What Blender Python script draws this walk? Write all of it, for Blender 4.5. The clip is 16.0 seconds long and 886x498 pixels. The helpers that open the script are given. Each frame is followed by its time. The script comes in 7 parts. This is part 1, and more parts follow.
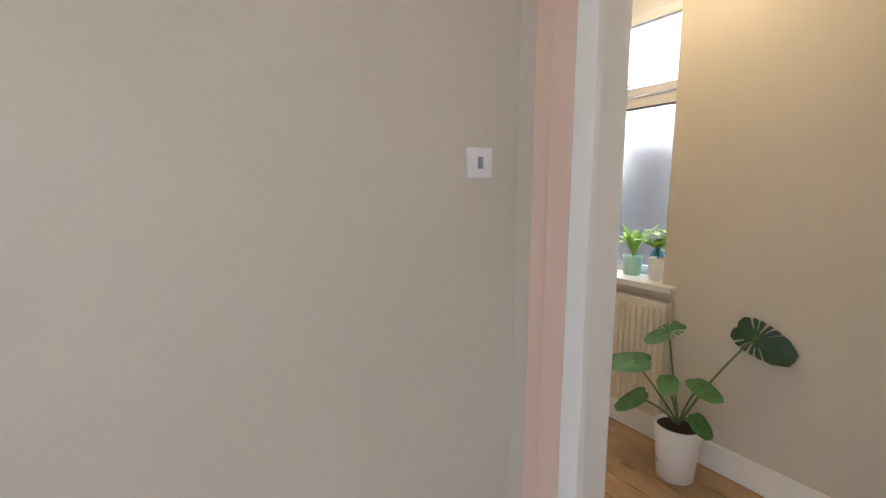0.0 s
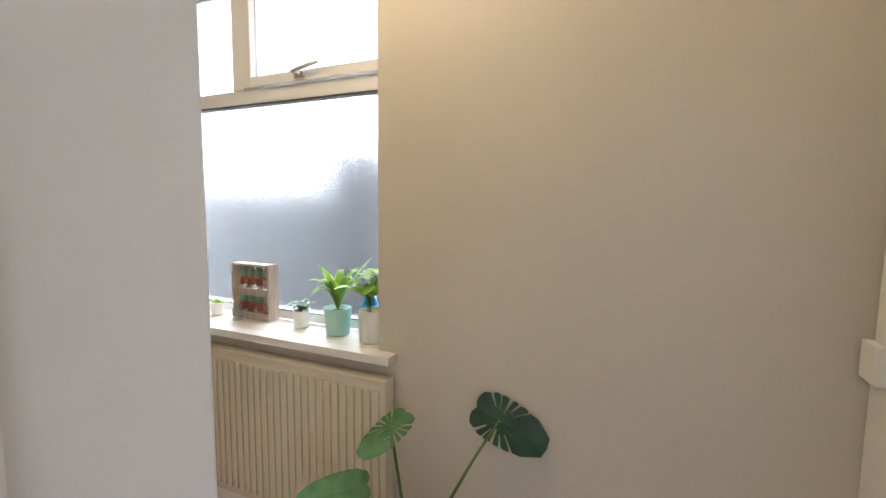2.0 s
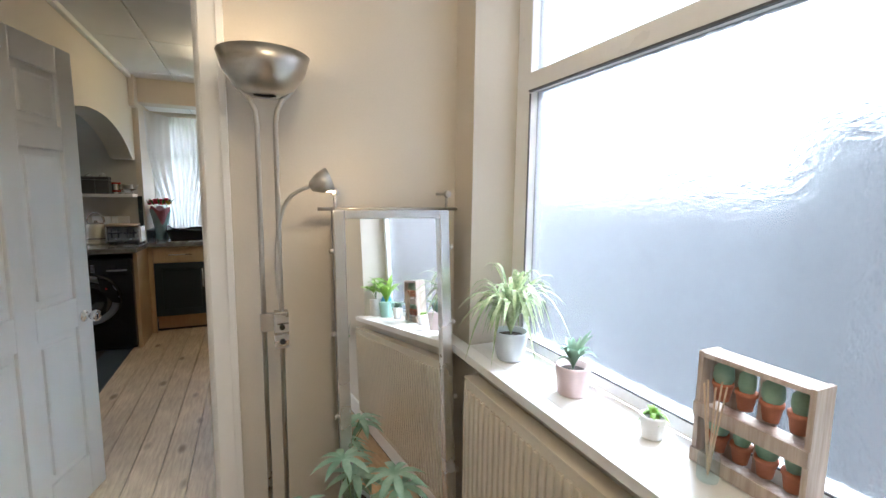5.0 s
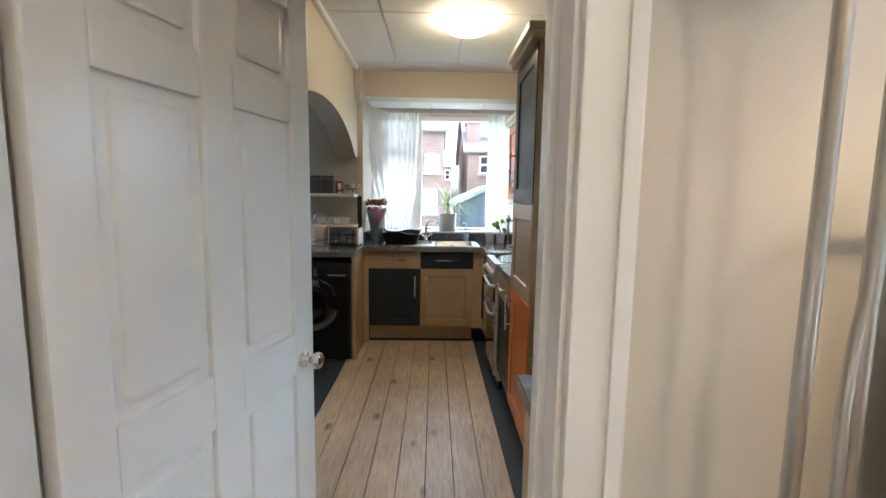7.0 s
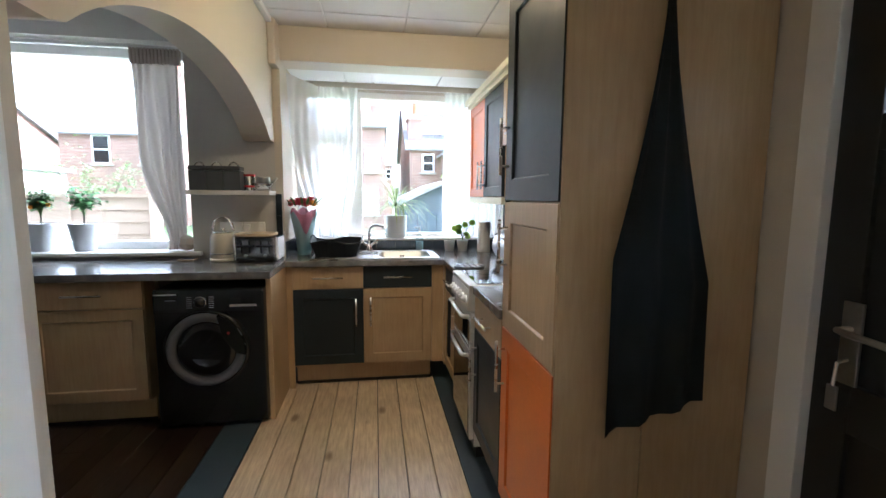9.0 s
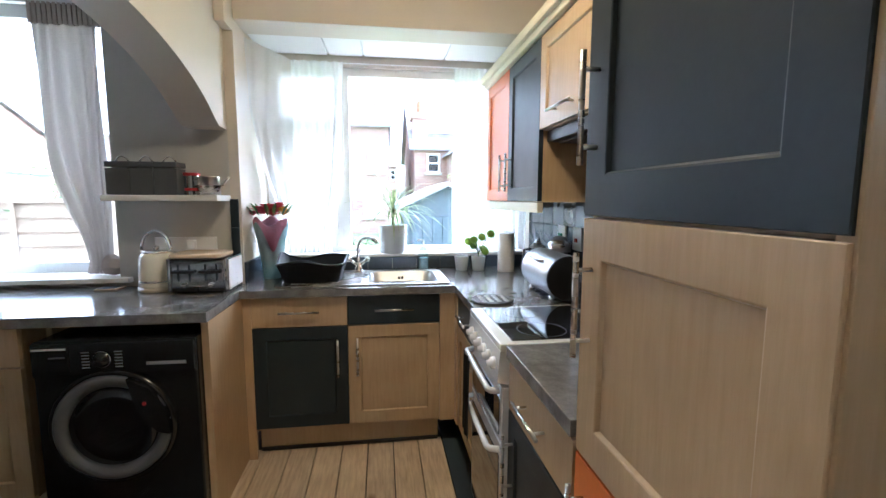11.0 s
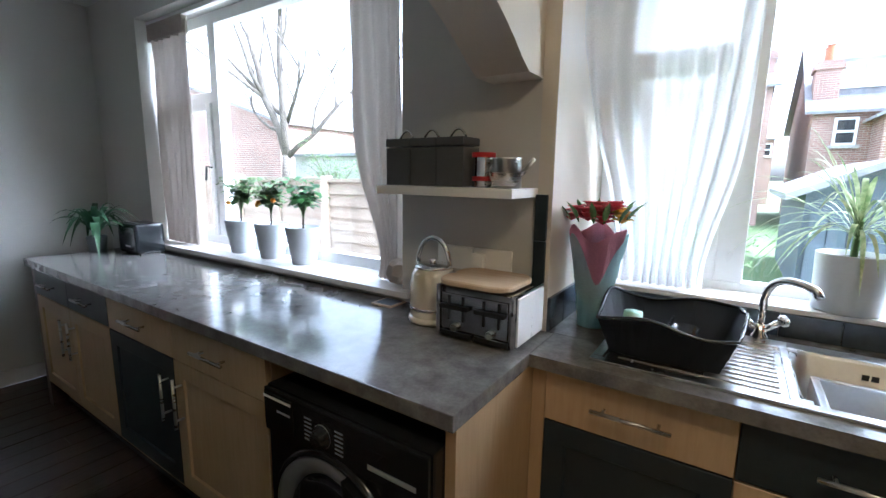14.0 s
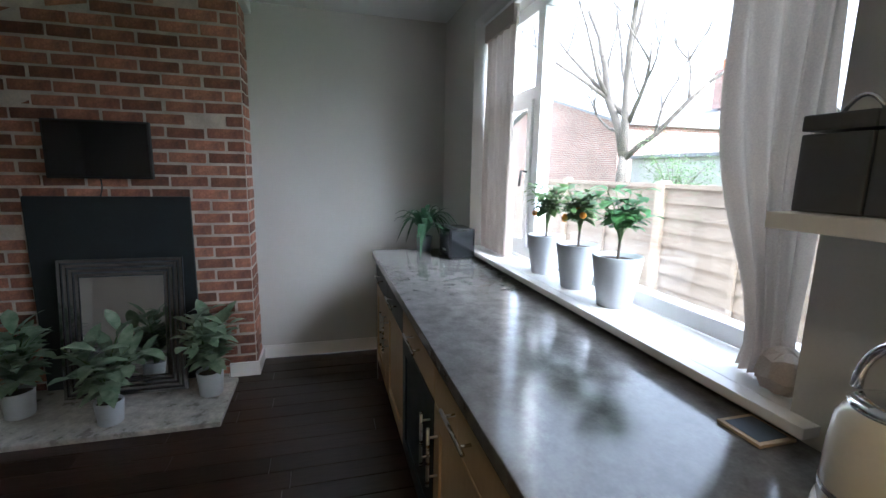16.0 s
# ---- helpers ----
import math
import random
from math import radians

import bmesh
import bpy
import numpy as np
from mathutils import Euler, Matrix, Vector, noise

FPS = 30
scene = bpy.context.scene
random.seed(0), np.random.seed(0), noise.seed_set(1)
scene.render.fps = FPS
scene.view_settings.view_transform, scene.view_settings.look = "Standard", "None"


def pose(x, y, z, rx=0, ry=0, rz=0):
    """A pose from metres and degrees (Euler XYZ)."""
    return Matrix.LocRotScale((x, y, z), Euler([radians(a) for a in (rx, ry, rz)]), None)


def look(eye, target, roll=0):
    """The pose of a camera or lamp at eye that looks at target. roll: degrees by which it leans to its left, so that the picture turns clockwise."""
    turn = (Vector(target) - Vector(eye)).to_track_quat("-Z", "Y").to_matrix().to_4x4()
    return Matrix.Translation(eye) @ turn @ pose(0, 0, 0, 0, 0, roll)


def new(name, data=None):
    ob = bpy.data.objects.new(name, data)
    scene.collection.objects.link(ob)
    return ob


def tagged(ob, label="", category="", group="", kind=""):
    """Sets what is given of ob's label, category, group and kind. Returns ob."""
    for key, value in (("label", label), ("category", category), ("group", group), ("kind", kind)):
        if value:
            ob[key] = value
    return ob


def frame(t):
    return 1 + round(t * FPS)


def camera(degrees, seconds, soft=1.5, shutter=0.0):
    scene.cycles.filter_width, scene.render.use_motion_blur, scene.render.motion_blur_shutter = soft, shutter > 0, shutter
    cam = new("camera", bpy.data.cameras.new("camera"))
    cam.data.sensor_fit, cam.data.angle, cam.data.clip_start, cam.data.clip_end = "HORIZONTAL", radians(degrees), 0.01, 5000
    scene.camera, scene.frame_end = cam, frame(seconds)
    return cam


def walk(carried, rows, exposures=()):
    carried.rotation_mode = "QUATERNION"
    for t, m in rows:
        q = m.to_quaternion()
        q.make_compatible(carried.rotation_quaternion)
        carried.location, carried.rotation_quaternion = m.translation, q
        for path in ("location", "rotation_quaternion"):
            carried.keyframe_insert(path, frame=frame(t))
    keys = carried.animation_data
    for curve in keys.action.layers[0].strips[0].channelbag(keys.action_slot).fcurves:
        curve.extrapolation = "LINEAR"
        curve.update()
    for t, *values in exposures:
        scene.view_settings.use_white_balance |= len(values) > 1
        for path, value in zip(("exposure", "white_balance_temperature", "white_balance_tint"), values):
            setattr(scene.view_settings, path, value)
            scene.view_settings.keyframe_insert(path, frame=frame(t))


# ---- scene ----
cam = camera(90.3, 16.0)
PATH = [
    (0, (-0.244, 0.343, 1.309), (0.792, 2.033, 1.039), 0.2),
    (0.5, (-0.061, 0.502, 1.327), (1.331, 1.913, 1.06), 0.3),
    (1, (0.139, 0.639, 1.332), (1.785, 1.743, 1.067), 0.4),
    (1.5, (0.345, 0.733, 1.327), (2.125, 1.618, 1.109), 0.5),
    (2, (0.581, 0.824, 1.336), (2.4, 1.632, 1.141), 0.6),
    (2.5, (0.802, 0.919, 1.362), (2.615, 1.739, 1.158), 0.3),
    (3, (0.974, 1.07, 1.37), (2.728, 2.005, 1.155), 0.4),
    (3.5, (1.09, 1.249, 1.394), (2.694, 2.422, 1.162), 0.5),
    (4, (1.142, 1.447, 1.403), (2.505, 2.891, 1.16), 0.5),
    (4.5, (1.131, 1.662, 1.393), (2.225, 3.319, 1.152), 0.7),
    (5, (1.114, 1.859, 1.392), (1.909, 3.679, 1.154), 0.7),
    (5.2, (1.09, 1.938, 1.401), (1.773, 3.801, 1.157), 0.8),
    (7.3, (0.8, 3.079, 1.332), (0.805, 5.065, 1.102), 1.0),
    (7.5, (0.793, 3.181, 1.319), (0.789, 5.168, 1.09), 1.1),
    (8, (0.77, 3.407, 1.314), (0.823, 5.393, 1.088), 1.0),
    (8.5, (0.782, 3.622, 1.315), (0.998, 5.598, 1.092), 0.9),
    (8.7, (0.781, 3.703, 1.325), (1.069, 5.669, 1.096), 0.7),
    (10.8, (0.896, 4.543, 1.355), (1.219, 6.504, 1.131), -0.0),
    (11, (0.878, 4.622, 1.359), (1.154, 6.59, 1.133), 0.1),
    (11.5, (0.913, 4.817, 1.375), (1.003, 6.8, 1.129), 0.1),
    (12, (0.944, 5.022, 1.375), (0.835, 7.0, 1.101), 0.1),
    (12.5, (0.9, 5.208, 1.38), (0.562, 7.157, 1.081), 0.3),
    (13, (0.806, 5.381, 1.393), (0.228, 7.27, 1.081), 0.5),
    (13.5, (0.74, 5.568, 1.411), (-0.088, 7.358, 1.08), 0.4),
    (14, (0.637, 5.721, 1.412), (-0.454, 7.364, 1.082), 0.8),
    (14.5, (0.5, 5.885, 1.421), (-0.863, 7.31, 1.086), 0.7),
    (15, (0.39, 6.02, 1.434), (-1.204, 7.18, 1.098), 0.7),
    (15.5, (0.281, 6.122, 1.429), (-1.5, 6.968, 1.092), 0.9),
    (16, (0.167, 6.153, 1.43), (-1.734, 6.671, 1.086), 1.1),
]
EXPOSURES = [(0.0, 3.1, 5950, 10), (1.0, 2.95, 5900, 10), (2.0, 3.15, 5650, 8), (2.5, 2.95, 5600, 8), (3.5, 3.15, 5350, 6), (4.5, 3.5, 5250, 7), (5.0, 3.45, 5200, 7), (7.5, 3.78, 5250, 8), (8.5, 3.9, 5250, 8), (11.0, 4.3, 4950, 8), (13.0, 3.9, 5000, 8), (14.5, 3.65, 5150, 8), (16.0, 3.55, 5300, 8)]
walk(cam, [(t, look(eye, target, roll)) for t, eye, target, roll in PATH], EXPOSURES)


# ---- light and exposure ----
world = bpy.data.worlds.new("overcast_sky")
scene.world = world
world.use_nodes = True
wn, wl = world.node_tree.nodes, world.node_tree.links
wn.clear()
sky = wn.new("ShaderNodeTexSky")
sky.sky_type, sky.sun_disc = "NISHITA", False
sky.sun_elevation, sky.sun_rotation = radians(43), radians(74)
sky.air_density, sky.dust_density, sky.ozone_density = 1.0, 6.0, 1.0
soft = wn.new("ShaderNodeHueSaturation")
soft.inputs["Saturation"].default_value = 0.25
bgd = wn.new("ShaderNodeBackground")
bgd.inputs["Strength"].default_value = 0.15
wout = wn.new("ShaderNodeOutputWorld")
wl.new(sky.outputs[0], soft.inputs["Color"])
wl.new(soft.outputs[0], bgd.inputs["Color"])
wl.new(bgd.outputs[0], wout.inputs["Surface"])

sun = new("sun", bpy.data.lights.new("sun", "SUN"))
sun.data.energy, sun.data.angle, sun.data.color = 0.5, radians(40), (1.0, 0.97, 0.92)
sun.matrix_basis = look((0, 0, 30), (-17.0, -4.9, 13.5))


def lamp(name, at, watts, radius, colour):
    ob = new(name, bpy.data.lights.new(name, "POINT"))
    ob.data.energy, ob.data.shadow_soft_size, ob.data.color = watts, radius, colour
    ob.location = at
    return ob


WARM = (1.0, 0.66, 0.34)
lamp("kitchen_bulb", (1.02, 5.90, 2.39), 0.5, 0.03, WARM)
lamp("lobby_bulb", (1.32, 1.62, 2.44), 1.3, 0.05, (1.0, 0.74, 0.44))
lamp("uplighter_bulb", (1.178, 3.285, 1.765), 0.14, 0.03, WARM)
lamp("reading_bulb", (1.345, 3.265, 1.40), 0.08, 0.015, WARM)


# ---- materials ----
def nodes_of(name):
    m = bpy.data.materials.new(name)
    m.use_nodes = True
    n, l = m.node_tree.nodes, m.node_tree.links
    return m, n, l, n["Principled BSDF"]


def noise_at(n, l, scale, stretch=(1, 1, 1), detail=5.0, rough=0.55):
    tc, mp, nz = n.new("ShaderNodeTexCoord"), n.new("ShaderNodeMapping"), n.new("ShaderNodeTexNoise")
    mp.inputs["Scale"].default_value = stretch
    nz.inputs["Scale"].default_value, nz.inputs["Detail"].default_value, nz.inputs["Roughness"].default_value = scale, detail, rough
    l.new(tc.outputs["Object"], mp.inputs["Vector"])
    l.new(mp.outputs[0], nz.inputs["Vector"])
    return nz


def ramp(n, l, src, stops):
    r = n.new("ShaderNodeValToRGB")
    e = r.color_ramp.elements
    while len(e) < len(stops):
        e.new(0.5)
    for k, (p, c) in zip(e, stops):
        k.position, k.color = p, (*c, 1)
    l.new(src, r.inputs[0])
    return r


def mixed(n, l, kind, fac, a, b):
    x = n.new("ShaderNodeMix")
    x.data_type, x.blend_type = "RGBA", kind
    if isinstance(fac, float):
        x.inputs[0].default_value = fac
    else:
        l.new(fac, x.inputs[0])
    for sock, v in ((x.inputs[6], a), (x.inputs[7], b)):
        if isinstance(v, tuple):
            sock.default_value = (*v, 1)
        else:
            l.new(v, sock)
    return x.outputs[2]


def surface(name, colour, rough=0.5, metal=0.0, var=0.12, scale=3.0, fine=90.0, bump=0.0, stretch=(1, 1, 1), second=None, each=0.0, coat=0.0, sheen=0.0, spec=0.5):
    """Two scales of variation over a base colour, with fine relief; each: change from piece to piece."""
    m, n, l, p = nodes_of(name)
    big, small = noise_at(n, l, scale, stretch), noise_at(n, l, fine, stretch, 3.0)
    other = second or tuple(c * (1 - 2.2 * var) for c in colour)
    a = ramp(n, l, big.outputs["Fac"], [(0.32, other), (0.68, colour)])
    lo, hi = 1 - var * 0.7, 1 + var * 0.5
    b = ramp(n, l, small.outputs["Fac"], [(0.3, (lo, lo, lo)), (0.7, (hi, hi, hi))])
    col = mixed(n, l, "MULTIPLY", 1.0, a.outputs[0], b.outputs[0])
    if each:
        info = n.new("ShaderNodeObjectInfo")
        q = ramp(n, l, info.outputs["Random"], [(0, (1 - each, 1 - each, 1 - each)), (1, (1 + each * 0.6,) * 3)])
        col = mixed(n, l, "MULTIPLY", 1.0, col, q.outputs[0])
    l.new(col, p.inputs["Base Color"])
    dr = min(0.08, var * 2.5, rough * 0.14)
    r = ramp(n, l, big.outputs["Fac"], [(0.3, (max(rough - dr, 0.02),) * 3), (0.7, (min(rough + dr, 1),) * 3)])
    l.new(r.outputs[0], p.inputs["Roughness"])
    p.inputs["Metallic"].default_value, p.inputs["Coat Weight"].default_value = metal, coat
    p.inputs["Sheen Weight"].default_value, p.inputs["Specular IOR Level"].default_value = sheen, spec
    if bump:
        bp = n.new("ShaderNodeBump")
        bp.inputs["Strength"].default_value, bp.inputs["Distance"].default_value = bump, 0.004
        l.new(small.outputs["Fac"], bp.inputs["Height"])
        l.new(bp.outputs[0], p.inputs["Normal"])
    return m


def boards(name, light, dark, rough, along, each=0.12, knots=True):
    """Sawn boards: long grain, knots, change from board to board."""
    m, n, l, p = nodes_of(name)
    st = (14, 1.2, 14) if along == "y" else (1.2, 14, 14)
    if along == "z":
        st = (14, 14, 1.2)
    grain, wide = noise_at(n, l, 5.0, st, 8.0, 0.65), noise_at(n, l, 1.6)
    info = n.new("ShaderNodeObjectInfo")
    a = ramp(n, l, grain.outputs["Fac"], [(0.3, dark), (0.62, light)])
    b = ramp(n, l, wide.outputs["Fac"], [(0.3, (0.72, 0.70, 0.68)), (0.7, (1.08, 1.08, 1.08))])
    col = mixed(n, l, "MULTIPLY", 1.0, a.outputs[0], b.outputs[0])
    q = ramp(n, l, info.outputs["Random"], [(0, (1 - each,) * 3), (1, (1 + each * 0.5,) * 3)])
    col = mixed(n, l, "MULTIPLY", 1.0, col, q.outputs[0])
    if knots:
        tc, mp, vo = n.new("ShaderNodeTexCoord"), n.new("ShaderNodeMapping"), n.new("ShaderNodeTexVoronoi")
        mp.inputs["Scale"].default_value = (7, 3.2, 1) if along == "y" else (3.2, 7, 1)
        l.new(tc.outputs["Object"], mp.inputs["Vector"])
        l.new(mp.outputs[0], vo.inputs["Vector"])
        vo.inputs["Scale"].default_value, vo.inputs["Randomness"].default_value = 1.0, 1.0
        k = ramp(n, l, vo.outputs["Distance"], [(0.08, (0.26, 0.17, 0.10)), (0.20, (1, 1, 1))])
        col = mixed(n, l, "MULTIPLY", 0.8, col, k.outputs[0])
    l.new(col, p.inputs["Base Color"])
    p.inputs["Roughness"].default_value = rough
    bp = n.new("ShaderNodeBump")
    bp.inputs["Strength"].default_value, bp.inputs["Distance"].default_value = 0.25, 0.003
    l.new(grain.outputs["Fac"], bp.inputs["Height"])
    l.new(bp.outputs[0], p.inputs["Normal"])
    return m


def leafy(name, light, dark, rough=0.45, scale=18.0):
    m, n, l, p = nodes_of(name)
    nz = noise_at(n, l, scale)
    a = ramp(n, l, nz.outputs["Fac"], [(0.35, dark), (0.65, light)])
    l.new(a.outputs[0], p.inputs["Base Color"])
    p.inputs["Roughness"].default_value = rough
    tr, mx, out = n.new("ShaderNodeBsdfTranslucent"), n.new("ShaderNodeMixShader"), n["Material Output"]
    l.new(a.outputs[0], tr.inputs["Color"])
    mx.inputs[0].default_value = 0.25
    l.new(p.outputs[0], mx.inputs[1])
    l.new(tr.outputs[0], mx.inputs[2])
    l.new(mx.outputs[0], out.inputs["Surface"])
    return m


def clear_glass(name, tint=(1, 1, 1), gloss=0.06):
    m, n, l, p = nodes_of(name)
    tr, gl, mx = n.new("ShaderNodeBsdfTransparent"), n.new("ShaderNodeBsdfGlossy"), n.new("ShaderNodeMixShader")
    tr.inputs["Color"].default_value = (*tint, 1)
    gl.inputs["Roughness"].default_value = 0.02
    mx.inputs[0].default_value = gloss
    l.new(tr.outputs[0], mx.inputs[1])
    l.new(gl.outputs[0], mx.inputs[2])
    l.new(mx.outputs[0], n["Material Output"].inputs["Surface"])
    return m


def frosted_glass(name):
    m, n, l, p = nodes_of(name)
    p.inputs["Base Color"].default_value = (0.36, 0.365, 0.37, 1)
    p.inputs["Transmission Weight"].default_value, p.inputs["Roughness"].default_value, p.inputs["IOR"].default_value = 1.0, 0.25, 1.3
    nz = noise_at(n, l, 42.0, (1, 1.0, 1.5), 2.0)
    bp = n.new("ShaderNodeBump")
    bp.inputs["Strength"].default_value, bp.inputs["Distance"].default_value = 0.45, 0.010
    l.new(nz.outputs["Fac"], bp.inputs["Height"])
    l.new(bp.outputs[0], p.inputs["Normal"])
    tl_, mx = n.new("ShaderNodeBsdfTranslucent"), n.new("ShaderNodeMixShader")
    tl_.inputs["Color"].default_value = (0.40, 0.405, 0.41, 1)
    mx.inputs[0].default_value = 0.10
    l.new(p.outputs[0], mx.inputs[1])
    l.new(tl_.outputs[0], mx.inputs[2])
    l.new(mx.outputs[0], n["Material Output"].inputs["Surface"])
    return m


def cloth(name, colour, through_it, clear):
    m, n, l, p = nodes_of(name)
    nz = noise_at(n, l, 240.0, (1, 1, 1), 2.0)
    a = ramp(n, l, nz.outputs["Fac"], [(0.3, tuple(c * 0.86 for c in colour)), (0.7, colour)])
    df, tr, tp = n.new("ShaderNodeBsdfDiffuse"), n.new("ShaderNodeBsdfTranslucent"), n.new("ShaderNodeBsdfTransparent")
    m1, m2 = n.new("ShaderNodeMixShader"), n.new("ShaderNodeMixShader")
    l.new(a.outputs[0], df.inputs["Color"])
    l.new(a.outputs[0], tr.inputs["Color"])
    m1.inputs[0].default_value, m2.inputs[0].default_value = through_it, clear
    l.new(df.outputs[0], m1.inputs[1])
    l.new(tr.outputs[0], m1.inputs[2])
    l.new(m1.outputs[0], m2.inputs[1])
    l.new(tp.outputs[0], m2.inputs[2])
    l.new(m2.outputs[0], n["Material Output"].inputs["Surface"])
    return m


def glow(name, colour, strength):
    m, n, l, p = nodes_of(name)
    p.inputs["Base Color"].default_value = (0.9, 0.85, 0.75, 1)
    p.inputs["Emission Color"].default_value, p.inputs["Emission Strength"].default_value = (*colour, 1), strength
    return m


def brick_wall_far(name):
    m, n, l, p = nodes_of(name)
    tc, br = n.new("ShaderNodeTexCoord"), n.new("ShaderNodeTexBrick")
    sx, add, cx = n.new("ShaderNodeSeparateXYZ"), n.new("ShaderNodeMath"), n.new("ShaderNodeCombineXYZ")
    l.new(tc.outputs["Object"], sx.inputs[0])
    l.new(sx.outputs[0], add.inputs[0])
    l.new(sx.outputs[1], add.inputs[1])
    l.new(add.outputs[0], cx.inputs[0])
    l.new(sx.outputs[2], cx.inputs[1])
    l.new(cx.outputs[0], br.inputs["Vector"])
    br.inputs["Scale"].default_value = 1.0
    br.inputs["Color1"].default_value, br.inputs["Color2"].default_value = (0.33, 0.185, 0.145, 1), (0.24, 0.13, 0.10, 1)
    br.inputs["Mortar"].default_value = (0.46, 0.42, 0.385, 1)
    br.inputs["Brick Width"].default_value, br.inputs["Row Height"].default_value, br.inputs["Mortar Size"].default_value = 0.225, 0.075, 0.008
    nz = noise_at(n, l, 1.3)
    q = ramp(n, l, nz.outputs["Fac"], [(0.3, (0.75,) * 3), (0.7, (1.1,) * 3)])
    l.new(mixed(n, l, "MULTIPLY", 1.0, br.outputs["Color"], q.outputs[0]), p.inputs["Base Color"])
    p.inputs["Roughness"].default_value = 0.9
    return m


PAINT = surface("putty_wall_paint", (0.60, 0.545, 0.46), 0.55, var=0.03, scale=1.2, fine=160, bump=0.06)
GREY = surface("grey_wall_paint", (0.55, 0.535, 0.50), 0.5, var=0.03, scale=1.2, fine=160, bump=0.06)
WHITE = surface("white_gloss_paint", (0.80, 0.785, 0.76), 0.3, var=0.008, scale=4.0, fine=60)
BLUSH = surface("blush_gloss_paint", (0.74, 0.54, 0.45), 0.35, var=0.015, scale=1.0, fine=25)
ALU = surface("brushed_aluminium", (0.66, 0.66, 0.65), 0.26, 1.0, var=0.04)
UPVC = surface("white_upvc", (0.82, 0.82, 0.82), 0.3, var=0.02, scale=2.0, fine=40)
GASKET = surface("grey_gasket", (0.10, 0.10, 0.105), 0.6)
TILE_CEIL = surface("white_ceiling_board", (0.78, 0.78, 0.77), 0.7, var=0.03, scale=2.0, fine=200, bump=0.05)
MAPLE = boards("maple_laminate", (0.56, 0.405, 0.235), (0.49, 0.345, 0.19), 0.38, "z", 0.04, knots=False)
SLATE_DOOR = surface("slate_blue_paint", (0.019, 0.029, 0.037), 0.42, spec=0.35, var=0.08, scale=4, fine=80, bump=0.04)
ORANGE = surface("orange_paint", (0.68, 0.16, 0.022), 0.33, var=0.06, scale=4, fine=80, bump=0.04)
WORKTOP = surface("grey_stone_laminate", (0.205, 0.196, 0.186), 0.15, spec=0.8, var=0.2, scale=17.0, fine=120.0, second=(0.115, 0.11, 0.104))
STEEL = surface("brushed_steel", (0.62, 0.61, 0.59), 0.28, 1.0, var=0.06, scale=3, fine=120, stretch=(1, 1, 12))
CHROME = surface("chrome", (0.80, 0.80, 0.80), 0.07, 1.0, var=0.02)
NICKEL = surface("brushed_nickel", (0.55, 0.52, 0.47), 0.3, 1.0, var=0.05)
PINE = boards("worn_pine_boards", (0.86, 0.71, 0.51), (0.58, 0.425, 0.28), 0.36, "y", 0.10)
PINE_WARM = boards("varnished_pine_boards", (0.56, 0.37, 0.19), (0.36, 0.21, 0.095), 0.3, "y", 0.12)
DARKWOOD = boards("dark_stained_boards", (0.050, 0.028, 0.020), (0.022, 0.012, 0.009), 0.32, "y", 0.3, knots=False)
NAVY = surface("blue_grey_floor_paint", (0.060, 0.082, 0.105), 0.4, var=0.12, scale=3, fine=60)
BRICK = surface("red_brick", (0.42, 0.185, 0.115), 0.85, var=0.34, scale=13, fine=90, bump=1.0, second=(0.20, 0.095, 0.068), each=0.52)
MORTAR = surface("lime_mortar", (0.60, 0.52, 0.44), 0.95, var=0.15, scale=10, fine=150, bump=0.5)
BLACK_SLATE = surface("black_slate", (0.020, 0.026, 0.028), 0.5, var=0.15, scale=6, fine=80, bump=0.1)
BLACK_GLOSS = surface("black_gloss", (0.012, 0.013, 0.014), 0.14, var=0.05)
BLACK_MATT = surface("black_plastic", (0.018, 0.018, 0.019), 0.42, var=0.08)
HOB = surface("black_hob_glass", (0.008, 0.008, 0.009), 0.03, var=0.02, coat=0.5)
ENAMEL = surface("white_enamel", (0.80, 0.80, 0.79), 0.18, var=0.03, coat=0.4)
CREAM = surface("cream_enamel", (0.70, 0.64, 0.52), 0.2, var=0.03, coat=0.4)
BLACK_TILE = surface("dark_blue_grey_tile", (0.055, 0.068, 0.082), 0.16, var=0.14, scale=10, fine=60, each=0.25, bump=0.05)
GROUT = surface("dark_grout", (0.045, 0.05, 0.055), 0.9)
GLASS = clear_glass("window_glass")
CLEAR = clear_glass("clear_bottle_glass", (0.86, 0.93, 0.95), 0.12)
FROST = frosted_glass("frosted_glass")
SHEER = cloth("sheer_white_voile", (0.80, 0.80, 0.80), 0.62, 0.12)
LINEN = cloth("taupe_linen", (0.52, 0.46, 0.405), 0.18, 0.0)
MIRROR = surface("mirror_silver", (0.90, 0.91, 0.90), 0.015, 1.0, var=0.0)
GREYPOT = surface("pale_grey_glaze", (0.50, 0.53, 0.56), 0.38, var=0.04)
SAGE = surface("mint_glaze", (0.40, 0.63, 0.55), 0.3, var=0.04)
PINKPOT = surface("pale_pink_glaze", (0.70, 0.57, 0.57), 0.35, var=0.04)
WHITEPOT = surface("white_glaze", (0.78, 0.77, 0.75), 0.3, var=0.04)
TERRA = surface("terracotta", (0.48, 0.17, 0.085), 0.8, var=0.12)
SOIL = surface("potting_soil", (0.045, 0.03, 0.02), 0.95, var=0.3, scale=60, bump=0.8)
LEAF_DARK = leafy("dark_leaf", (0.040, 0.095, 0.042), (0.020, 0.055, 0.028), 0.5)
LEAF_MID = leafy("green_leaf", (0.15, 0.245, 0.085), (0.08, 0.145, 0.05))
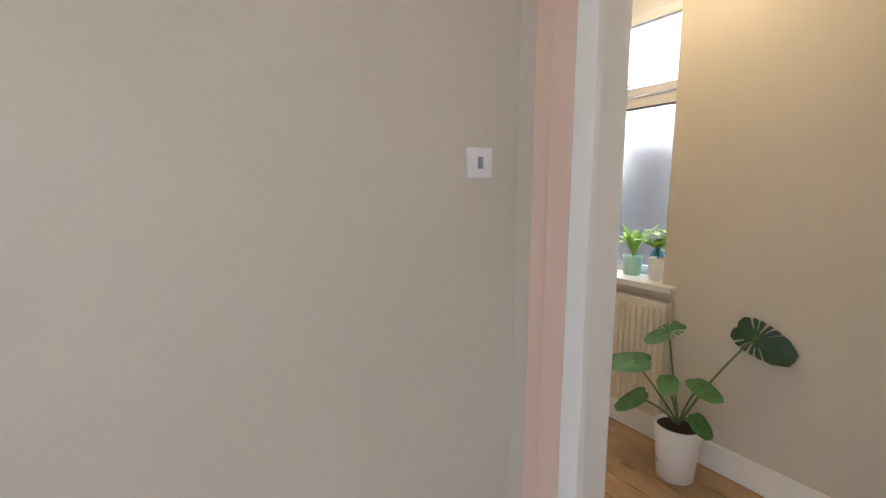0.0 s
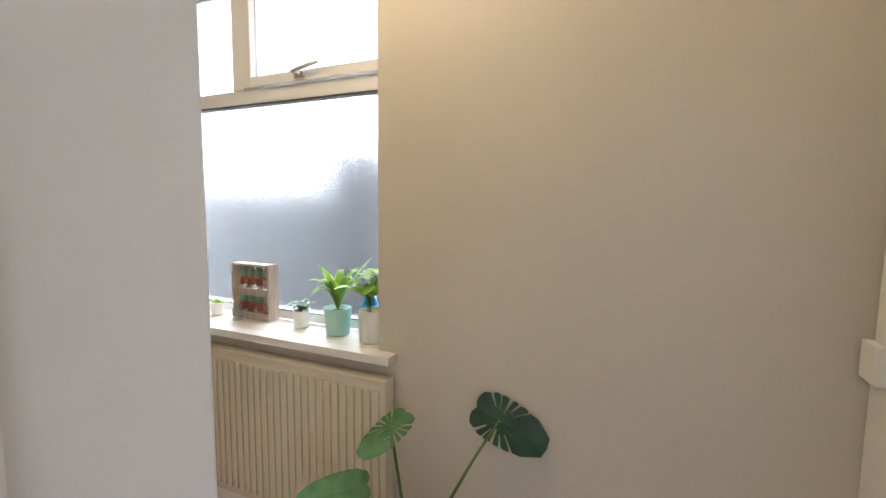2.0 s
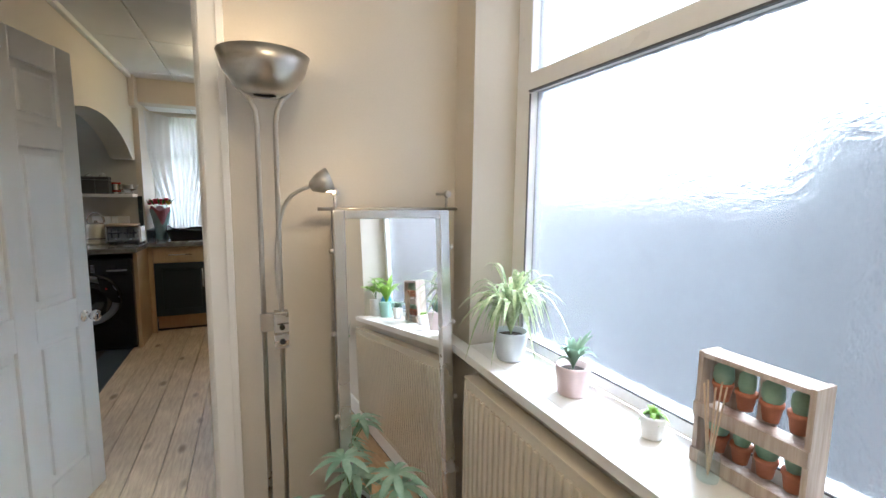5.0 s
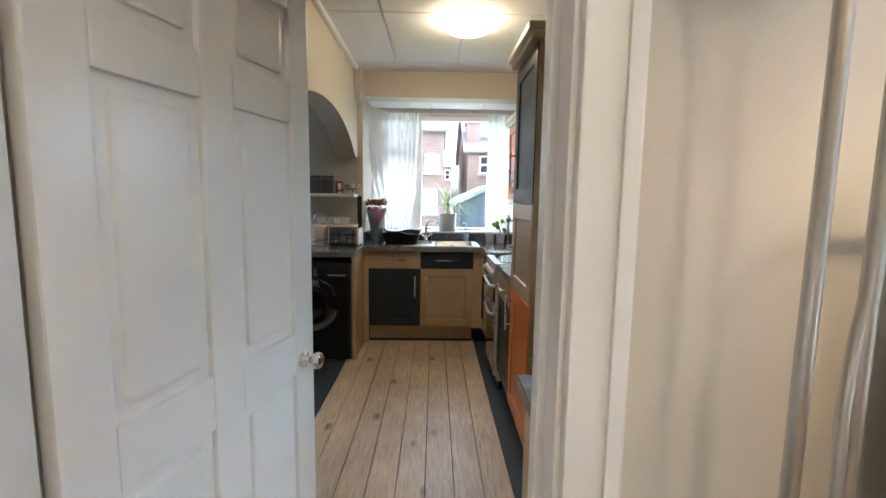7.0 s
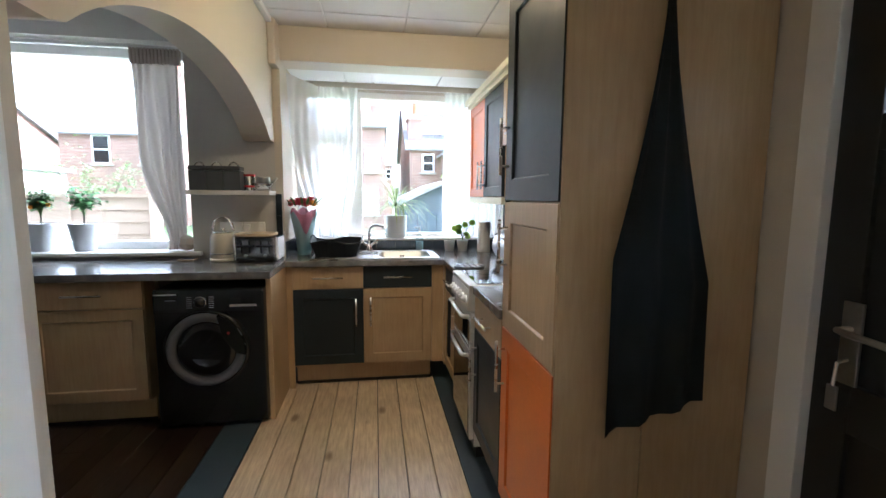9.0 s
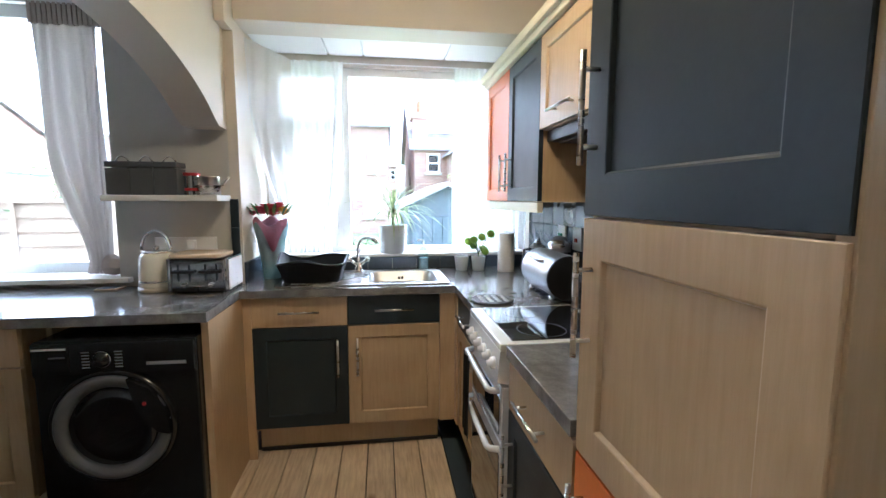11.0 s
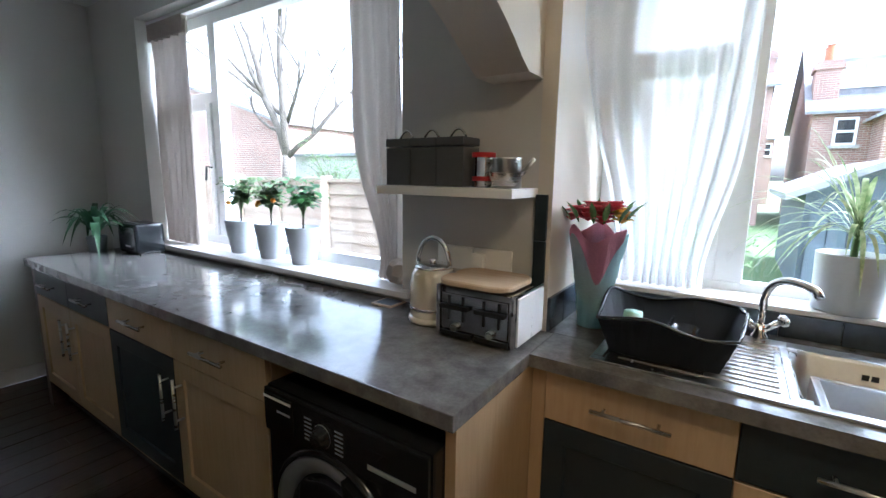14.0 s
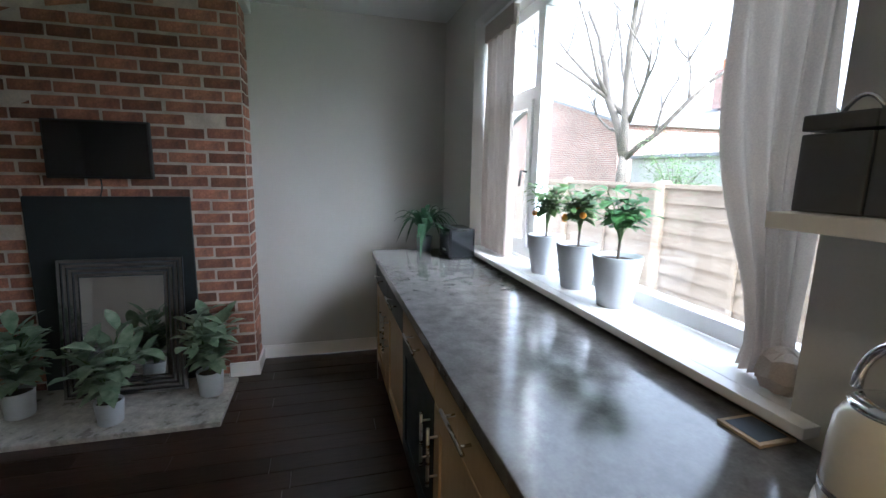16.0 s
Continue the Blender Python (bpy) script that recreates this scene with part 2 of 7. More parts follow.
LEAF_LIME = leafy("lime_leaf", (0.32, 0.50, 0.07), (0.19, 0.36, 0.05))
LEAF_PALE = leafy("variegated_leaf", (0.56, 0.60, 0.36), (0.22, 0.32, 0.14), scale=45)
LEAF_SILVER = leafy("silver_leaf", (0.27, 0.34, 0.23), (0.13, 0.20, 0.12))
SUCC = leafy("succulent_leaf", (0.34, 0.46, 0.33), (0.20, 0.33, 0.22))
LEAF_DEEP = leafy("deep_green_leaf", (0.10, 0.24, 0.07), (0.05, 0.15, 0.045), 0.5)
SINKSTEEL = surface("satin_sink_steel", (0.60, 0.61, 0.62), 0.40, 1.0, var=0.05)
SOAP = surface("pale_blue_soap", (0.45, 0.62, 0.74), 0.2, var=0.03)
STEM = surface("plant_stem", (0.12, 0.20, 0.06), 0.6, var=0.15)
BARK = surface("grey_bark", (0.17, 0.145, 0.12), 0.9, var=0.3, scale=9, fine=50, bump=0.8)
HEARTH = surface("cream_marble", (0.56, 0.53, 0.48), 0.3, var=0.22, scale=14, fine=60)
GREYTIN = surface("grey_painted_tin", (0.085, 0.088, 0.095), 0.4, var=0.06)
RINGPLAS = surface("dark_silver_plastic", (0.13, 0.135, 0.145), 0.32, var=0.05)
TOASTSTEEL = surface("polished_dark_steel", (0.36, 0.36, 0.37), 0.14, 1.0, var=0.05)
GREYPLAS = surface("mid_grey_plastic", (0.30, 0.31, 0.33), 0.45, var=0.05)
NAVYCLOTH = surface("navy_cotton", (0.008, 0.012, 0.016), 0.9, var=0.15, fine=200, bump=0.3)
BEIGEWOOD = boards("pale_wood", (0.62, 0.47, 0.31), (0.50, 0.36, 0.22), 0.5, "x", 0.1, knots=False)
CRATE = boards("whitewashed_crate", (0.62, 0.53, 0.45), (0.40, 0.31, 0.24), 0.7, "z", 0.2, knots=False)
FENCEWOOD = boards("weathered_fence_boards", (0.38, 0.31, 0.24), (0.30, 0.235, 0.17), 0.85, "x", 0.15, knots=False)
FARBRICK = brick_wall_far("garden_brick")
ROOF = surface("grey_slate_roof", (0.27, 0.27, 0.285), 0.7, var=0.18, scale=2, fine=12)
GRASS = surface("lawn", (0.10, 0.14, 0.055), 0.9, var=0.25, scale=0.8, fine=40, second=(0.06, 0.12, 0.03))
SHEDBLUE = surface("blue_grey_shed_paint", (0.085, 0.11, 0.14), 0.6, var=0.12, scale=3, fine=60)
RENDER = surface("pale_render", (0.46, 0.44, 0.41), 0.8, var=0.1)
RED = surface("red_petal", (0.70, 0.07, 0.10), 0.6, var=0.2, scale=30)
YELLOW = surface("yellow_petal", (0.80, 0.42, 0.04), 0.6, var=0.2, scale=30)
PINKPAPER = cloth("pink_wrapping_paper", (0.72, 0.38, 0.43), 0.35, 0.0)
BLUEPAPER = cloth("pale_aqua_wrapping_paper", (0.58, 0.74, 0.75), 0.40, 0.0)
FRUIT = surface("orange_peel", (0.80, 0.30, 0.02), 0.5, var=0.08)
REDLID = surface("red_plastic", (0.45, 0.02, 0.02), 0.4)
GREENPLAS = surface("green_plastic", (0.02, 0.30, 0.13), 0.35)
BLUEWATER = surface("blue_plastic", (0.10, 0.42, 0.72), 0.3, var=0.05)
GLOWSHADE = glow("lit_glass_shade", (1.0, 0.74, 0.42), 1.6)
GLOWBULB = glow("lit_bulb", (1.0, 0.70, 0.36), 5.0)


# ---- building helpers ----
BASE = {}


def thing(name, at=(0, 0, 0), label="", category="", group="", kind="", rz=0.0):
    ob = new(name)
    ob.empty_display_size = 0.1
    ob.matrix_basis = pose(*at, 0, 0, rz)
    BASE[ob.name] = Vector(at)
    return tagged(ob, label, category, group, kind)


def done(name, bm, material, smooth=False):
    bmesh.ops.recalc_face_normals(bm, faces=bm.faces[:])
    me = bpy.data.meshes.new(name)
    if smooth:
        for f in bm.faces:
            f.smooth = True
    bm.to_mesh(me)
    bm.free()
    me.materials.append(material)
    return me


def part(name, bm, material, parent, label="", smooth=False, world_made=True):
    """One mesh under a thing or a part. world_made: its corners are in room coordinates."""
    me = done(name, bm, material, smooth)
    ob = new(name, me)
    ob.parent = parent
    if world_made:
        top = parent if parent.name in BASE else parent.parent
        me.transform(Matrix.Translation(-BASE[top.name]))
    return tagged(ob, label)


def solid(name, bm, material, label="", category="", group="", kind="structure", smooth=False):
    return tagged(new(name, done(name, bm, material, smooth)), label, category, group, kind)


def box(bm, x0, y0, z0, x1, y1, z1, bev=0.0):
    v = bmesh.ops.create_cube(bm, size=1.0, matrix=Matrix.Translation(((x0 + x1) / 2, (y0 + y1) / 2, (z0 + z1) / 2)) @ Matrix.Diagonal((abs(x1 - x0), abs(y1 - y0), abs(z1 - z0), 1)))["verts"]
    if bev:
        es = list({e for q in v for e in q.link_edges})
        bmesh.ops.bevel(bm, geom=es, offset=bev, segments=2, affect="EDGES", profile=0.7)
    return bm


def boxes(*rows, bev=0.0):
    bm = bmesh.new()
    for r in rows:
        box(bm, *r, bev=bev)
    return bm


def lathe(profile, at=(0, 0, 0), n=24, bm=None, turn=None):
    """A turned body from (radius, height) pairs."""
    bm = bm or bmesh.new()
    m = Matrix.Translation(at) @ (turn or Matrix())
    rings = []
    for r, z in profile:
        if r < 1e-5:
            rings.append([bm.verts.new(m @ Vector((0, 0, z)))])
        else:
            rings.append([bm.verts.new(m @ Vector((r * math.cos(2 * math.pi * i / n), r * math.sin(2 * math.pi * i / n), z))) for i in range(n)])
    for a, b in zip(rings, rings[1:]):
        for i in range(n):
            j = (i + 1) % n
            if len(a) == 1 and len(b) > 1:
                bm.faces.new((a[0], b[i], b[j]))
            elif len(b) == 1 and len(a) > 1:
                bm.faces.new((a[i], a[j], b[0]))
            elif len(a) > 1:
                bm.faces.new((a[i], a[j], b[j], b[i]))
    return bm


def tube(pts, r, n=8, bm=None, r_end=None):
    """A round bar along points, closed at its ends."""
    bm = bm or bmesh.new()
    pts = [Vector(p) for p in pts]
    rings, side = [], None
    for i, p in enumerate(pts):
        d = (pts[min(i + 1, len(pts) - 1)] - pts[max(i - 1, 0)]).normalized()
        if side is None:
            side = d.orthogonal().normalized()
        side = (side - d * side.dot(d)).normalized()
        up = d.cross(side)
        rr = r if r_end is None else r + (r_end - r) * i / (len(pts) - 1)
        rings.append([bm.verts.new(p + rr * (math.cos(2 * math.pi * k / n) * side + math.sin(2 * math.pi * k / n) * up)) for k in range(n)])
    for a, b in zip(rings, rings[1:]):
        for k in range(n):
            bm.faces.new((a[k], a[(k + 1) % n], b[(k + 1) % n], b[k]))
    bm.faces.new(rings[0])
    bm.faces.new(rings[-1])
    return bm


def curve(a, b, c, n=7):
    """Points on a bend from a to c, pulled towards b."""
    a, b, c = Vector(a), Vector(b), Vector(c)
    return [a * (1 - t) ** 2 + b * 2 * t * (1 - t) + c * t * t for t in (i / n for i in range(n + 1))]


def leaf(bm, pts, width, fold=0.25, shape=1.0):
    """A pointed leaf along points, folded a little on its midrib."""
    pts = [Vector(p) for p in pts]
    rows, n = [], len(pts) - 1
    for i, p in enumerate(pts):
        d = (pts[min(i + 1, n)] - pts[max(i - 1, 0)]).normalized()
        s = d.cross(Vector((0, 0, 1)))
        s = s.normalized() if s.length > 0.05 else Vector((1, 0, 0))
        u = s.cross(d)
        t = i / n
        w = width * 0.5 * max(math.sin(math.pi * min(0.04 + t ** shape * 0.96, 1)), 0.02)
        rows.append([bm.verts.new(p + s * w + u * w * fold), bm.verts.new(p), bm.verts.new(p - s * w + u * w * fold)])
    for a, b in zip(rows, rows[1:]):
        bm.faces.new((a[0], a[1], b[1], b[0]))
        bm.faces.new((a[1], a[2], b[2], b[1]))


def facing(ax, plane, u0, u1, v0, v1, w0, w1, bm, bev=0.0):
    """A box on a front: u along it, v up, w out of it towards the room. ax y: it looks to -y; ax x: to -x."""
    if ax == "y":
        return box(bm, u0, plane - w0, v0, u1, plane - w1, v1, bev)
    return box(bm, plane - w0, u0, v0, plane - w1, u1, v1, bev)


def spot(ax, plane, u, v, w):
    return (u, plane - w, v) if ax == "y" else (plane - w, u, v)


def bar_handle(parent, ax, plane, u, v, length, upright, out=0.032):
    bm = bmesh.new()
    h = length / 2
    ends = [(u, v - h), (u, v + h)] if upright else [(u - h, v), (u + h, v)]
    tube([spot(ax, plane, *ends[0], out), spot(ax, plane, *ends[1], out)], 0.006, 8, bm)
    for k in (0.16, 0.84):
        q = (ends[0][0] + (ends[1][0] - ends[0][0]) * k, ends[0][1] + (ends[1][1] - ends[0][1]) * k)
        tube([spot(ax, plane, *q, 0.0), spot(ax, plane, *q, out)], 0.0045, 6, bm)
    return part("handle", bm, STEEL, parent, "brushed steel bar handle", smooth=True)


def shaker(parent, name, ax, plane, u0, u1, v0, v1, material, label="", rail=0.065, handle=None):
    """A framed front with a sunk panel, 20 mm thick. handle: (u, v, length, upright)."""
    g = 0.0015
    u0, u1, v0, v1 = u0 + g, u1 - g, v0 + g, v1 - g
    bm = bmesh.new()
    framed = rail and v1 - v0 > 0.2
    if framed:
        # rings from the back round the outer edge to the sunk panel
        loops = []
        for d, w in ((0, 0), (0, 0.0185), (0.0015, 0.02), (rail - 0.003, 0.02), (rail, 0.0185), (rail + 0.004, 0.011)):
            q = ((u0 + d, v0 + d), (u1 - d, v0 + d), (u1 - d, v1 - d), (u0 + d, v1 - d))
            loops.append([bm.verts.new(spot(ax, plane, u, v, w)) for u, v in q])
        for a, b in zip(loops, loops[1:]):
            for k in range(4):
                bm.faces.new((a[k], a[(k + 1) % 4], b[(k + 1) % 4], b[k]))
        bm.faces.new(loops[0])
    else:
        facing(ax, plane, u0, u1, v0, v1, 0, 0.02, bm, 0.002)
    ob = part(name, bm, material, parent, label)
    if framed:
        bm = bmesh.new()
        facing(ax, plane, u0 + rail - 0.004, u1 - rail + 0.004, v0 + rail - 0.004, v1 - rail + 0.004, 0.002, 0.0115, bm)
        part("panel", bm, material, ob)
    if handle:
        bar_handle(ob, ax, plane - 0.02, *handle)
    return ob


def carcass(parent, ax, plane, u0, u1, v0, v1, depth, material):
    bm = bmesh.new()
    facing(ax, plane, u0, u1, v0, v1, -depth, -0.001, bm, 0.001)
    return part("body", bm, material, parent)


def pleats(x0, x1, z_top, z_low, y, waves, amp, gather=None, lean=0.0):
    """A hanging curtain with folds. gather: (height, x, share) draws the cloth in towards x."""
    bm = bmesh.new()
    nu, nv = waves * 8, 22
    grid = []
    for j in range(nv + 1):
        t = j / nv
        z = z_top + (z_low - z_top) * t
        row = []
        for i in range(nu + 1):
            s = i / nu
            x = x0 + (x1 - x0) * s + 0.35 * amp * math.sin(6 * t + 9 * s)
            k = 0.0
            if gather:
                k = gather[2] * math.exp(-((z - gather[0]) / 0.34) ** 2)
                if z < gather[0]:
                    k = gather[2] * math.exp(-((z - gather[0]) / 0.20) ** 2)
            x = x + (gather[1] - x) * k if gather else x
            a = amp * (0.45 + 0.75 * t) * (1 - 0.5 * k)
            yy = y + a * math.sin(2 * math.pi * waves * s + 1.3 * math.sin(3 * t + 5 * s)) + lean * t
            row.append(bm.verts.new((x, yy, z)))
        grid.append(row)
    for a, b in zip(grid, grid[1:]):
        for i in range(nu):
            bm.faces.new((a[i], a[i + 1], b[i + 1], b[i]))
    return bm


# ---- setting: floors ----
solid("floor_hall", boxes((-2.6, -1.6, -0.1, 0.859, 1.385, 0.0)), PINE_WARM, "varnished pine floor of the hall", "floor")
floor_lobby = thing("floor_lobby", (0.85, 0.3, 0), "varnished pine boards with worn gaps", "floor", kind="structure")
floor_kitchen = thing("floor_kitchen", (0.1, 3.57, 0), "pale worn pine boards with dark knots", "floor", kind="structure")
solid("floor_border_left", boxes((-0.10, 3.57, -0.1, 0.095, 6.97, 0.001)), NAVY, "blue-grey painted strip beside pale boards", "floor")
solid("floor_border_right", boxes((1.205, 3.57, -0.1, 1.95, 7.7, 0.001)), NAVY, "blue-grey painted strip beside pale boards", "floor")
floor_dining = thing("floor_dining", (-3.3, 3.4, 0), "dark stained floor boards", "floor", kind="structure")
solid("subfloor", boxes((-3.4, -1.8, -0.3, 2.2, 7.95, -0.03)), BLACK_MATT, "dark void below the boards", "floor")

# ---- setting: walls ----
H = 2.65
X1 = 1.857      # inner face of the side wall
solid("wall_lobby_east_low", boxes((X1, 0.1, 0, 2.16, 3.51, 0.80)), PAINT, "putty painted wall below a window", "wall")
solid("wall_lobby_east_south", boxes((X1, 0.1, 0.80, 2.16, 1.632, H)), PAINT, "plain putty painted wall beside a window", "wall")
solid("wall_lobby_east_north", boxes((X1, 3.30, 0.80, 2.16, 3.51, H)), PAINT, "narrow putty painted wall beside a window", "wall")
solid("wall_lobby_east_top", boxes((X1, 1.632, 2.40, 2.16, 3.30, H)), PAINT, "putty painted wall above a window", "wall")
solid("wall_lobby_south", boxes((0.82, 0.08, 0, X1, 0.235, H)), PAINT, "putty painted end wall", "wall")
# partition with the doorway from the hall
solid("wall_hall_partition", boxes((0.66, 1.15, 0, 0.82, 1.50, H), (0.66, 0.31, 2.03, 0.82, 1.15, H)), PAINT, "putty painted partition with a doorway", "wall")
solid("wall_lobby_west", boxes((-0.10, 1.50, 0, 0.05, 3.45, H)), PAINT, "plain putty painted wall", "wall")
solid("wall_hall_north", boxes((-2.6, 1.385, 0, 0.66, 1.50, H)), PAINT, "putty painted hall wall with a light switch", "wall")
# Window opening added in this unseen wall to light the hall
solid("wall_hall_south", boxes((-2.6, -1.75, 0, -2.3, -1.6, H), (0.2, -1.75, 0, 2.16, -1.6, H), (-2.3, -1.75, 0, 0.2, -1.6, 0.7), (-2.3, -1.75, 2.35, 0.2, -1.6, H)), PAINT, "unseen hall wall round a window added for daylight", "wall")
# Bare hole added in this unseen wall to bring more daylight into the hall
solid("wall_hall_west_opened_for_light", boxes((-2.75, -1.75, 0, -2.6, -0.85, H), (-2.75, 0.85, 0, -2.6, 1.50, H), (-2.75, -0.85, 0, -2.6, 0.85, 0.75), (-2.75, -0.85, 2.3, -2.6, 0.85, H)), PAINT, "unseen hall wall", "wall")
solid("wall_hall_east", boxes((0.66, -1.6, 0, 0.84, 0.31, H)), PAINT, "unseen hall wall", "wall")
# wall between lobby and kitchen, with its doorway
solid("wall_kitchen_south", boxes((-3.4, 3.45, 0, 0.19, 3.57, H), (0.99, 3.45, 0, 2.16, 3.57, H), (0.19, 3.45, 2.02, 0.99, 3.57, H)), PAINT, "putty painted wall with a doorway to the kitchen", "wall")
# kitchen side wall with the back door
XK = 1.89
solid("wall_kitchen_east", boxes((XK, 3.57, 0, 2.16, 3.93, H), (XK, 4.84, 0, 2.16, 7.95, H), (XK, 3.93, 2.08, 2.16, 4.84, H)), PAINT, "putty painted kitchen side wall", "wall")
# arch wall between kitchen and dining room


def arch_wall():
    bm = bmesh.new()
    x0, x1, top = -0.075, 0.10, H
    box(bm, x0, 3.57, 0, x1, 4.82, top)
    n, ys = 40, []
    for i in range(n + 1):
        y = 4.82 + (7.08 - 4.82) * i / n
        k = max(1 - ((y - 5.96) / 1.15) ** 2, 0.0)
        z = max(1.417 + 0.573 * math.sqrt(k), 1.71)
        ys.append((y, z))
    rows = [[bm.verts.new(p) for p in ((x0, y, z), (x1, y, z), (x1, y, top), (x0, y, top))] for y, z in ys]
    for a, b in zip(rows, rows[1:]):
        for k in range(4):
            bm.faces.new((a[k], a[(k + 1) % 4], b[(k + 1) % 4], b[k]))
    bm.faces.new(rows[0])
    bm.faces.new(rows[-1])
    return bm


solid("wall_arch", arch_wall(), PAINT, "putty painted dividing wall with a wide arch", "wall")
# dining rear wall with its window
solid("wall_dining_north", boxes((-3.40, 7.08, 0, 0.10, 7.36, 0.93), (-3.40, 7.08, 0.93, -2.58, 7.36, H), (-0.46, 7.08, 0.93, 0.10, 7.36, H), (-2.58, 7.08, 2.34, -0.46, 7.36, H)), GREY, "grey-beige painted wall round a wide window", "wall")
solid("wall_dining_west", boxes((-3.40, 3.57, 0, -3.26, 7.08, H)), GREY, "plain grey painted wall", "wall")
solid("wall_bay_left", boxes((0.10, 7.075, 0, 0.150, 7.95, H)), PAINT, "narrow putty wall beside the sink window", "wall")
solid("wall_bay_north", boxes((0.150, 7.62, 0, XK, 7.95, 0.985), (0.150, 7.62, 2.20, XK, 7.95, H)), PAINT, "wall below and above the sink window", "wall")
solid("beam", boxes((0.10, 7.09, 2.262, XK, 7.30, H), bev=0.004), PAINT, "putty painted boxed beam", "beam")
solid("pilaster_corbel", boxes((0.10, 6.955, 2.20, 0.150, 7.09, 2.49), bev=0.012), PAINT, "small rounded corbel under a beam", "corbel")


# ---- setting: ceilings ----
def board_ceiling(x0, x1, y0, y1, z, xs, ys):
    bm = bmesh.new()
    xs, ys = [x0] + xs + [x1], [y0] + ys + [y1]
    for a, b in zip(xs, xs[1:]):
        for c, d in zip(ys, ys[1:]):
            box(bm, a + 0.005, c + 0.005, z, b - 0.005, d - 0.005, z + 0.018, 0.003)
    box(bm, x0, y0, z + 0.015, x1, y1, z + 0.06)
    return bm


solid("ceiling_kitchen", board_ceiling(0.10, XK, 3.57, 7.09, 2.49, [0.475, 0.995, 1.515], [3.75, 4.78, 5.80, 6.82]), TILE_CEIL, "white panelled ceiling", "ceiling")
solid("ceiling_bay", board_ceiling(0.150, XK, 7.30, 7.62, 2.264, [0.56, 0.78, 1.30], []), TILE_CEIL, "white panelled ceiling over the sink window", "ceiling")
solid("ceiling_dining", boxes((-3.4, 3.45, 2.53, -0.076, 7.36, H + 0.1)), TILE_CEIL, "plain white ceiling", "ceiling")
solid("ceiling_lobby", boxes((-2.75, -1.75, H, 2.16, 3.57, H + 0.1)), TILE_CEIL, "plain white ceiling", "ceiling")
solid("roof_void", boxes((0.10, 3.57, 2.56, 2.16, 7.95, H + 0.1)), TILE_CEIL, "closed void above the kitchen ceiling", "ceiling")
solid("coving", boxes((0.10, 3.57, 2.455, 0.135, 6.955, 2.49), bev=0.01), TILE_CEIL, "white coving along a ceiling", "trim")

# ---- setting: skirting ----
SK = ((-3.26, 5.68, 0, -3.244, 6.98, 0.10), (-3.244, 5.680, 0, -2.98, 5.694, 0.10), (-2.982, 5.50, 0, -2.966, 5.694, 0.10))
for r in SK:
    solid("baseboard_dining", boxes(r, bev=0.003), WHITE, "white gloss skirting board", "skirting board")
solid("baseboard_lobby", boxes((X1 - 0.016, 0.30, 0, X1, 3.45, 0.13), bev=0.003), WHITE, "white gloss skirting board", "skirting board")
solid("baseboard_mirror_wall", boxes((1.07, 3.434, 0, X1 - 0.016, 3.45, 0.13), bev=0.003), WHITE, "white gloss skirting board", "skirting board")


# ---- windows ----
def window_lobby():
    w = thing("window_1", (2.07, 2.466, 0.82), "white window with frosted glass over a deep sill", "window", kind="structure")
    fr = boxes((2.035, 1.632, 0.835, 2.10, 1.675, 2.36), (2.035, 3.215, 0.835, 2.10, 3.30, 2.36), (2.035, 1.675, 0.835, 2.10, 3.215, 0.875),
               (2.030, 1.675, 1.765, 2.10, 3.215, 1.826), (2.035, 1.675, 2.265, 2.10, 3.215, 2.36), (2.030, 2.412, 1.826, 2.10, 2.487, 2.265), (2.035, 1.632, 2.36, 2.10, 3.30, 2.40), bev=0.006)
    part("window_frame", fr, UPVC, w)
    part("casement", boxes((2.012, 1.675, 1.829, 2.06, 1.722, 2.258), (2.012, 2.362, 1.829, 2.06, 2.410, 2.258), (2.012, 1.722, 1.829, 2.06, 2.362, 1.872), (2.012, 1.722, 2.212, 2.06, 2.362, 2.258), bev=0.005), UPVC, w, "top-hung opening casement")
    part("gasket", boxes((2.028, 1.675, 1.760, 2.04, 3.215, 1.766), (2.033, 1.675, 0.873, 2.038, 3.215, 0.877), (2.033, 3.212, 0.875, 2.038, 3.216, 1.755)), GASKET, w)
    for r in ((2.066, 1.675, 0.872, 2.072, 3.215, 1.768), (2.066, 2.487, 1.82, 2.072, 3.215, 2.268), (2.040, 1.72, 1.870, 2.046, 2.364, 2.214)):
        ob = part("pane", boxes(r), FROST, w, "frosted glass pane")
        ob.visible_shadow = False
    h = tube([(2.012, 2.09, 1.848), (1.985, 2.09, 1.853), (1.980, 2.11, 1.858), (1.983, 2.05, 1.872), (1.985, 1.985, 1.884)], 0.008)
    box(h, 1.998, 2.070, 1.836, 2.012, 2.115, 1.862, 0.003)
    part("handle", h, NICKEL, w, "worn metal casement handle", smooth=True)
    s = boxes((1.8575, 1.634, 0.803, 2.036, 3.298, 0.833), (1.802, 1.56, 0.803, 1.857, 3.449, 0.833), bev=0.003)
    part("window_sill", s, WHITE, w, "deep white painted sill")


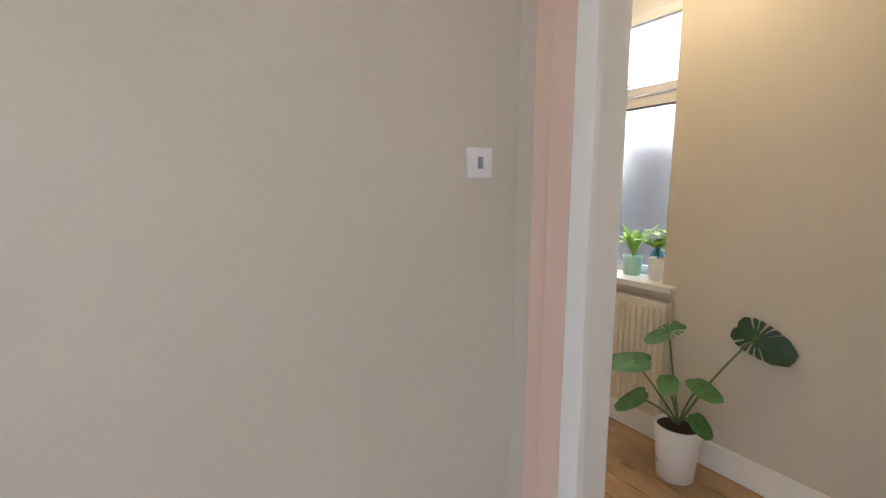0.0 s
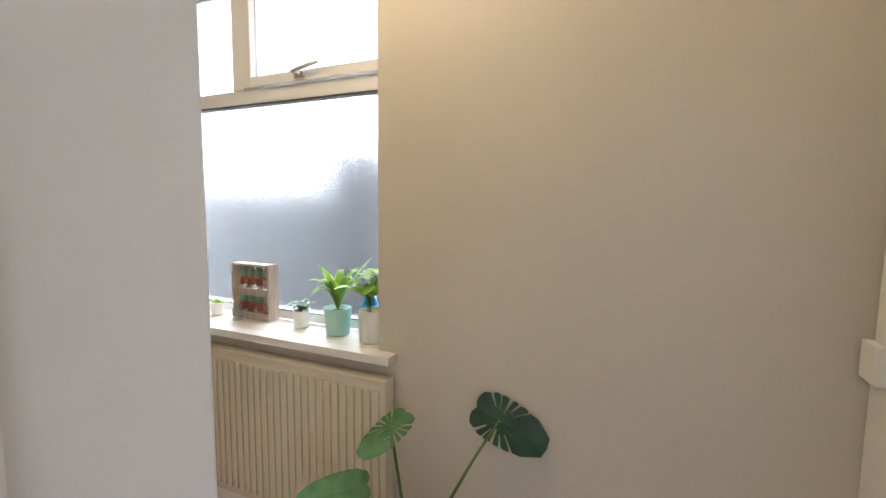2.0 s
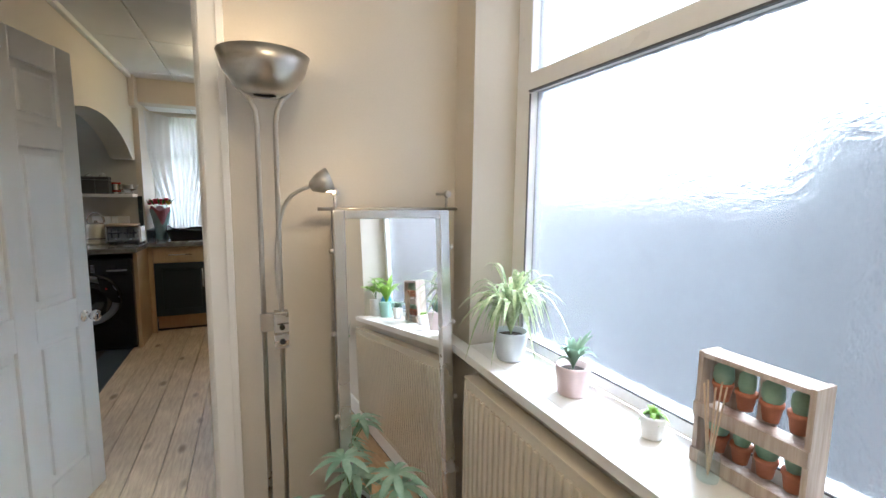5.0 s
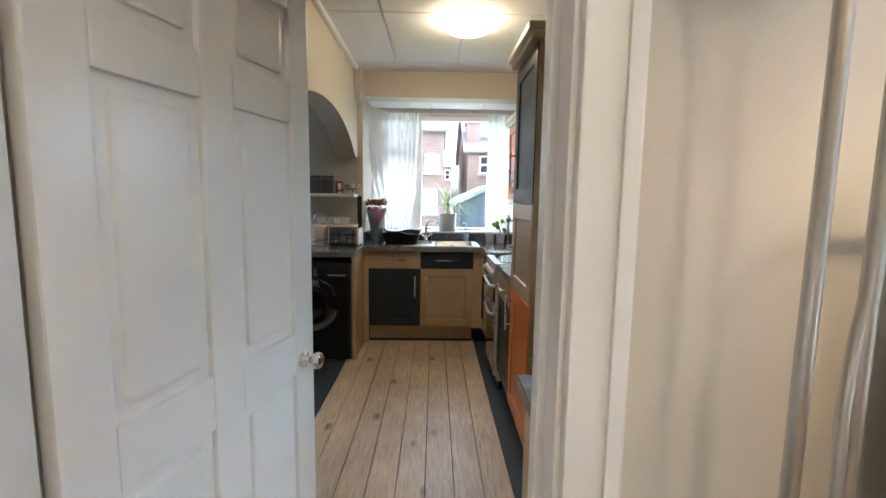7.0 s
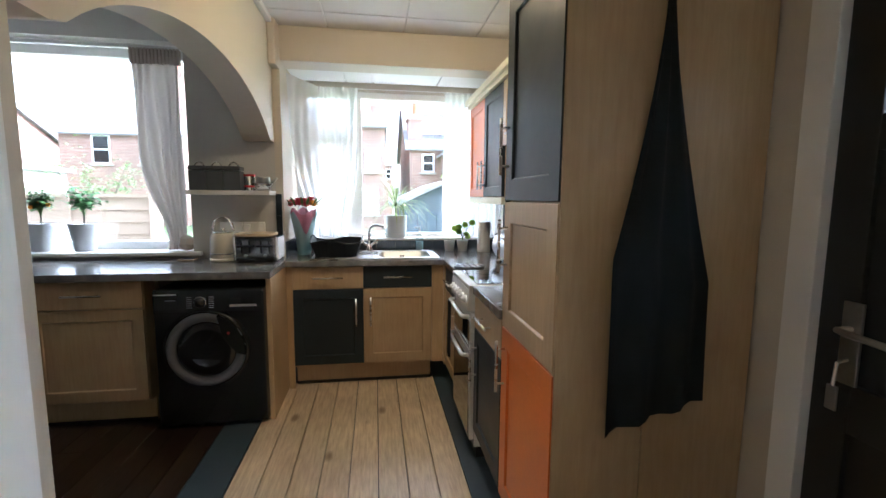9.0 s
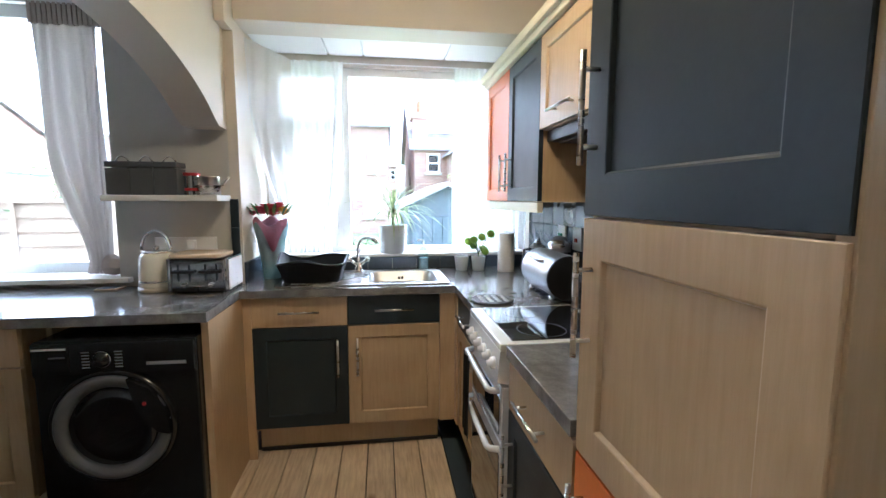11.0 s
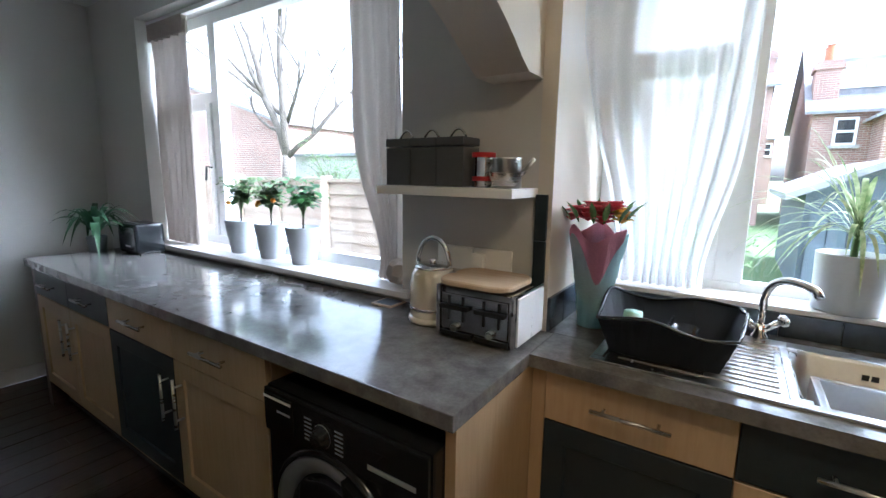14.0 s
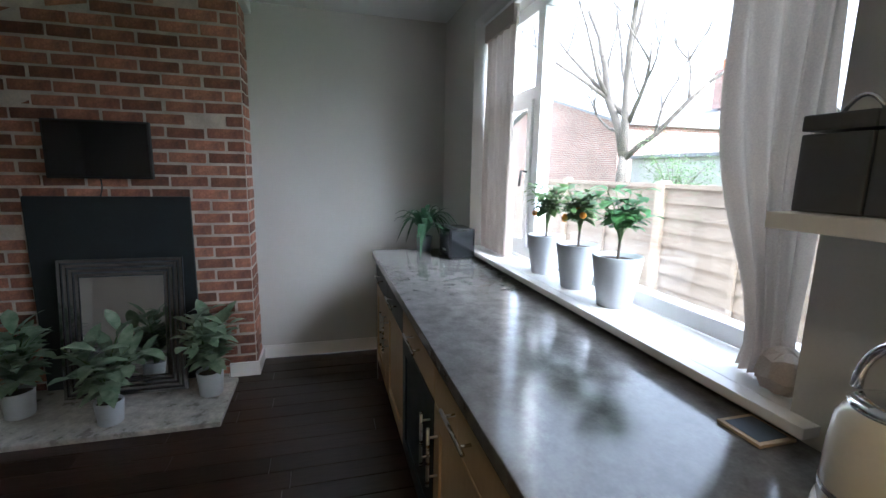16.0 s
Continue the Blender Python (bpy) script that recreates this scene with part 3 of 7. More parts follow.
def window_dining():
    w = thing("window_2", (-1.52, 7.30, 0.95), "white framed wide window to the garden", "window", kind="structure")
    y0, y1 = 7.27, 7.335
    part("window_frame", boxes((-2.58, y0, 0.955, -0.46, y1, 1.012), (-2.58, y0, 2.275, -0.46, y1, 2.34), (-2.58, y0, 1.012, -2.53, y1, 2.275), (-0.51, y0, 1.012, -0.46, y1, 2.275), (-2.10, y0 - 0.005, 1.012, -2.025, y1, 2.275), (-2.53, y0, 1.83, -2.10, y1, 1.895), bev=0.006), UPVC, w)
    part("casement", boxes((-2.53, 7.25, 1.015, -2.485, 7.29, 1.828), (-2.145, 7.25, 1.015, -2.10, 7.29, 1.828), (-2.485, 7.25, 1.015, -2.145, 7.29, 1.06), (-2.485, 7.25, 1.783, -2.145, 7.29, 1.828), bev=0.004), UPVC, w)
    for r in ((-2.49, 7.30, 1.05, -2.14, 7.305, 1.79), (-2.53, 7.30, 1.89, -2.10, 7.305, 2.28), (-2.03, 7.30, 1.0, -0.51, 7.305, 2.28)):
        ob = part("pane", boxes(r), GLASS, w, "clear glass pane")
        ob.visible_shadow = False
    h = tube([(-2.12, 7.25, 1.44), (-2.12, 7.215, 1.445), (-2.125, 7.21, 1.36)], 0.007)
    part("handle", h, BLACK_MATT, w, "dark casement handle", smooth=True)
    part("window_sill", boxes((-2.578, 7.0805, 0.931, -0.462, 7.269, 0.955), (-2.62, 7.035, 0.931, -0.40, 7.080, 0.955), bev=0.003), WHITE, w, "white painted sill")


def window_sink():
    w = thing("window_3", (1.04, 7.69, 1.0), "white framed window above the sink", "window", kind="structure")
    y0, y1 = 7.65, 7.72
    part("window_frame", boxes((0.150, y0, 0.99, 1.89, y1, 1.035), (0.150, y0, 2.15, 1.89, y1, 2.205), (0.150, y0, 1.035, 0.24, y1, 2.15), (1.84, y0, 1.035, 1.89, y1, 2.15), (0.585, y0 - 0.004, 1.035, 0.678, y1, 2.15), (0.24, y0, 1.83, 0.585, y1, 1.89), bev=0.006), UPVC, w)
    part("casement", boxes((0.24, 7.635, 1.037, 0.285, 7.67, 1.828), (0.545, 7.635, 1.037, 0.588, 7.67, 1.828), (0.285, 7.635, 1.037, 0.545, 7.67, 1.08), (0.285, 7.635, 1.785, 0.545, 7.67, 1.828), bev=0.004), UPVC, w)
    for r in ((0.28, 7.68, 1.07, 0.55, 7.685, 1.79), (0.24, 7.68, 1.885, 0.585, 7.685, 2.155), (0.677, 7.68, 1.03, 1.845, 7.685, 2.155)):
        ob = part("pane", boxes(r), GLASS, w, "clear glass pane")
        ob.visible_shadow = False
    part("handle", tube([(0.565, 7.64, 1.43), (0.565, 7.60, 1.435), (0.568, 7.595, 1.36)], 0.007), BLACK_MATT, w, "dark casement handle", smooth=True)
    part("window_sill", boxes((0.150, 7.49, 0.985, 1.89, 7.65, 1.003), bev=0.004), WHITE, w, "white window ledge")


window_lobby()
window_dining()
window_sink()


# ---- doors and door frames ----
def panel_leaf(parent, width, height, thick, material):
    """A six-panel leaf from its hinge along +x."""
    b = 0.007
    rails = ((0.0, 0.20), (0.80, 0.93), (1.56, 1.66), (height - 0.11, height))
    st = ((0, 0.10), (width / 2 - 0.05, width / 2 + 0.05), (width - 0.10, width))
    rows = [(a, -thick / 2, 0.008, c, thick / 2, height) for a, c in st]
    for a, c in rails:
        rows += [(0.10, -thick / 2, max(a, 0.008), width / 2 - 0.05, thick / 2, c), (width / 2 + 0.05, -thick / 2, max(a, 0.008), width - 0.10, thick / 2, c)]
    leaf_bm = boxes(*rows, bev=b)
    ob = part("leaf", leaf_bm, material, parent, world_made=False)
    for (a, c), (d, e) in [(q, r) for q in ((0.10, width / 2 - 0.05), (width / 2 + 0.05, width - 0.10)) for r in ((0.20, 0.80), (0.93, 1.56), (1.66, height - 0.11))]:
        pb = boxes((a - 0.004, -0.006, d - 0.004, c + 0.004, 0.006, e + 0.004))
        box(pb, a + 0.03, -0.017, d + 0.03, c - 0.03, 0.017, e - 0.03, 0.011)
        part("panel", pb, material, ob, world_made=False)
    return ob


door = thing("door_1", (0.205, 3.590, 0.0), "white panelled door standing open into the kitchen", "door", kind="structure", rz=75.0)
panel_leaf(door, 0.775, 1.985, 0.04, WHITE)
for s in (-1, 1):
    k = lathe([(0.0, 0.0), (0.026, 0.0), (0.026, 0.006), (0.011, 0.010), (0.010, 0.030), (0.020, 0.036), (0.027, 0.048), (0.024, 0.060), (0.0, 0.066)], (0.712, s * 0.02, 0.838), 20, turn=Matrix.Rotation(s * radians(-90), 4, "X"))
    part("door_knob", k, CHROME, door, "round chrome door knob", smooth=True, world_made=False)
part("hinge", boxes((-0.004, -0.022, 0.20, 0.006, 0.024, 0.29), (-0.004, -0.022, 1.70, 0.006, 0.024, 1.79)), NICKEL, door, world_made=False)

fr = thing("door_frame_1", (0.98, 3.51, 0), "white painted frame of the kitchen doorway", "door frame", kind="structure")
part("jamb", boxes((0.978, 3.448, 0, 0.9895, 3.572, 2.02), bev=0.003), WHITE, fr)
part("jamb", boxes((0.19, 3.448, 0, 0.205, 3.572, 2.02), bev=0.002), WHITE, fr)
part("head", boxes((0.205, 3.448, 1.995, 0.978, 3.572, 2.021), bev=0.003), WHITE, fr)
part("stop", boxes((0.966, 3.50, 0, 0.979, 3.535, 1.995), bev=0.003), WHITE, fr)
part("architrave", boxes((0.986, 3.430, 0, 1.050, 3.452, 2.09), (1.036, 3.424, 0, 1.058, 3.45, 2.10), bev=0.004), WHITE, fr)
part("architrave", boxes((0.205, 3.430, 2.012, 0.986, 3.452, 2.09), (0.12, 3.424, 2.078, 1.036, 3.45, 2.10), bev=0.004), WHITE, fr)
part("architrave", boxes((0.13, 3.430, 0, 0.20, 3.452, 2.012), bev=0.004), WHITE, fr)
part("architrave", boxes((0.978, 3.568, 0, 1.045, 3.588, 2.08), bev=0.004), WHITE, fr)

fr = thing("door_frame_2", (0.75, 1.14, 0), "blush and white painted frame of the hall doorway", "door frame", kind="structure")
part("architrave", boxes((0.646, 1.225, 0, 0.662, 1.307, 2.10), (0.634, 1.150, 0, 0.662, 1.235, 2.10), bev=0.006), BLUSH, fr, "blush painted architrave")
part("architrave", boxes((0.630, 0.31, 2.02, 0.662, 1.150, 2.10), bev=0.006), BLUSH, fr, "blush painted architrave")
part("stop", boxes((0.634, 1.085, 0, 0.662, 1.150, 2.03), (0.662, 1.108, 0, 0.684, 1.150, 2.03), bev=0.004), WHITE, fr, "white door stop moulding")
part("jamb", boxes((0.686, 1.134, 0, 0.822, 1.152, 2.03), bev=0.003), WHITE, fr, "white door lining")
part("head", boxes((0.66, 0.31, 2.0, 0.828, 1.122, 2.032), bev=0.003), WHITE, fr)
lt = boxes((0.686, 1.130, 0.862, 0.716, 1.1342, 0.915), bev=0.0015)
tube([(0.690, 1.132, 0.89), (0.680, 1.122, 0.888), (0.674, 1.116, 0.896)], 0.004, 6, lt)
part("latch_plate", lt, NICKEL, fr, "metal latch plate")

sw = thing("light_switch", (0.511, 1.384, 1.34), "pale silver light switch on the hall wall", "switch")
part("plate", boxes((0.468, 1.376, 1.340, 0.556, 1.385, 1.426), bev=0.004), WHITEPOT, sw, "pale silver plate")
part("rocker", boxes((0.505, 1.370, 1.367, 0.519, 1.377, 1.400), bev=0.002), GREYPLAS, sw, "grey rocker")
# Added window, never in view; it lets daylight into the hall
w4 = thing("window_hall_added", (-1.05, -1.68, 0.7), "unseen hall window added to let daylight in", "window", kind="structure")
part("window_frame", boxes((-2.3, -1.70, 0.7, 0.2, -1.64, 0.76), (-2.3, -1.70, 2.29, 0.2, -1.64, 2.35), (-2.3, -1.70, 0.76, -2.24, -1.64, 2.29), (0.14, -1.70, 0.76, 0.2, -1.64, 2.29), (-1.08, -1.70, 0.76, -1.02, -1.64, 2.29)), UPVC, w4)
for r in ((-2.245, -1.675, 0.755, -1.075, -1.67, 2.295), (-1.025, -1.675, 0.755, 0.145, -1.67, 2.295)):
    ob = part("pane", boxes(r), GLASS, w4)
    ob.visible_shadow = False

cd = thing("cupboard_door", (1.4, 0.30, 0), "white flat cupboard door with white hinges", "door", kind="structure")
part("frame", boxes((1.80, 0.236, 0, 1.855, 0.330, 2.02), (0.92, 0.236, 1.99, 1.80, 0.330, 2.02), bev=0.004), WHITE, cd)
part("leaf", boxes((0.95, 0.296, 0.01, 1.794, 0.334, 1.985), bev=0.003), WHITE, cd)
for z in (0.965, 1.76):
    part("hinge", boxes((1.770, 0.335, z, 1.845, 0.356, z + 0.085), bev=0.004), WHITE, cd, "white painted hinge")
part("notice", boxes((1.45, 0.335, 1.49, 1.68, 0.339, 1.86)), UPVC, cd, "white plastic panel")
for x, z in ((1.465, 1.51), (1.665, 1.51), (1.465, 1.84), (1.665, 1.84)):
    part("screw", lathe([(0, 0), (0.006, 0), (0.004, 0.003), (0, 0.0035)], (x, 0.339, z), 10, turn=Matrix.Rotation(radians(-90), 4, "X")), NICKEL, cd)

bd = thing("door_2", (1.93, 4.385, 0), "black panelled back door with a small pane", "door", kind="structure")
part("door_frame", boxes((1.872, 4.762, 0, 1.95, 4.838, 2.08), (1.872, 3.932, 0, 1.95, 3.975, 2.08), (1.872, 3.975, 2.03, 1.95, 4.762, 2.08), bev=0.004), WHITE, bd, "white door frame")
lf = part("leaf", boxes((1.90, 3.977, 0.01, 1.945, 4.09, 2.027), (1.90, 4.67, 0.01, 1.945, 4.760, 2.027), (1.90, 4.09, 0.01, 1.945, 4.67, 0.2), (1.90, 4.09, 0.78, 1.945, 4.67, 0.90), (1.90, 4.09, 1.45, 1.945, 4.67, 1.53), (1.90, 4.09, 1.72, 1.945, 4.67, 2.027), (1.915, 4.08, 0.19, 1.94, 4.68, 1.46), bev=0.004), BLACK_MATT, bd, "black painted leaf")
part("pane", boxes((1.92, 4.09, 1.53, 1.926, 4.67, 1.72)), CLEAR, lf, "small glazed light")
hb = boxes((1.893, 4.655, 0.90, 1.901, 4.70, 1.10), bev=0.003)
tube([(1.895, 4.678, 1.035), (1.855, 4.678, 1.035), (1.85, 4.66, 1.034), (1.852, 4.57, 1.028)], 0.008, 8, hb)
part("door_handle", hb, NICKEL, lf, "lever handle on a long plate", smooth=False)
kb = tube([(1.893, 4.678, 0.96), (1.865, 4.678, 0.955), (1.86, 4.678, 0.90)], 0.004, 6)
box(kb, 1.857, 4.665, 0.84, 1.863, 4.691, 0.90, 0.003)
part("key", kb, NICKEL, lf, "keys hanging from the lock")


# ---- kitchen units ----
def base_unit(ax, plane, u0, u1, drawer, door_m, depth, label, hinge="low", plinth=0.065, top_z=0.862):
    c = thing("base_cabinet", spot(ax, plane, (u0 + u1) / 2, 0, 0), label, "cabinet", "fitted kitchen base cabinets")
    carcass(c, ax, plane, u0, u1, 0.15, top_z, depth, MAPLE)
    if drawer:
        shaker(c, "drawer_front", ax, plane, u0, u1, 0.705, 0.860, drawer, rail=0, handle=((u0 + u1) / 2, 0.785, min(0.20, (u1 - u0) * 0.5), False))
    top = 0.702 if drawer else 0.860
    uh = u0 + 0.05 if hinge == "low" else u1 - 0.05
    shaker(c, "door", ax, plane, u0, u1, 0.165, top, door_m, handle=(uh, top - 0.16, 0.20, True))
    bm = bmesh.new()
    facing(ax, plane, u0, u1, 0.0, 0.15, -plinth - 0.02, -plinth, bm)
    part("plinth", bm, MAPLE, c)
    bm = bmesh.new()
    facing(ax, plane, u0, u1, 0.001, 0.022, -plinth, -plinth + 0.004, bm)
    part("plinth_seal", bm, BLACK_MATT, c, "black strip along the floor")
    return c


# sink run, facing the room
base_unit("y", 6.92, 0.222, 0.697, MAPLE, SLATE_DOOR, 0.55, "maple base cabinet with a slate blue door below the sink", "high")
base_unit("y", 6.92, 0.697, 1.180, SLATE_DOOR, MAPLE, 0.55, "maple base cabinet with a slate blue drawer below the sink", "low", top_z=0.73)
ps = thing("end_panel", (0.165, 6.7, 0), "maple end panel beside the washing machine", "panel")
part("panel", boxes((0.150, 6.475, 0.0, 0.178, 7.05, 0.863), bev=0.001), MAPLE, ps)
part("filler", boxes((0.180, 6.905, 0.0, 0.221, 6.93, 0.868), bev=0.001), MAPLE, ps)
part("corner_post", boxes((1.182, 6.905, 0.15, 1.262, 6.93, 0.868), (1.262, 6.84, 0.15, 1.285, 6.93, 0.868), bev=0.001), MAPLE, ps)
# side run
base_unit("x", 1.288, 6.392, 6.838, SLATE_DOOR, MAPLE, 0.58, "corner maple cabinet with a slate blue drawer", "low", 0.05)
base_unit("x", 1.288, 5.442, 5.908, MAPLE, SLATE_DOOR, 0.58, "maple base cabinet with a slate blue door beside the cooker", "high", 0.05)
# dining counter
base_unit("y", 6.500, -1.104, -0.515, MAPLE, MAPLE, 0.58, "all-maple base cabinet beside the washing machine", "low")
base_unit("y", 6.500, -1.690, -1.104, MAPLE, SLATE_DOOR, 0.58, "maple base cabinet with a slate blue door", "high")
base_unit("y", 6.500, -2.190, -1.690, SLATE_DOOR, MAPLE, 0.58, "maple base cabinet with a slate blue drawer", "low")
base_unit("y", 6.500, -2.690, -2.190, SLATE_DOOR, MAPLE, 0.58, "maple base cabinet with a slate blue drawer", "high")
pe = thing("end_panel", (-2.72, 6.75, 0), "dark end panel of the dining counter", "panel")
part("panel", boxes((-2.752, 6.485, 0.0, -2.692, 7.07, 0.863), bev=0.002), DARKWOOD, pe)
part("shelf_edge", boxes((-0.512, 6.62, 0.0, -0.490, 7.07, 0.863)), MAPLE, pe)

solid("worktop", boxes((-2.762, 6.458, 0.864, 0.180, 7.078, 0.906), bev=0.004), WORKTOP, "long dark grey stone-look worktop", "worktop", kind="thing")
wt = thing("worktop", (1.04, 7.2, 0.868), "dark grey stone-look worktop round the sink", "worktop")
for r in ((0.1815, 6.866, 0.868, 0.805, 7.076, 0.906), (0.1515, 7.078, 0.868, 0.805, 7.50, 0.906), (1.185, 6.866, 0.868, XK, 7.50, 0.906), (0.805, 6.866, 0.868, 1.185, 6.955, 0.906), (0.805, 7.345, 0.868, 1.185, 7.50, 0.906), (1.258, 6.388, 0.868, XK, 6.866, 0.906)):
    part("slab", boxes(r), WORKTOP, wt)
solid("worktop", boxes((1.258, 5.440, 0.868, XK, 5.912, 0.906), bev=0.004), WORKTOP, "short dark grey worktop beside the cooker", "worktop", kind="thing")

# tall larder
tl = thing("tall_cabinet", (1.57, 5.18, 0), "tall larder with slate, maple and orange doors", "cabinet")
part("body", boxes((1.288, 4.957, 0.15, 1.885, 5.432, 2.05)), MAPLE, tl)
for xa, xb in ((1.272, 1.5435), (1.5475, 1.88)):
    part("side_panel", boxes((xa, 4.935, 0.0, xb, 4.956, 2.07), bev=0.002), MAPLE, tl)
part("panel_joint", boxes((1.54, 4.945, 0.0, 1.551, 4.9555, 2.07)), BLACK_MATT, tl, "dark joint between side panels")
part("plinth", boxes((1.32, 4.96, 0, 1.34, 5.43, 0.15)), MAPLE, tl)
shaker(tl, "door", "x", 1.287, 4.938, 5.432, 0.155, 0.846, ORANGE, "orange painted door", 0.075, (5.39, 0.70, 0.20, True))
shaker(tl, "door", "x", 1.287, 4.938, 5.432, 0.849, 1.324, MAPLE, "maple door", 0.075, (5.39, 1.16, 0.20, True))
shaker(tl, "door", "x", 1.287, 4.938, 5.432, 1.327, 2.045, SLATE_DOOR, "slate blue painted door", 0.075, (5.39, 1.52, 0.20, True))
part("cornice", boxes((1.235, 4.915, 2.055, 1.89, 5.442, 2.09), (1.215, 4.895, 2.085, 1.89, 5.442, 2.115), bev=0.008), MAPLE, tl)


def wall_unit(y0, y1, z0, z1, door_m, label, handle, group="fitted wall cabinets"):
    c = thing("wall_cabinet", (1.72, (y0 + y1) / 2, z0), label, "cabinet", group)
    part("body", boxes((1.586, y0, z0, XK, y1, z1), bev=0.001), MAPLE, c)
    shaker(c, "door", "x", 1.585, y0, y1, z0 + 0.002, z1 - 0.002, door_m, "", 0.065, handle)
    return c


wall_unit(6.985, 7.46, 1.345, 2.05, ORANGE, "wall cabinet with an orange door by the window", (7.04, 1.50, 0.20, True))
wall_unit(6.51, 6.985, 1.345, 2.05, SLATE_DOOR, "wall cabinet with a slate blue door", (6.93, 1.50, 0.20, True))
wall_unit(5.98, 6.51, 1.655, 2.05, MAPLE, "short maple wall cabinet over the cooker", (6.245, 1.71, 0.22, False))
wall_unit(5.442, 5.98, 1.345, 2.05, MAPLE, "maple wall cabinet beside the larder", (5.93, 1.50, 0.20, True))
pl = thing("cabinet_trim", (1.6, 6.6, 1.3), "cream pelmet and cornice along wall cabinets", "trim")
CREAMTRIM = surface("cream_painted_trim", (0.70, 0.64, 0.48), 0.4, var=0.04)
part("pelmet", boxes((1.566, 6.512, 1.298, 1.592, 7.465, 1.343), (1.592, 7.445, 1.298, XK, 7.465, 1.343), bev=0.003), CREAMTRIM, pl)
part("cornice", boxes((1.545, 5.445, 2.052, XK, 7.49, 2.085), (1.525, 5.445, 2.082, XK, 7.51, 2.125), bev=0.008), CREAMTRIM, pl)
hd = thing("cooker_hood", (1.7, 6.25, 1.6), "black cooker hood under a short cabinet", "cooker hood")
part("canopy", boxes((1.60, 5.985, 1.605, XK, 6.505, 1.653), bev=0.004), BLACK_MATT, hd)
part("filter", boxes((1.64, 6.02, 1.598, 1.86, 6.47, 1.606)), GREYTIN, hd)

# boiler and the unit below it
BOILER = surface("cream_boiler_enamel", (0.60, 0.55, 0.47), 0.4, var=0.03)
bo = thing("boiler", (1.4, 3.75, 1.24), "cream wall boiler casing with a stepped base", "boiler")
part("casing", boxes((1.060, 3.575, 1.306, 1.60, 3.888, 2.20), bev=0.010), BOILER, bo)
part("lower_casing", boxes((1.066, 3.575, 1.268, 1.59, 3.882, 1.304), bev=0.010), BOILER, bo)
lu = thing("low_cabinet", (1.35, 3.82, 0), "low cabinet with a grey top under the boiler", "cabinet")
part("body", boxes((1.065, 3.592, 0.0, 1.62, 4.02, 0.848), bev=0.002), MAPLE, lu)
part("top", boxes((1.045, 3.59, 0.850, 1.64, 4.04, 0.888), bev=0.004), WORKTOP, lu)


# ---- cooker ----
def cooker():
    c = thing("cooker", (1.56, 6.15, 0), "white electric cooker with a black glass hob", "cooker")
    part("body", boxes((1.275, 5.916, 0.06, 1.87, 6.384, 0.885), bev=0.003), ENAMEL, c)
    part("hob_surround", boxes((1.240, 5.914, 0.886, 1.885, 6.386, 0.908), bev=0.006), ENAMEL, c)
    hob = part("hob_glass", boxes((1.285, 5.942, 0.908, 1.865, 6.358, 0.912), bev=0.001), HOB, c, "black ceramic glass")
    for x, y, r in ((1.42, 6.04, 0.085), (1.42, 6.26, 0.07), (1.72, 6.04, 0.07), (1.72, 6.26, 0.085)):
        part("ring_mark", lathe([(r, 0.9122), (r, 0.9126), (r - 0.003, 0.9126), (r - 0.003, 0.9122)], (x, y, 0), 40), GREYTIN, hob)
    bm = bmesh.new()
    sec = [(1.275, 0.775), (1.232, 0.782), (1.240, 0.885), (1.275, 0.885)]
    a, b = [[bm.verts.new((x, y, z)) for x, z in sec] for y in (5.916, 6.384)]
    for k in range(4):
        bm.faces.new((a[k], a[(k + 1) % 4], b[(k + 1) % 4], b[k]))
    bm.faces.new(a)
    bm.faces.new(b)
    cp = part("control_panel", bm, ENAMEL, c)
    for i in range(6):
        y = 5.965 + i * 0.068
        part("knob", lathe([(0.0, 0.0), (0.021, 0.0), (0.019, 0.014), (0.012, 0.016), (0.010, 0.028), (0.0, 0.029)], (1.237, y, 0.832), 18, turn=Matrix.Rotation(radians(-92), 4, "Y")), ENAMEL, cp, "white control knob", smooth=True)
    for z0, z1 in ((0.575, 0.765), (0.10, 0.565)):
        d = part("oven_door", boxes((1.250, 5.918, z0, 1.274, 6.382, z1), bev=0.004), ENAMEL, c)
        part("door_glass", boxes((1.247, 5.945, z0 + 0.02, 1.2505, 6.355, z1 - 0.045)), HOB, d, "dark oven glass")
        hb = tube([(1.25, 5.945, z1 - 0.022), (1.222, 5.955, z1 - 0.022), (1.215, 5.97, z1 - 0.022), (1.215, 6.33, z1 - 0.022), (1.222, 6.345, z1 - 0.022), (1.25, 6.355, z1 - 0.022)], 0.011, 10)
        part("handle", hb, ENAMEL, d, "white bar handle", smooth=True)
    part("plinth", boxes((1.29, 5.92, 0, 1.86, 6.38, 0.06)), BLACK_MATT, c)


cooker()


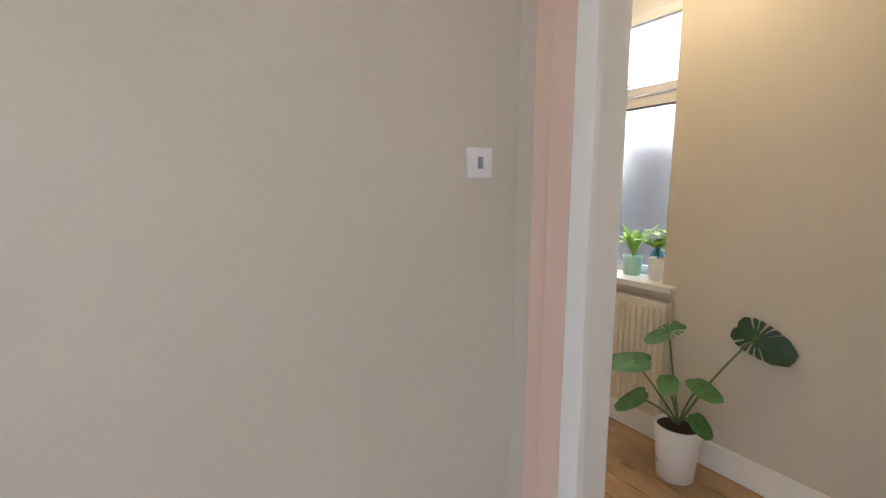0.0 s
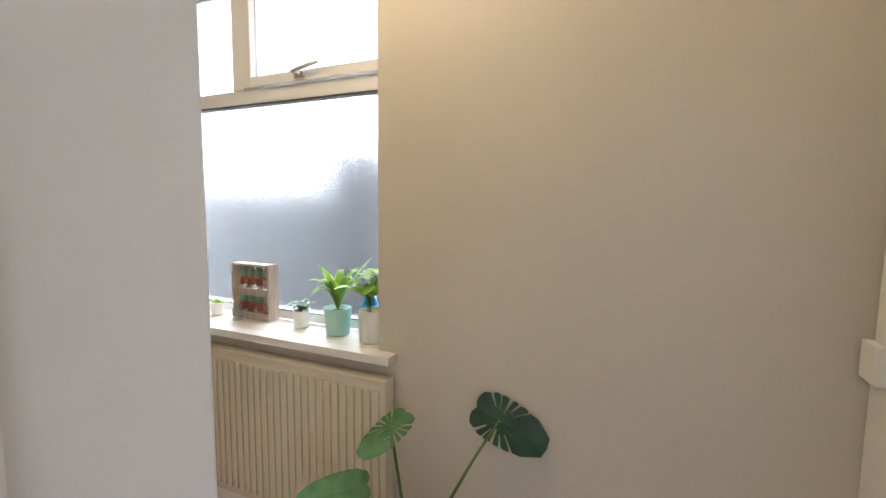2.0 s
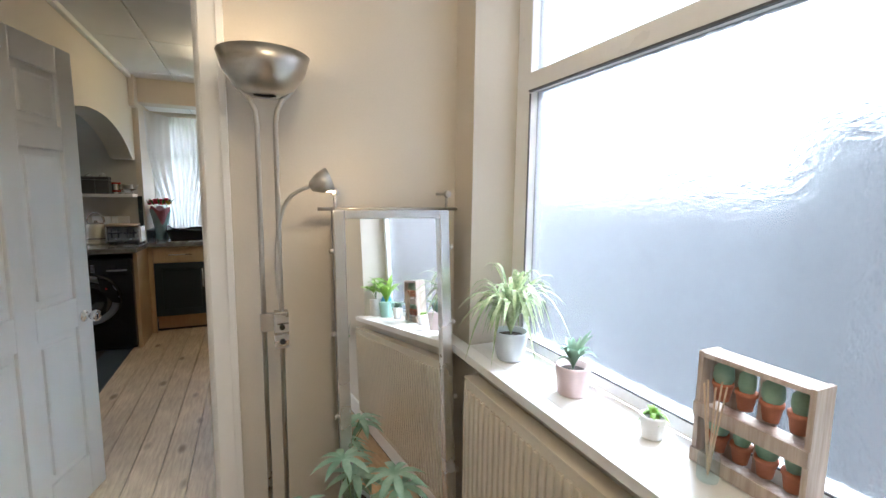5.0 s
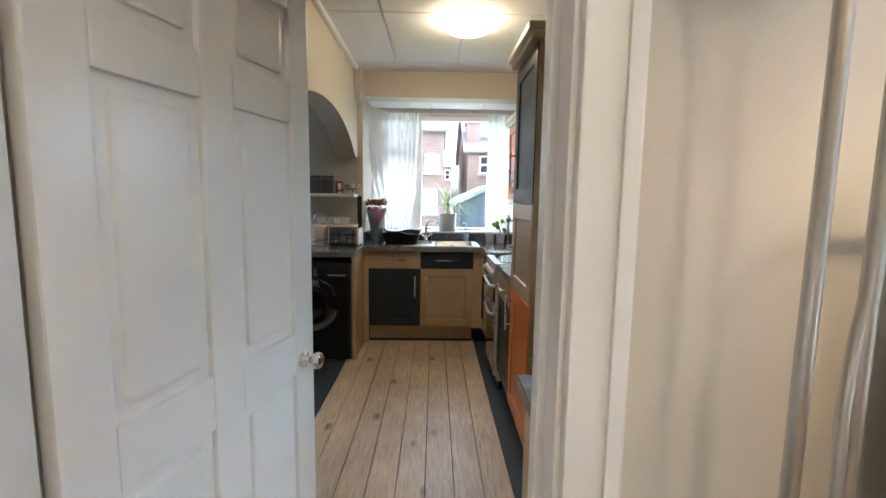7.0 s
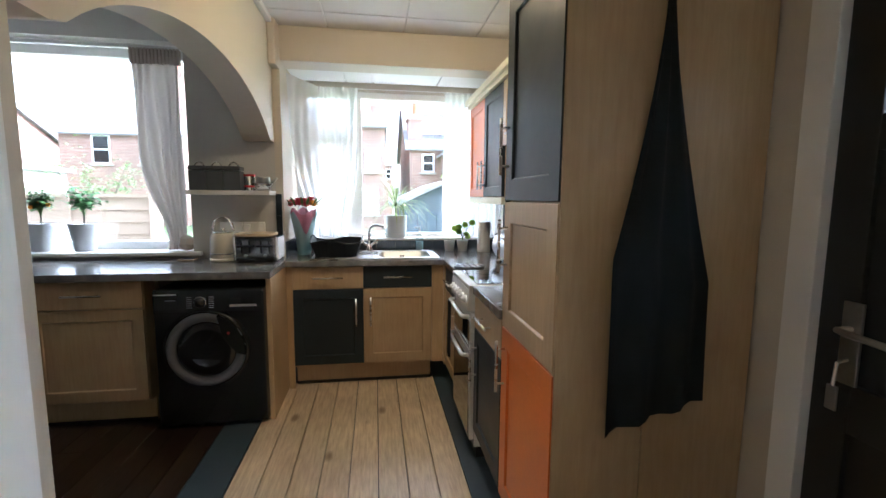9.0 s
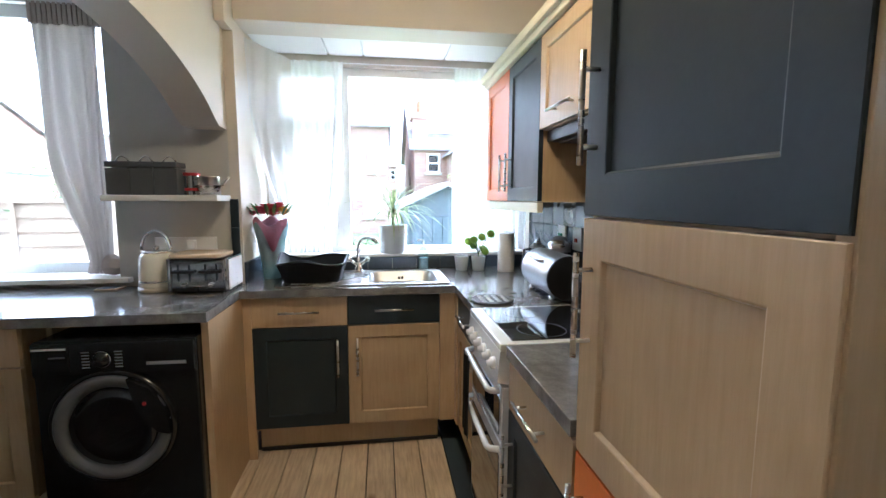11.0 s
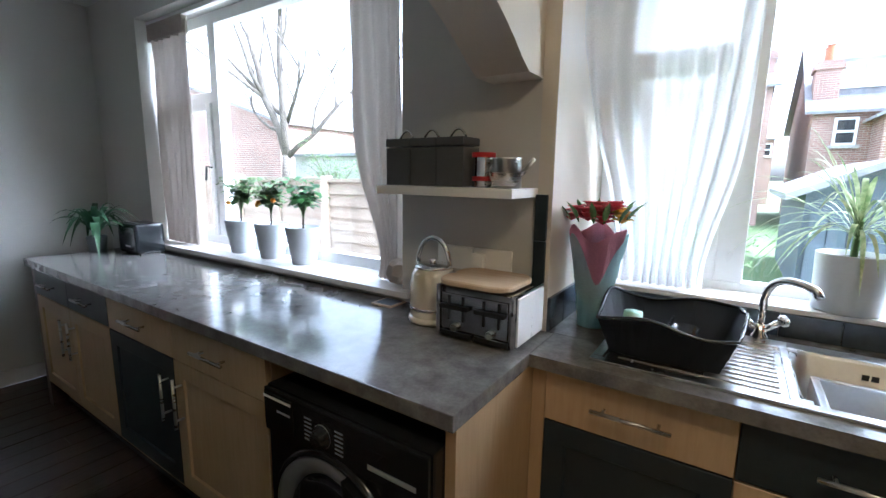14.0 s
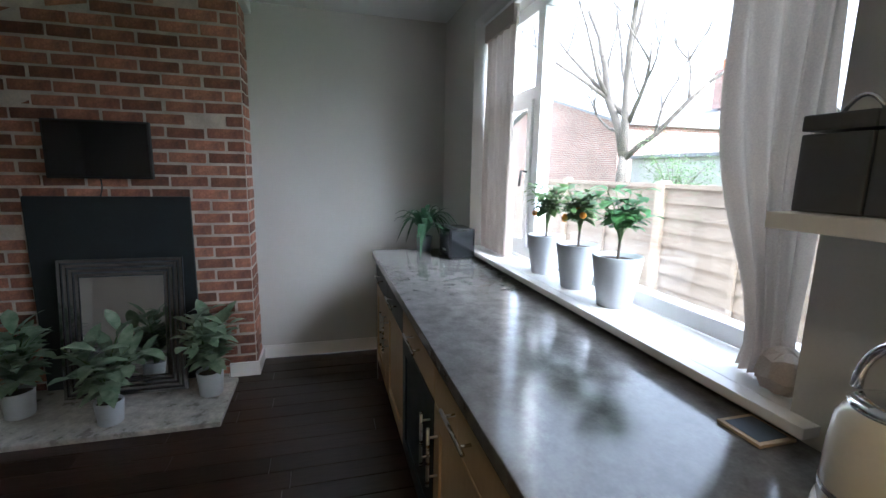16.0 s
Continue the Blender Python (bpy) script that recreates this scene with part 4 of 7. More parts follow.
# ---- washing machine ----
def washer():
    c = thing("washing_machine", (-0.155, 6.74, 0), "black front-loading washing machine under the worktop", "washing machine")
    x0, x1, yf = -0.440, 0.147, 6.434
    part("body", boxes((x0, yf, 0.02, x1, 7.02, 0.815), bev=0.008), BLACK_GLOSS, c)
    part("control_panel", boxes((x0 + 0.004, yf - 0.014, 0.682, x1 - 0.004, yf, 0.812), bev=0.006), BLACK_GLOSS, c)
    tx = Matrix.Rotation(radians(90), 4, "X")
    cx, cz = -0.170, 0.470
    part("door_rim", lathe([(0.232, 0.0), (0.232, 0.014), (0.222, 0.024), (0.215, 0.024), (0.212, 0.0)], (cx, yf, cz), 48, turn=tx), BLACK_GLOSS, c, smooth=True)
    part("door_ring", lathe([(0.212, 0.0), (0.210, 0.026), (0.200, 0.032), (0.180, 0.026), (0.160, 0.006), (0.158, 0.0)], (cx, yf, cz), 48, turn=tx), RINGPLAS, c, "grey door ring", smooth=True)
    part("door_glass", lathe([(0.160, 0.004), (0.155, 0.018), (0.10, 0.006), (0.0, -0.004)], (cx, yf, cz), 40, turn=tx), HOB, c, "dark door glass", smooth=True)
    hb = bmesh.new()
    pts = [(cx + 0.07, cz + 0.20), (cx + 0.15, cz + 0.16), (cx + 0.205, cz + 0.06), (cx + 0.215, cz - 0.03), (cx + 0.17, cz - 0.02), (cx + 0.10, cz + 0.07)]
    f0, f1 = [[hb.verts.new((x, yf - d, z)) for x, z in pts] for d in (0.0, 0.042)]
    for k in range(6):
        hb.faces.new((f0[k], f0[(k + 1) % 6], f1[(k + 1) % 6], f1[k]))
    hb.faces.new(f1)
    part("door_handle", hb, BLACK_GLOSS, c)
    part("dial", lathe([(0.030, 0.0), (0.030, 0.008), (0.024, 0.010), (0.022, 0.026), (0.0, 0.027)], (-0.190, yf - 0.014, 0.745), 28, turn=tx), BLACK_GLOSS, c, smooth=True)
    part("dial_ring", lathe([(0.033, 0.0), (0.033, 0.004), (0.030, 0.005), (0.030, 0.0)], (-0.190, yf - 0.014, 0.745), 28, turn=tx), CHROME, c)
    part("detergent_drawer", boxes((x0 + 0.012, yf - 0.020, 0.700, x0 + 0.135, yf - 0.013, 0.804), bev=0.004), BLACK_GLOSS, c)
    part("drawer_strip", boxes((x0 + 0.012, yf - 0.0215, 0.788, x0 + 0.130, yf - 0.0195, 0.795)), UPVC, c)
    marks = bmesh.new()
    for i in range(6):
        box(marks, -0.262, yf - 0.0152, 0.712 + i * 0.012, -0.234, yf - 0.0138, 0.716 + i * 0.012)
        box(marks, -0.146, yf - 0.0152, 0.712 + i * 0.012, -0.118, yf - 0.0138, 0.716 + i * 0.012)
    box(marks, -0.035, yf - 0.0152, 0.715, 0.110, yf - 0.0138, 0.728)
    box(marks, x0 + 0.07, yf - 0.0216, 0.756, x0 + 0.125, yf - 0.0196, 0.761)
    tagged(part("panel_print", marks, GREYPLAS, c), kind="stuff")
    part("display", boxes((-0.03, yf - 0.0155, 0.738, 0.03, yf - 0.0138, 0.768)), HOB, c)
    part("badge", lathe([(0.0, 0.044), (0.008, 0.044), (0.008, 0.042)], (cx + 0.13, yf, cz + 0.10), 12, turn=tx), REDLID, c)


washer()


# ---- dining room: chimney breast and hearth ----
breast = thing("chimney_breast", (-3.12, 4.81, 0), "exposed red brick chimney breast", "chimney breast", kind="structure")
part("core", boxes((-3.26, 3.965, 0, -2.990, 5.672, 2.529)), MORTAR, breast, "pale lime mortar")
part("head_moulding", boxes((-3.26, 3.93, 2.45, -2.94, 5.715, 2.529), bev=0.012), WHITE, breast)
slab = thing("slate_slab", (-2.965, 4.808, 0.03), "black slate panel closing the fireplace", "fireplace panel")
part("panel", boxes((-2.974, 4.457, 0.032, -2.945, 5.337, 1.246), bev=0.003), BLACK_SLATE, slab)
hearth = thing("hearth", (-2.70, 4.81, 0), "pale mottled marble hearth", "hearth", kind="structure")
part("slab", boxes((-2.974, 4.15, 0, -2.335, 5.498, 0.03), (-2.90, 5.49, 0, -2.335, 5.562, 0.0298), bev=0.004), HEARTH, hearth)

tv = thing("television", (-2.94, 4.884, 1.352), "small black television on the brick wall", "television")
part("screen_case", boxes((-2.950, 4.612, 1.352, -2.915, 5.156, 1.690), bev=0.005), BLACK_MATT, tv)
part("screen", boxes((-2.916, 4.624, 1.367, -2.9135, 5.144, 1.678)), HOB, tv)
part("wall_bracket", boxes((-2.982, 4.80, 1.44, -2.95, 4.96, 1.60)), BLACK_MATT, tv)
cb = tube(curve((-2.955, 4.86, 1.37), (-2.95, 4.88, 1.30), (-2.955, 4.85, 1.24)), 0.004, 6)
part("cable", cb, BLACK_MATT, tv)


def fire_mirror():
    m = thing("leaning_mirror", (-2.80, 4.88, 0.03), "mirror in a ribbed silver frame leaning on slate", "mirror")
    y0, y1, z0, z1 = 4.617, 5.282, 0.0, 0.845

    def lean(bm):
        bmesh.ops.transform(bm, matrix=Matrix.Translation((-2.80, 0, 0.032)) @ Matrix.Rotation(radians(-6.5), 4, "Y"), verts=bm.verts[:])
        return bm

    part("backing", lean(boxes((-0.012, y0, z0, 0.0, y1, z1))), GREYTIN, m)
    rows = []
    for k in range(4):
        a = k * 0.029
        w = 0.017
        rows += [(0, y0 + a, z0 + a, 0.014 - k * 0.002, y0 + a + w, z1 - a), (0, y1 - a - w, z0 + a, 0.014 - k * 0.002, y1 - a, z1 - a), (0, y0 + a + w, z0 + a, 0.0138 - k * 0.002, y1 - a - w, z0 + a + w), (0, y0 + a + w, z1 - a - w, 0.0138 - k * 0.002, y1 - a - w, z1 - a)]
    for r in rows:
        part("frame_rib", lean(boxes(r, bev=0.002)), TOASTSTEEL, m)
    part("glass", lean(boxes((0.0, y0 + 0.11, z0 + 0.11, 0.004, y1 - 0.11, z1 - 0.11))), MIRROR, m, "mirror glass")


fire_mirror()


# ---- curtains ----
def curtain(name, label, material, bm, head, group):
    c = thing(name, head[0], label, "curtain", group)
    part("drape", bm, material, c, smooth=True)
    if head[1]:
        hb = bmesh.new()
        x0, x1, z, y = head[1]
        n = int((x1 - x0) / 0.022)
        for i in range(n):
            a = x0 + (x1 - x0) * i / n
            box(hb, a, y - 0.018, z - 0.09, a + 0.017, y + 0.018, z + 0.012, 0.005)
        tagged(part("heading", hb, material, c, "pencil pleat heading"), kind="stuff")
    return c


curtain("curtain", "taupe linen curtain tied back at the sill", LINEN, pleats(-0.815, -0.52, 2.28, 0.962, 7.155, 5, 0.020, (1.02, -0.545, 0.62)), ((-0.66, 7.155, 0.96), (-0.815, -0.50, 2.30, 7.155)), "dining window curtains")
curtain("curtain", "taupe linen curtain hanging in the corner", LINEN, pleats(-2.56, -2.11, 2.28, 0.962, 7.155, 6, 0.022), ((-2.34, 7.155, 0.96), (-2.56, -2.13, 2.30, 7.155)), "dining window curtains")
tb = thing("tieback", (-0.52, 7.12, 0.96), "crumpled taupe tieback at the sill", "tieback")
tbm = lathe([(0.0, -0.05), (0.035, -0.045), (0.055, -0.01), (0.045, 0.03), (0.02, 0.05), (0.0, 0.055)], (-0.515, 7.12, 1.012), 14)
for v in tbm.verts:
    v.co += Vector((noise.noise(v.co * 40) * 0.014, noise.noise(v.co * 43 + Vector((3, 1, 0))) * 0.014, noise.noise(v.co * 37) * 0.012))
part("knot", tbm, LINEN, tb)
part("rail", boxes((-2.57, 7.14, 2.305, -0.465, 7.17, 2.330)), UPVC, tb, "white curtain rail")
voile = pleats(0.172, 0.655, 2.205, 1.012, 7.54, 9, 0.020, (1.05, 0.40, 0.40))
for v in voile.verts:
    # the cloth follows the side of the bay towards the room
    up = min(1.0, max(0.0, (v.co.z - 1.40) / 0.45))
    v.co.y -= up * 0.36 * min(1.0, max(0.0, (0.345 - v.co.x) / 0.17))
curtain("voile_curtain", "sheer white voile gathered aside at the sink window", SHEER, voile, ((0.40, 7.57, 1.0), None), "sink window voiles")
curtain("voile_curtain", "sheer white voile beside the wall cabinets", SHEER, pleats(1.36, 1.87, 2.205, 1.012, 7.57, 9, 0.018), ((1.58, 7.57, 1.0), None), "sink window voiles")
cw = thing("curtain_wire", (1.04, 7.57, 2.2), "thin white curtain wire", "curtain rail")
part("wire", tube([(0.151, 7.57, 2.207), (1.888, 7.57, 2.207)], 0.004, 8), UPVC, cw)

# ---- radiator ----
rad = thing("radiator", (1.80, 2.35, 0.12), "cream ribbed radiator under the lobby window", "radiator")
part("panel", boxes((1.798, 1.575, 0.15, 1.812, 3.21, 0.745), bev=0.004), CREAM, rad)
for i in range(48):
    y = 1.592 + i * 0.0335
    part("rib", boxes((1.788, y, 0.18, 1.800, y + 0.020, 0.715), bev=0.004), CREAM, rad)
part("top_grille", boxes((1.795, 1.570, 0.742, 1.850, 3.215, 0.752), (1.795, 1.568, 0.15, 1.852, 1.576, 0.752), (1.795, 3.209, 0.15, 1.852, 3.217, 0.752), bev=0.002), CREAM, rad)
part("pipe", tube([(1.82, 3.235, 0.19), (1.82, 3.27, 0.19), (1.82, 3.275, 0.0)], 0.008), CREAM, rad)

# ---- garden ----
solid("ground", boxes((-400, 9.9, -0.8, 400, 800, -0.30)), GRASS, "mown lawn behind the houses", "lawn")
# Beyond the side passage, pale ground is added to keep green bounce off the rooms
solid("pavement", boxes((2.16, -400, -0.8, 400, 9.9, -0.32), (-400, -400, -0.8, -3.4, 9.9, -0.32), (-3.4, 7.95, -0.8, 2.16, 9.9, -0.32), (-3.4, -400, -0.8, 2.16, -1.75, -0.32)), RENDER, "pale concrete side passage, with pale ground added against green bounce", "pavement")


FENCE_X = -16.41


def fence():
    f = thing("garden_fence", (-8, 9.500, -0.3), "weathered overlap panel fence across the garden", "fence")
    for i in range(9):
        x = FENCE_X + 1.83 * i
        part("post", boxes((x - 0.05, 9.430, -0.3, x + 0.05, 9.530, 1.385), bev=0.006), FENCEWOOD, f)
        if i < 8:
            pb = bmesh.new()
            for k in range(11):
                z = -0.26 + k * 0.1425
                v = [pb.verts.new(p) for p in ((x + 0.05, 9.500, z), (x + 1.78, 9.500, z), (x + 1.78, 9.472, z + 0.004), (x + 0.05, 9.472, z + 0.004), (x + 0.05, 9.510, z + 0.168), (x + 1.78, 9.510, z + 0.168), (x + 1.78, 9.500, z + 0.17), (x + 0.05, 9.500, z + 0.17))]
                for q in ((0, 1, 5, 4), (3, 2, 6, 7), (0, 3, 2, 1), (4, 5, 6, 7)):
                    pb.faces.new([v[j] for j in q])
            box(pb, x + 0.05, 9.450, 1.315, x + 1.78, 9.530, 1.355)
            box(pb, x + 0.90, 9.445, -0.26, x + 0.94, 9.470, 1.315)
            part("panel", pb, FENCEWOOD, f)


fence()


def house(name, x0, x1, y0, y1, eaves, ridge, label, windows, chimneys, wall_m=None, ridge_along="x", blinds=False):
    h = thing(name, ((x0 + x1) / 2, y0, -0.3), label, "house")
    wb = bmesh.new()
    if ridge_along == "x":
        sec = [(y0, -0.3), (y1, -0.3), (y1, eaves), ((y0 + y1) / 2, ridge), (y0, eaves)]
        a, b = [[wb.verts.new((x, y, z)) for y, z in sec] for x in (x0, x1)]
    else:
        sec = [(x0, -0.3), (x1, -0.3), (x1, eaves), ((x0 + x1) / 2, ridge), (x0, eaves)]
        a, b = [[wb.verts.new((x, y, z)) for x, z in sec] for y in (y0, y1)]
    for k in range(5):
        wb.faces.new((a[k], a[(k + 1) % 5], b[(k + 1) % 5], b[k]))
    wb.faces.new(a)
    wb.faces.new(b)
    part("wall", wb, wall_m or FARBRICK, h)
    rb = bmesh.new()
    o, t = 0.25, 0.12
    for s in (0, 1):
        if ridge_along == "x":
            ye = y0 - o if s == 0 else y1 + o
            k = (ridge - eaves) / ((y1 - y0) / 2)
            q = [(x0 - o, ye, eaves - o * k), (x1 + o, ye, eaves - o * k), (x1 + o, (y0 + y1) / 2, ridge), (x0 - o, (y0 + y1) / 2, ridge)]
        else:
            xe = x0 - o if s == 0 else x1 + o
            k = (ridge - eaves) / ((x1 - x0) / 2)
            q = [(xe, y0 - o, eaves - o * k), (xe, y1 + o, eaves - o * k), ((x0 + x1) / 2, y1 + o, ridge), ((x0 + x1) / 2, y0 - o, ridge)]
        lo, hi = [rb.verts.new((p[0], p[1], p[2] + 0.02)) for p in q], [rb.verts.new((p[0], p[1], p[2] + t)) for p in q]
        rb.faces.new(lo)
        rb.faces.new(hi)
        for i in range(4):
            rb.faces.new((lo[i], lo[(i + 1) % 4], hi[(i + 1) % 4], hi[i]))
    part("roof", rb, ROOF, h)
    for x, z, w, hh in windows:
        wn_ = part("window", boxes((x - w / 2, y0 - 0.05, z, x + w / 2, y0 + 0.02, z + 0.08), (x - w / 2, y0 - 0.05, z + hh - 0.08, x + w / 2, y0 + 0.02, z + hh), (x - w / 2, y0 - 0.05, z + 0.08, x - w / 2 + 0.08, y0 + 0.02, z + hh - 0.08), (x + w / 2 - 0.08, y0 - 0.05, z + 0.08, x + w / 2, y0 + 0.02, z + hh - 0.08), (x - w / 2 + 0.08, y0 - 0.04, z + hh * 0.5 - 0.04, x + w / 2 - 0.08, y0 + 0.02, z + hh * 0.5 + 0.04)), UPVC, h)
        part("pane", boxes((x - w / 2 + 0.07, y0 - 0.02, z + 0.07, x + w / 2 - 0.07, y0 - 0.008, z + hh - 0.07)), RENDER if blinds else BLACK_GLOSS, wn_)
        part("sill", boxes((x - w / 2 - 0.1, y0 - 0.12, z - 0.1, x + w / 2 + 0.1, y0 - 0.001, z - 0.002)), RENDER, wn_)
    for x, y, z0, z1 in chimneys:
        ch = part("chimney", boxes((x - 0.35, y - 0.5, z0, x + 0.35, y + 0.5, z1), (x - 0.42, y - 0.57, z1 - 0.3, x + 0.42, y + 0.57, z1 - 0.12)), FARBRICK, h)
        for k in (-0.25, 0.25):
            part("chimney_pot", lathe([(0.13, 0), (0.11, 0.5), (0.14, 0.55), (0.0, 0.55)], (x, y + k, z1), 12), TERRA, ch)
    return h


house("terraced_house", -5.2, 1.27, 26, 34, 4.75, 6.3, "brick terraced house with white blinds and a slate roof", [(0.67, 2.6, 0.75, 1.0), (0.5, 0.5, 0.9, 1.3), (-1.7, 2.6, 0.8, 1.1)], [(0.95, 28.0, 5.0, 6.3)], blinds=True)
house("terraced_house", 2.50, 9.5, 26, 35, 3.80, 6.9, "brick house with a slate roof below a dormer", [(3.40, 2.6, 0.62, 0.92), (3.5, 0.4, 0.9, 1.2)], [(2.80, 26.9, 3.9, 5.5)])
house("terraced_house", 4.05, 9.1, 24.4, 26.1, 3.40, 4.75, "brick rear extension with a gable", [(5.2, 2.35, 0.8, 1.15), (7.4, 2.35, 0.8, 1.15)], [], ridge_along="y", blinds=True)
house("terraced_house", 1.55, 2.3, 44, 52, 4.2, 6.0, "distant brick terraced house", [(1.95, 3.0, 0.5, 0.9)], [])
dm = thing("dormer", (4.35, 27.5, 4.3), "grey clad roof dormer with wide white windows", "dormer")
part("box", boxes((3.05, 26.6, 4.25, 5.75, 29.5, 5.55)), ROOF, dm)
for xa, xb in ((3.15, 4.50), (5.15, 5.65)):
    wf = part("window", boxes((xa, 26.53, 4.55, xb, 26.598, 4.63), (xa, 26.53, 5.32, xb, 26.598, 5.40), (xa, 26.53, 4.63, xa + 0.07, 26.598, 5.32), (xb - 0.07, 26.53, 4.63, xb, 26.598, 5.32), ((xa + xb) / 2 - 0.035, 26.53, 4.63, (xa + xb) / 2 + 0.035, 26.598, 5.32)), UPVC, dm)
    part("pane", boxes((xa + 0.06, 26.56, 4.62, xb - 0.06, 26.57, 5.33)), RENDER, wf)
house("terraced_house", -27.5, -19.0, 27, 36, 4.4, 6.4, "brick terraced house with a pale gable", [(-22.2, 3.0, 0.9, 1.5), (-25.5, 3.0, 0.9, 1.5), (-20.0, 0.4, 1.0, 1.5)], [(-21.6, 29, 5.4, 7.6)], blinds=True)
house("terraced_house", -15.5, -9.5, 30, 38, 4.6, 6.6, "distant brick terraced house", [(-13.5, 3.0, 0.9, 1.5), (-11.2, 3.0, 0.9, 1.5)], [(-10.3, 32, 5.0, 8.4)])
house("brick_outbuilding", -24.6, -13.3, 16, 21, 3.2, 4.87, "red brick outbuilding with a shallow gable", [], [], ridge_along="y")
house("garden_shed", 1.45, 3.10, 14, 18, 1.22, 1.60, "blue-grey painted garage with a pitched roof", [], [], SHEDBLUE, "y")
gw = thing("garage_door", (2.28, 13.97, -0.3), "blue-grey boarded garage door", "garage door")
for i in range(7):
    part("board", boxes((1.52 + i * 0.22, 13.95, -0.28, 1.728 + i * 0.22, 13.985, 0.98), bev=0.004), SHEDBLUE, gw)
rw = thing("white_outhouse", (-9.5, 15.4, -0.3), "low pale outhouse behind the fence", "outhouse")
part("wall", boxes((-12.0, 15.6, -0.3, -7.6, 17.5, 1.95)), RENDER, rw)
part("roof", boxes((-12.15, 15.45, 1.95, -7.45, 17.65, 2.05)), ROOF, rw)
# side passage outside the frosted window
sp = thing("neighbour_wall", (4.6, 1.2, -0.3), "red brick wall of the house next door", "wall")
part("wall", boxes((4.4, -6.0, -0.32, 4.7, 3.10, 3.9)), FARBRICK, sp)
sg = thing("side_gate", (3.7, 4.5, -0.3), "blue-grey boarded side gate", "gate")
for i in range(26):
    part("board", boxes((3.64, 3.19 + i * 0.196, -0.315, 3.68, 3.38 + i * 0.196, 1.47), bev=0.004), SHEDBLUE, sg)
bn = thing("downpipe_post", (3.7, 3.0, -0.3), "dark slate-grey gate pier", "pier")
part("pier", boxes((3.55, 2.82, -0.32, 3.85, 3.18, 1.80), bev=0.01), SLATE_DOOR, bn)


# ---- bare tree and shrubs ----
def bare_tree():
    rng = random.Random(4)
    t = thing("bare_tree", (-11.75, 15.0, -0.3), "bare grey-barked garden tree in early spring", "tree")
    trunk, limbs, twigs = bmesh.new(), bmesh.new(), bmesh.new()

    def grow(p, d, length, r, depth, bm):
        pts, q, dd = [p.copy()], p.copy(), d.copy()
        for _ in range(5):
            dd = (dd + Vector((rng.uniform(-0.22, 0.22), rng.uniform(-0.18, 0.18), rng.uniform(-0.06, 0.20)))).normalized()
            q = q + dd * length / 5
            pts.append(q.copy())
        tube(pts, r * 1.6, 8 if depth < 2 else 5, bm, r * (0.75 if depth == 0 else 0.5))
        if depth >= 4:
            return
        for i in range(3 if depth < 3 else 2):
            k = rng.choice((2, 3, 4, 5))
            ang = rng.uniform(0, 2 * math.pi)
            nd = (dd * 0.75 + Vector((math.cos(ang), math.sin(ang) * 0.7, rng.uniform(0.0, 0.7))) * 0.8).normalized()
            grow(pts[k], nd, length * rng.uniform(0.60, 0.82), r * 0.52, depth + 1, limbs if depth < 1 else twigs)

    tube([(-11.75, 15, -0.3), (-11.70, 15, 0.6), (-11.66, 15.0, 1.4), (-11.62, 15, 2.0)], 0.19, 10, trunk, 0.14)
    for z, d, ln, rr in ((1.9, (-0.20, 0.1, 1.0), 5.0, 0.085), (1.9, (0.16, 0.0, 1.0), 5.2, 0.080), (1.9, (0.72, 0.1, 0.70), 3.0, 0.060), (3.3, (-0.95, -0.1, 0.45), 2.6, 0.060), (2.7, (-0.9, 0.1, 0.12), 1.7, 0.040), (3.0, (0.8, -0.1, 0.5), 2.4, 0.045)):
        grow(Vector((-11.62 + (-0.16 if d[0] < 0 else 0.10) * (z - 1.9), 15, z)), Vector(d).normalized(), ln, rr, 0, limbs)
    part("trunk", trunk, BARK, t, smooth=True)
    part("limbs", limbs, BARK, t, smooth=True)
    part("twigs", twigs, BARK, t)


bare_tree()


def shrub(at, w, h, n, material, label, seed):
    rng = random.Random(seed)
    t = thing("shrub", at, label, "shrub")
    st, lv = bmesh.new(), bmesh.new()
    o = Vector(at)
    for i in range(14):
        a, k = rng.uniform(0, 6.28), rng.uniform(0.2, 1)
        tip = o + Vector((math.cos(a) * w * k, math.sin(a) * w * k * 0.6, h * rng.uniform(0.6, 1)))
        pts = curve(o, o + Vector((0, 0, h * 0.6)), tip, 5)
        tube(pts, 0.018, 5, st, 0.005)
        for j in range(n // 14):
            p = pts[rng.choice((2, 3, 4, 5))] + Vector((rng.gauss(0, w * 0.14), rng.gauss(0, w * 0.14), rng.gauss(0, h * 0.09)))
            b = rng.uniform(0, 6.28)
            leaf(lv, curve(p, p + Vector((math.cos(b) * 0.05, math.sin(b) * 0.05, 0.04)), p + Vector((math.cos(b) * 0.12, math.sin(b) * 0.12, -0.02)), 2), 0.06)
    part("stems", st, BARK, t)
    part("foliage", lv, material, t)


shrub((2.45, 11.6, -0.3), 0.42, 2.15, 520, LEAF_LIME, "pale green bamboo-like shrub by the garage", 3)
shrub((-9.0, 14.6, -0.3), 1.1, 2.6, 1100, LEAF_MID, "green shrub behind the fence", 5)
shrub((-4.6, 13.6, -0.3), 1.0, 2.2, 900, LEAF_MID, "green shrub behind the fence", 8)
shrub((0.5, 13.2, -0.3), 0.5, 1.0, 500, LEAF_MID, "low green shrub by the garage", 9)

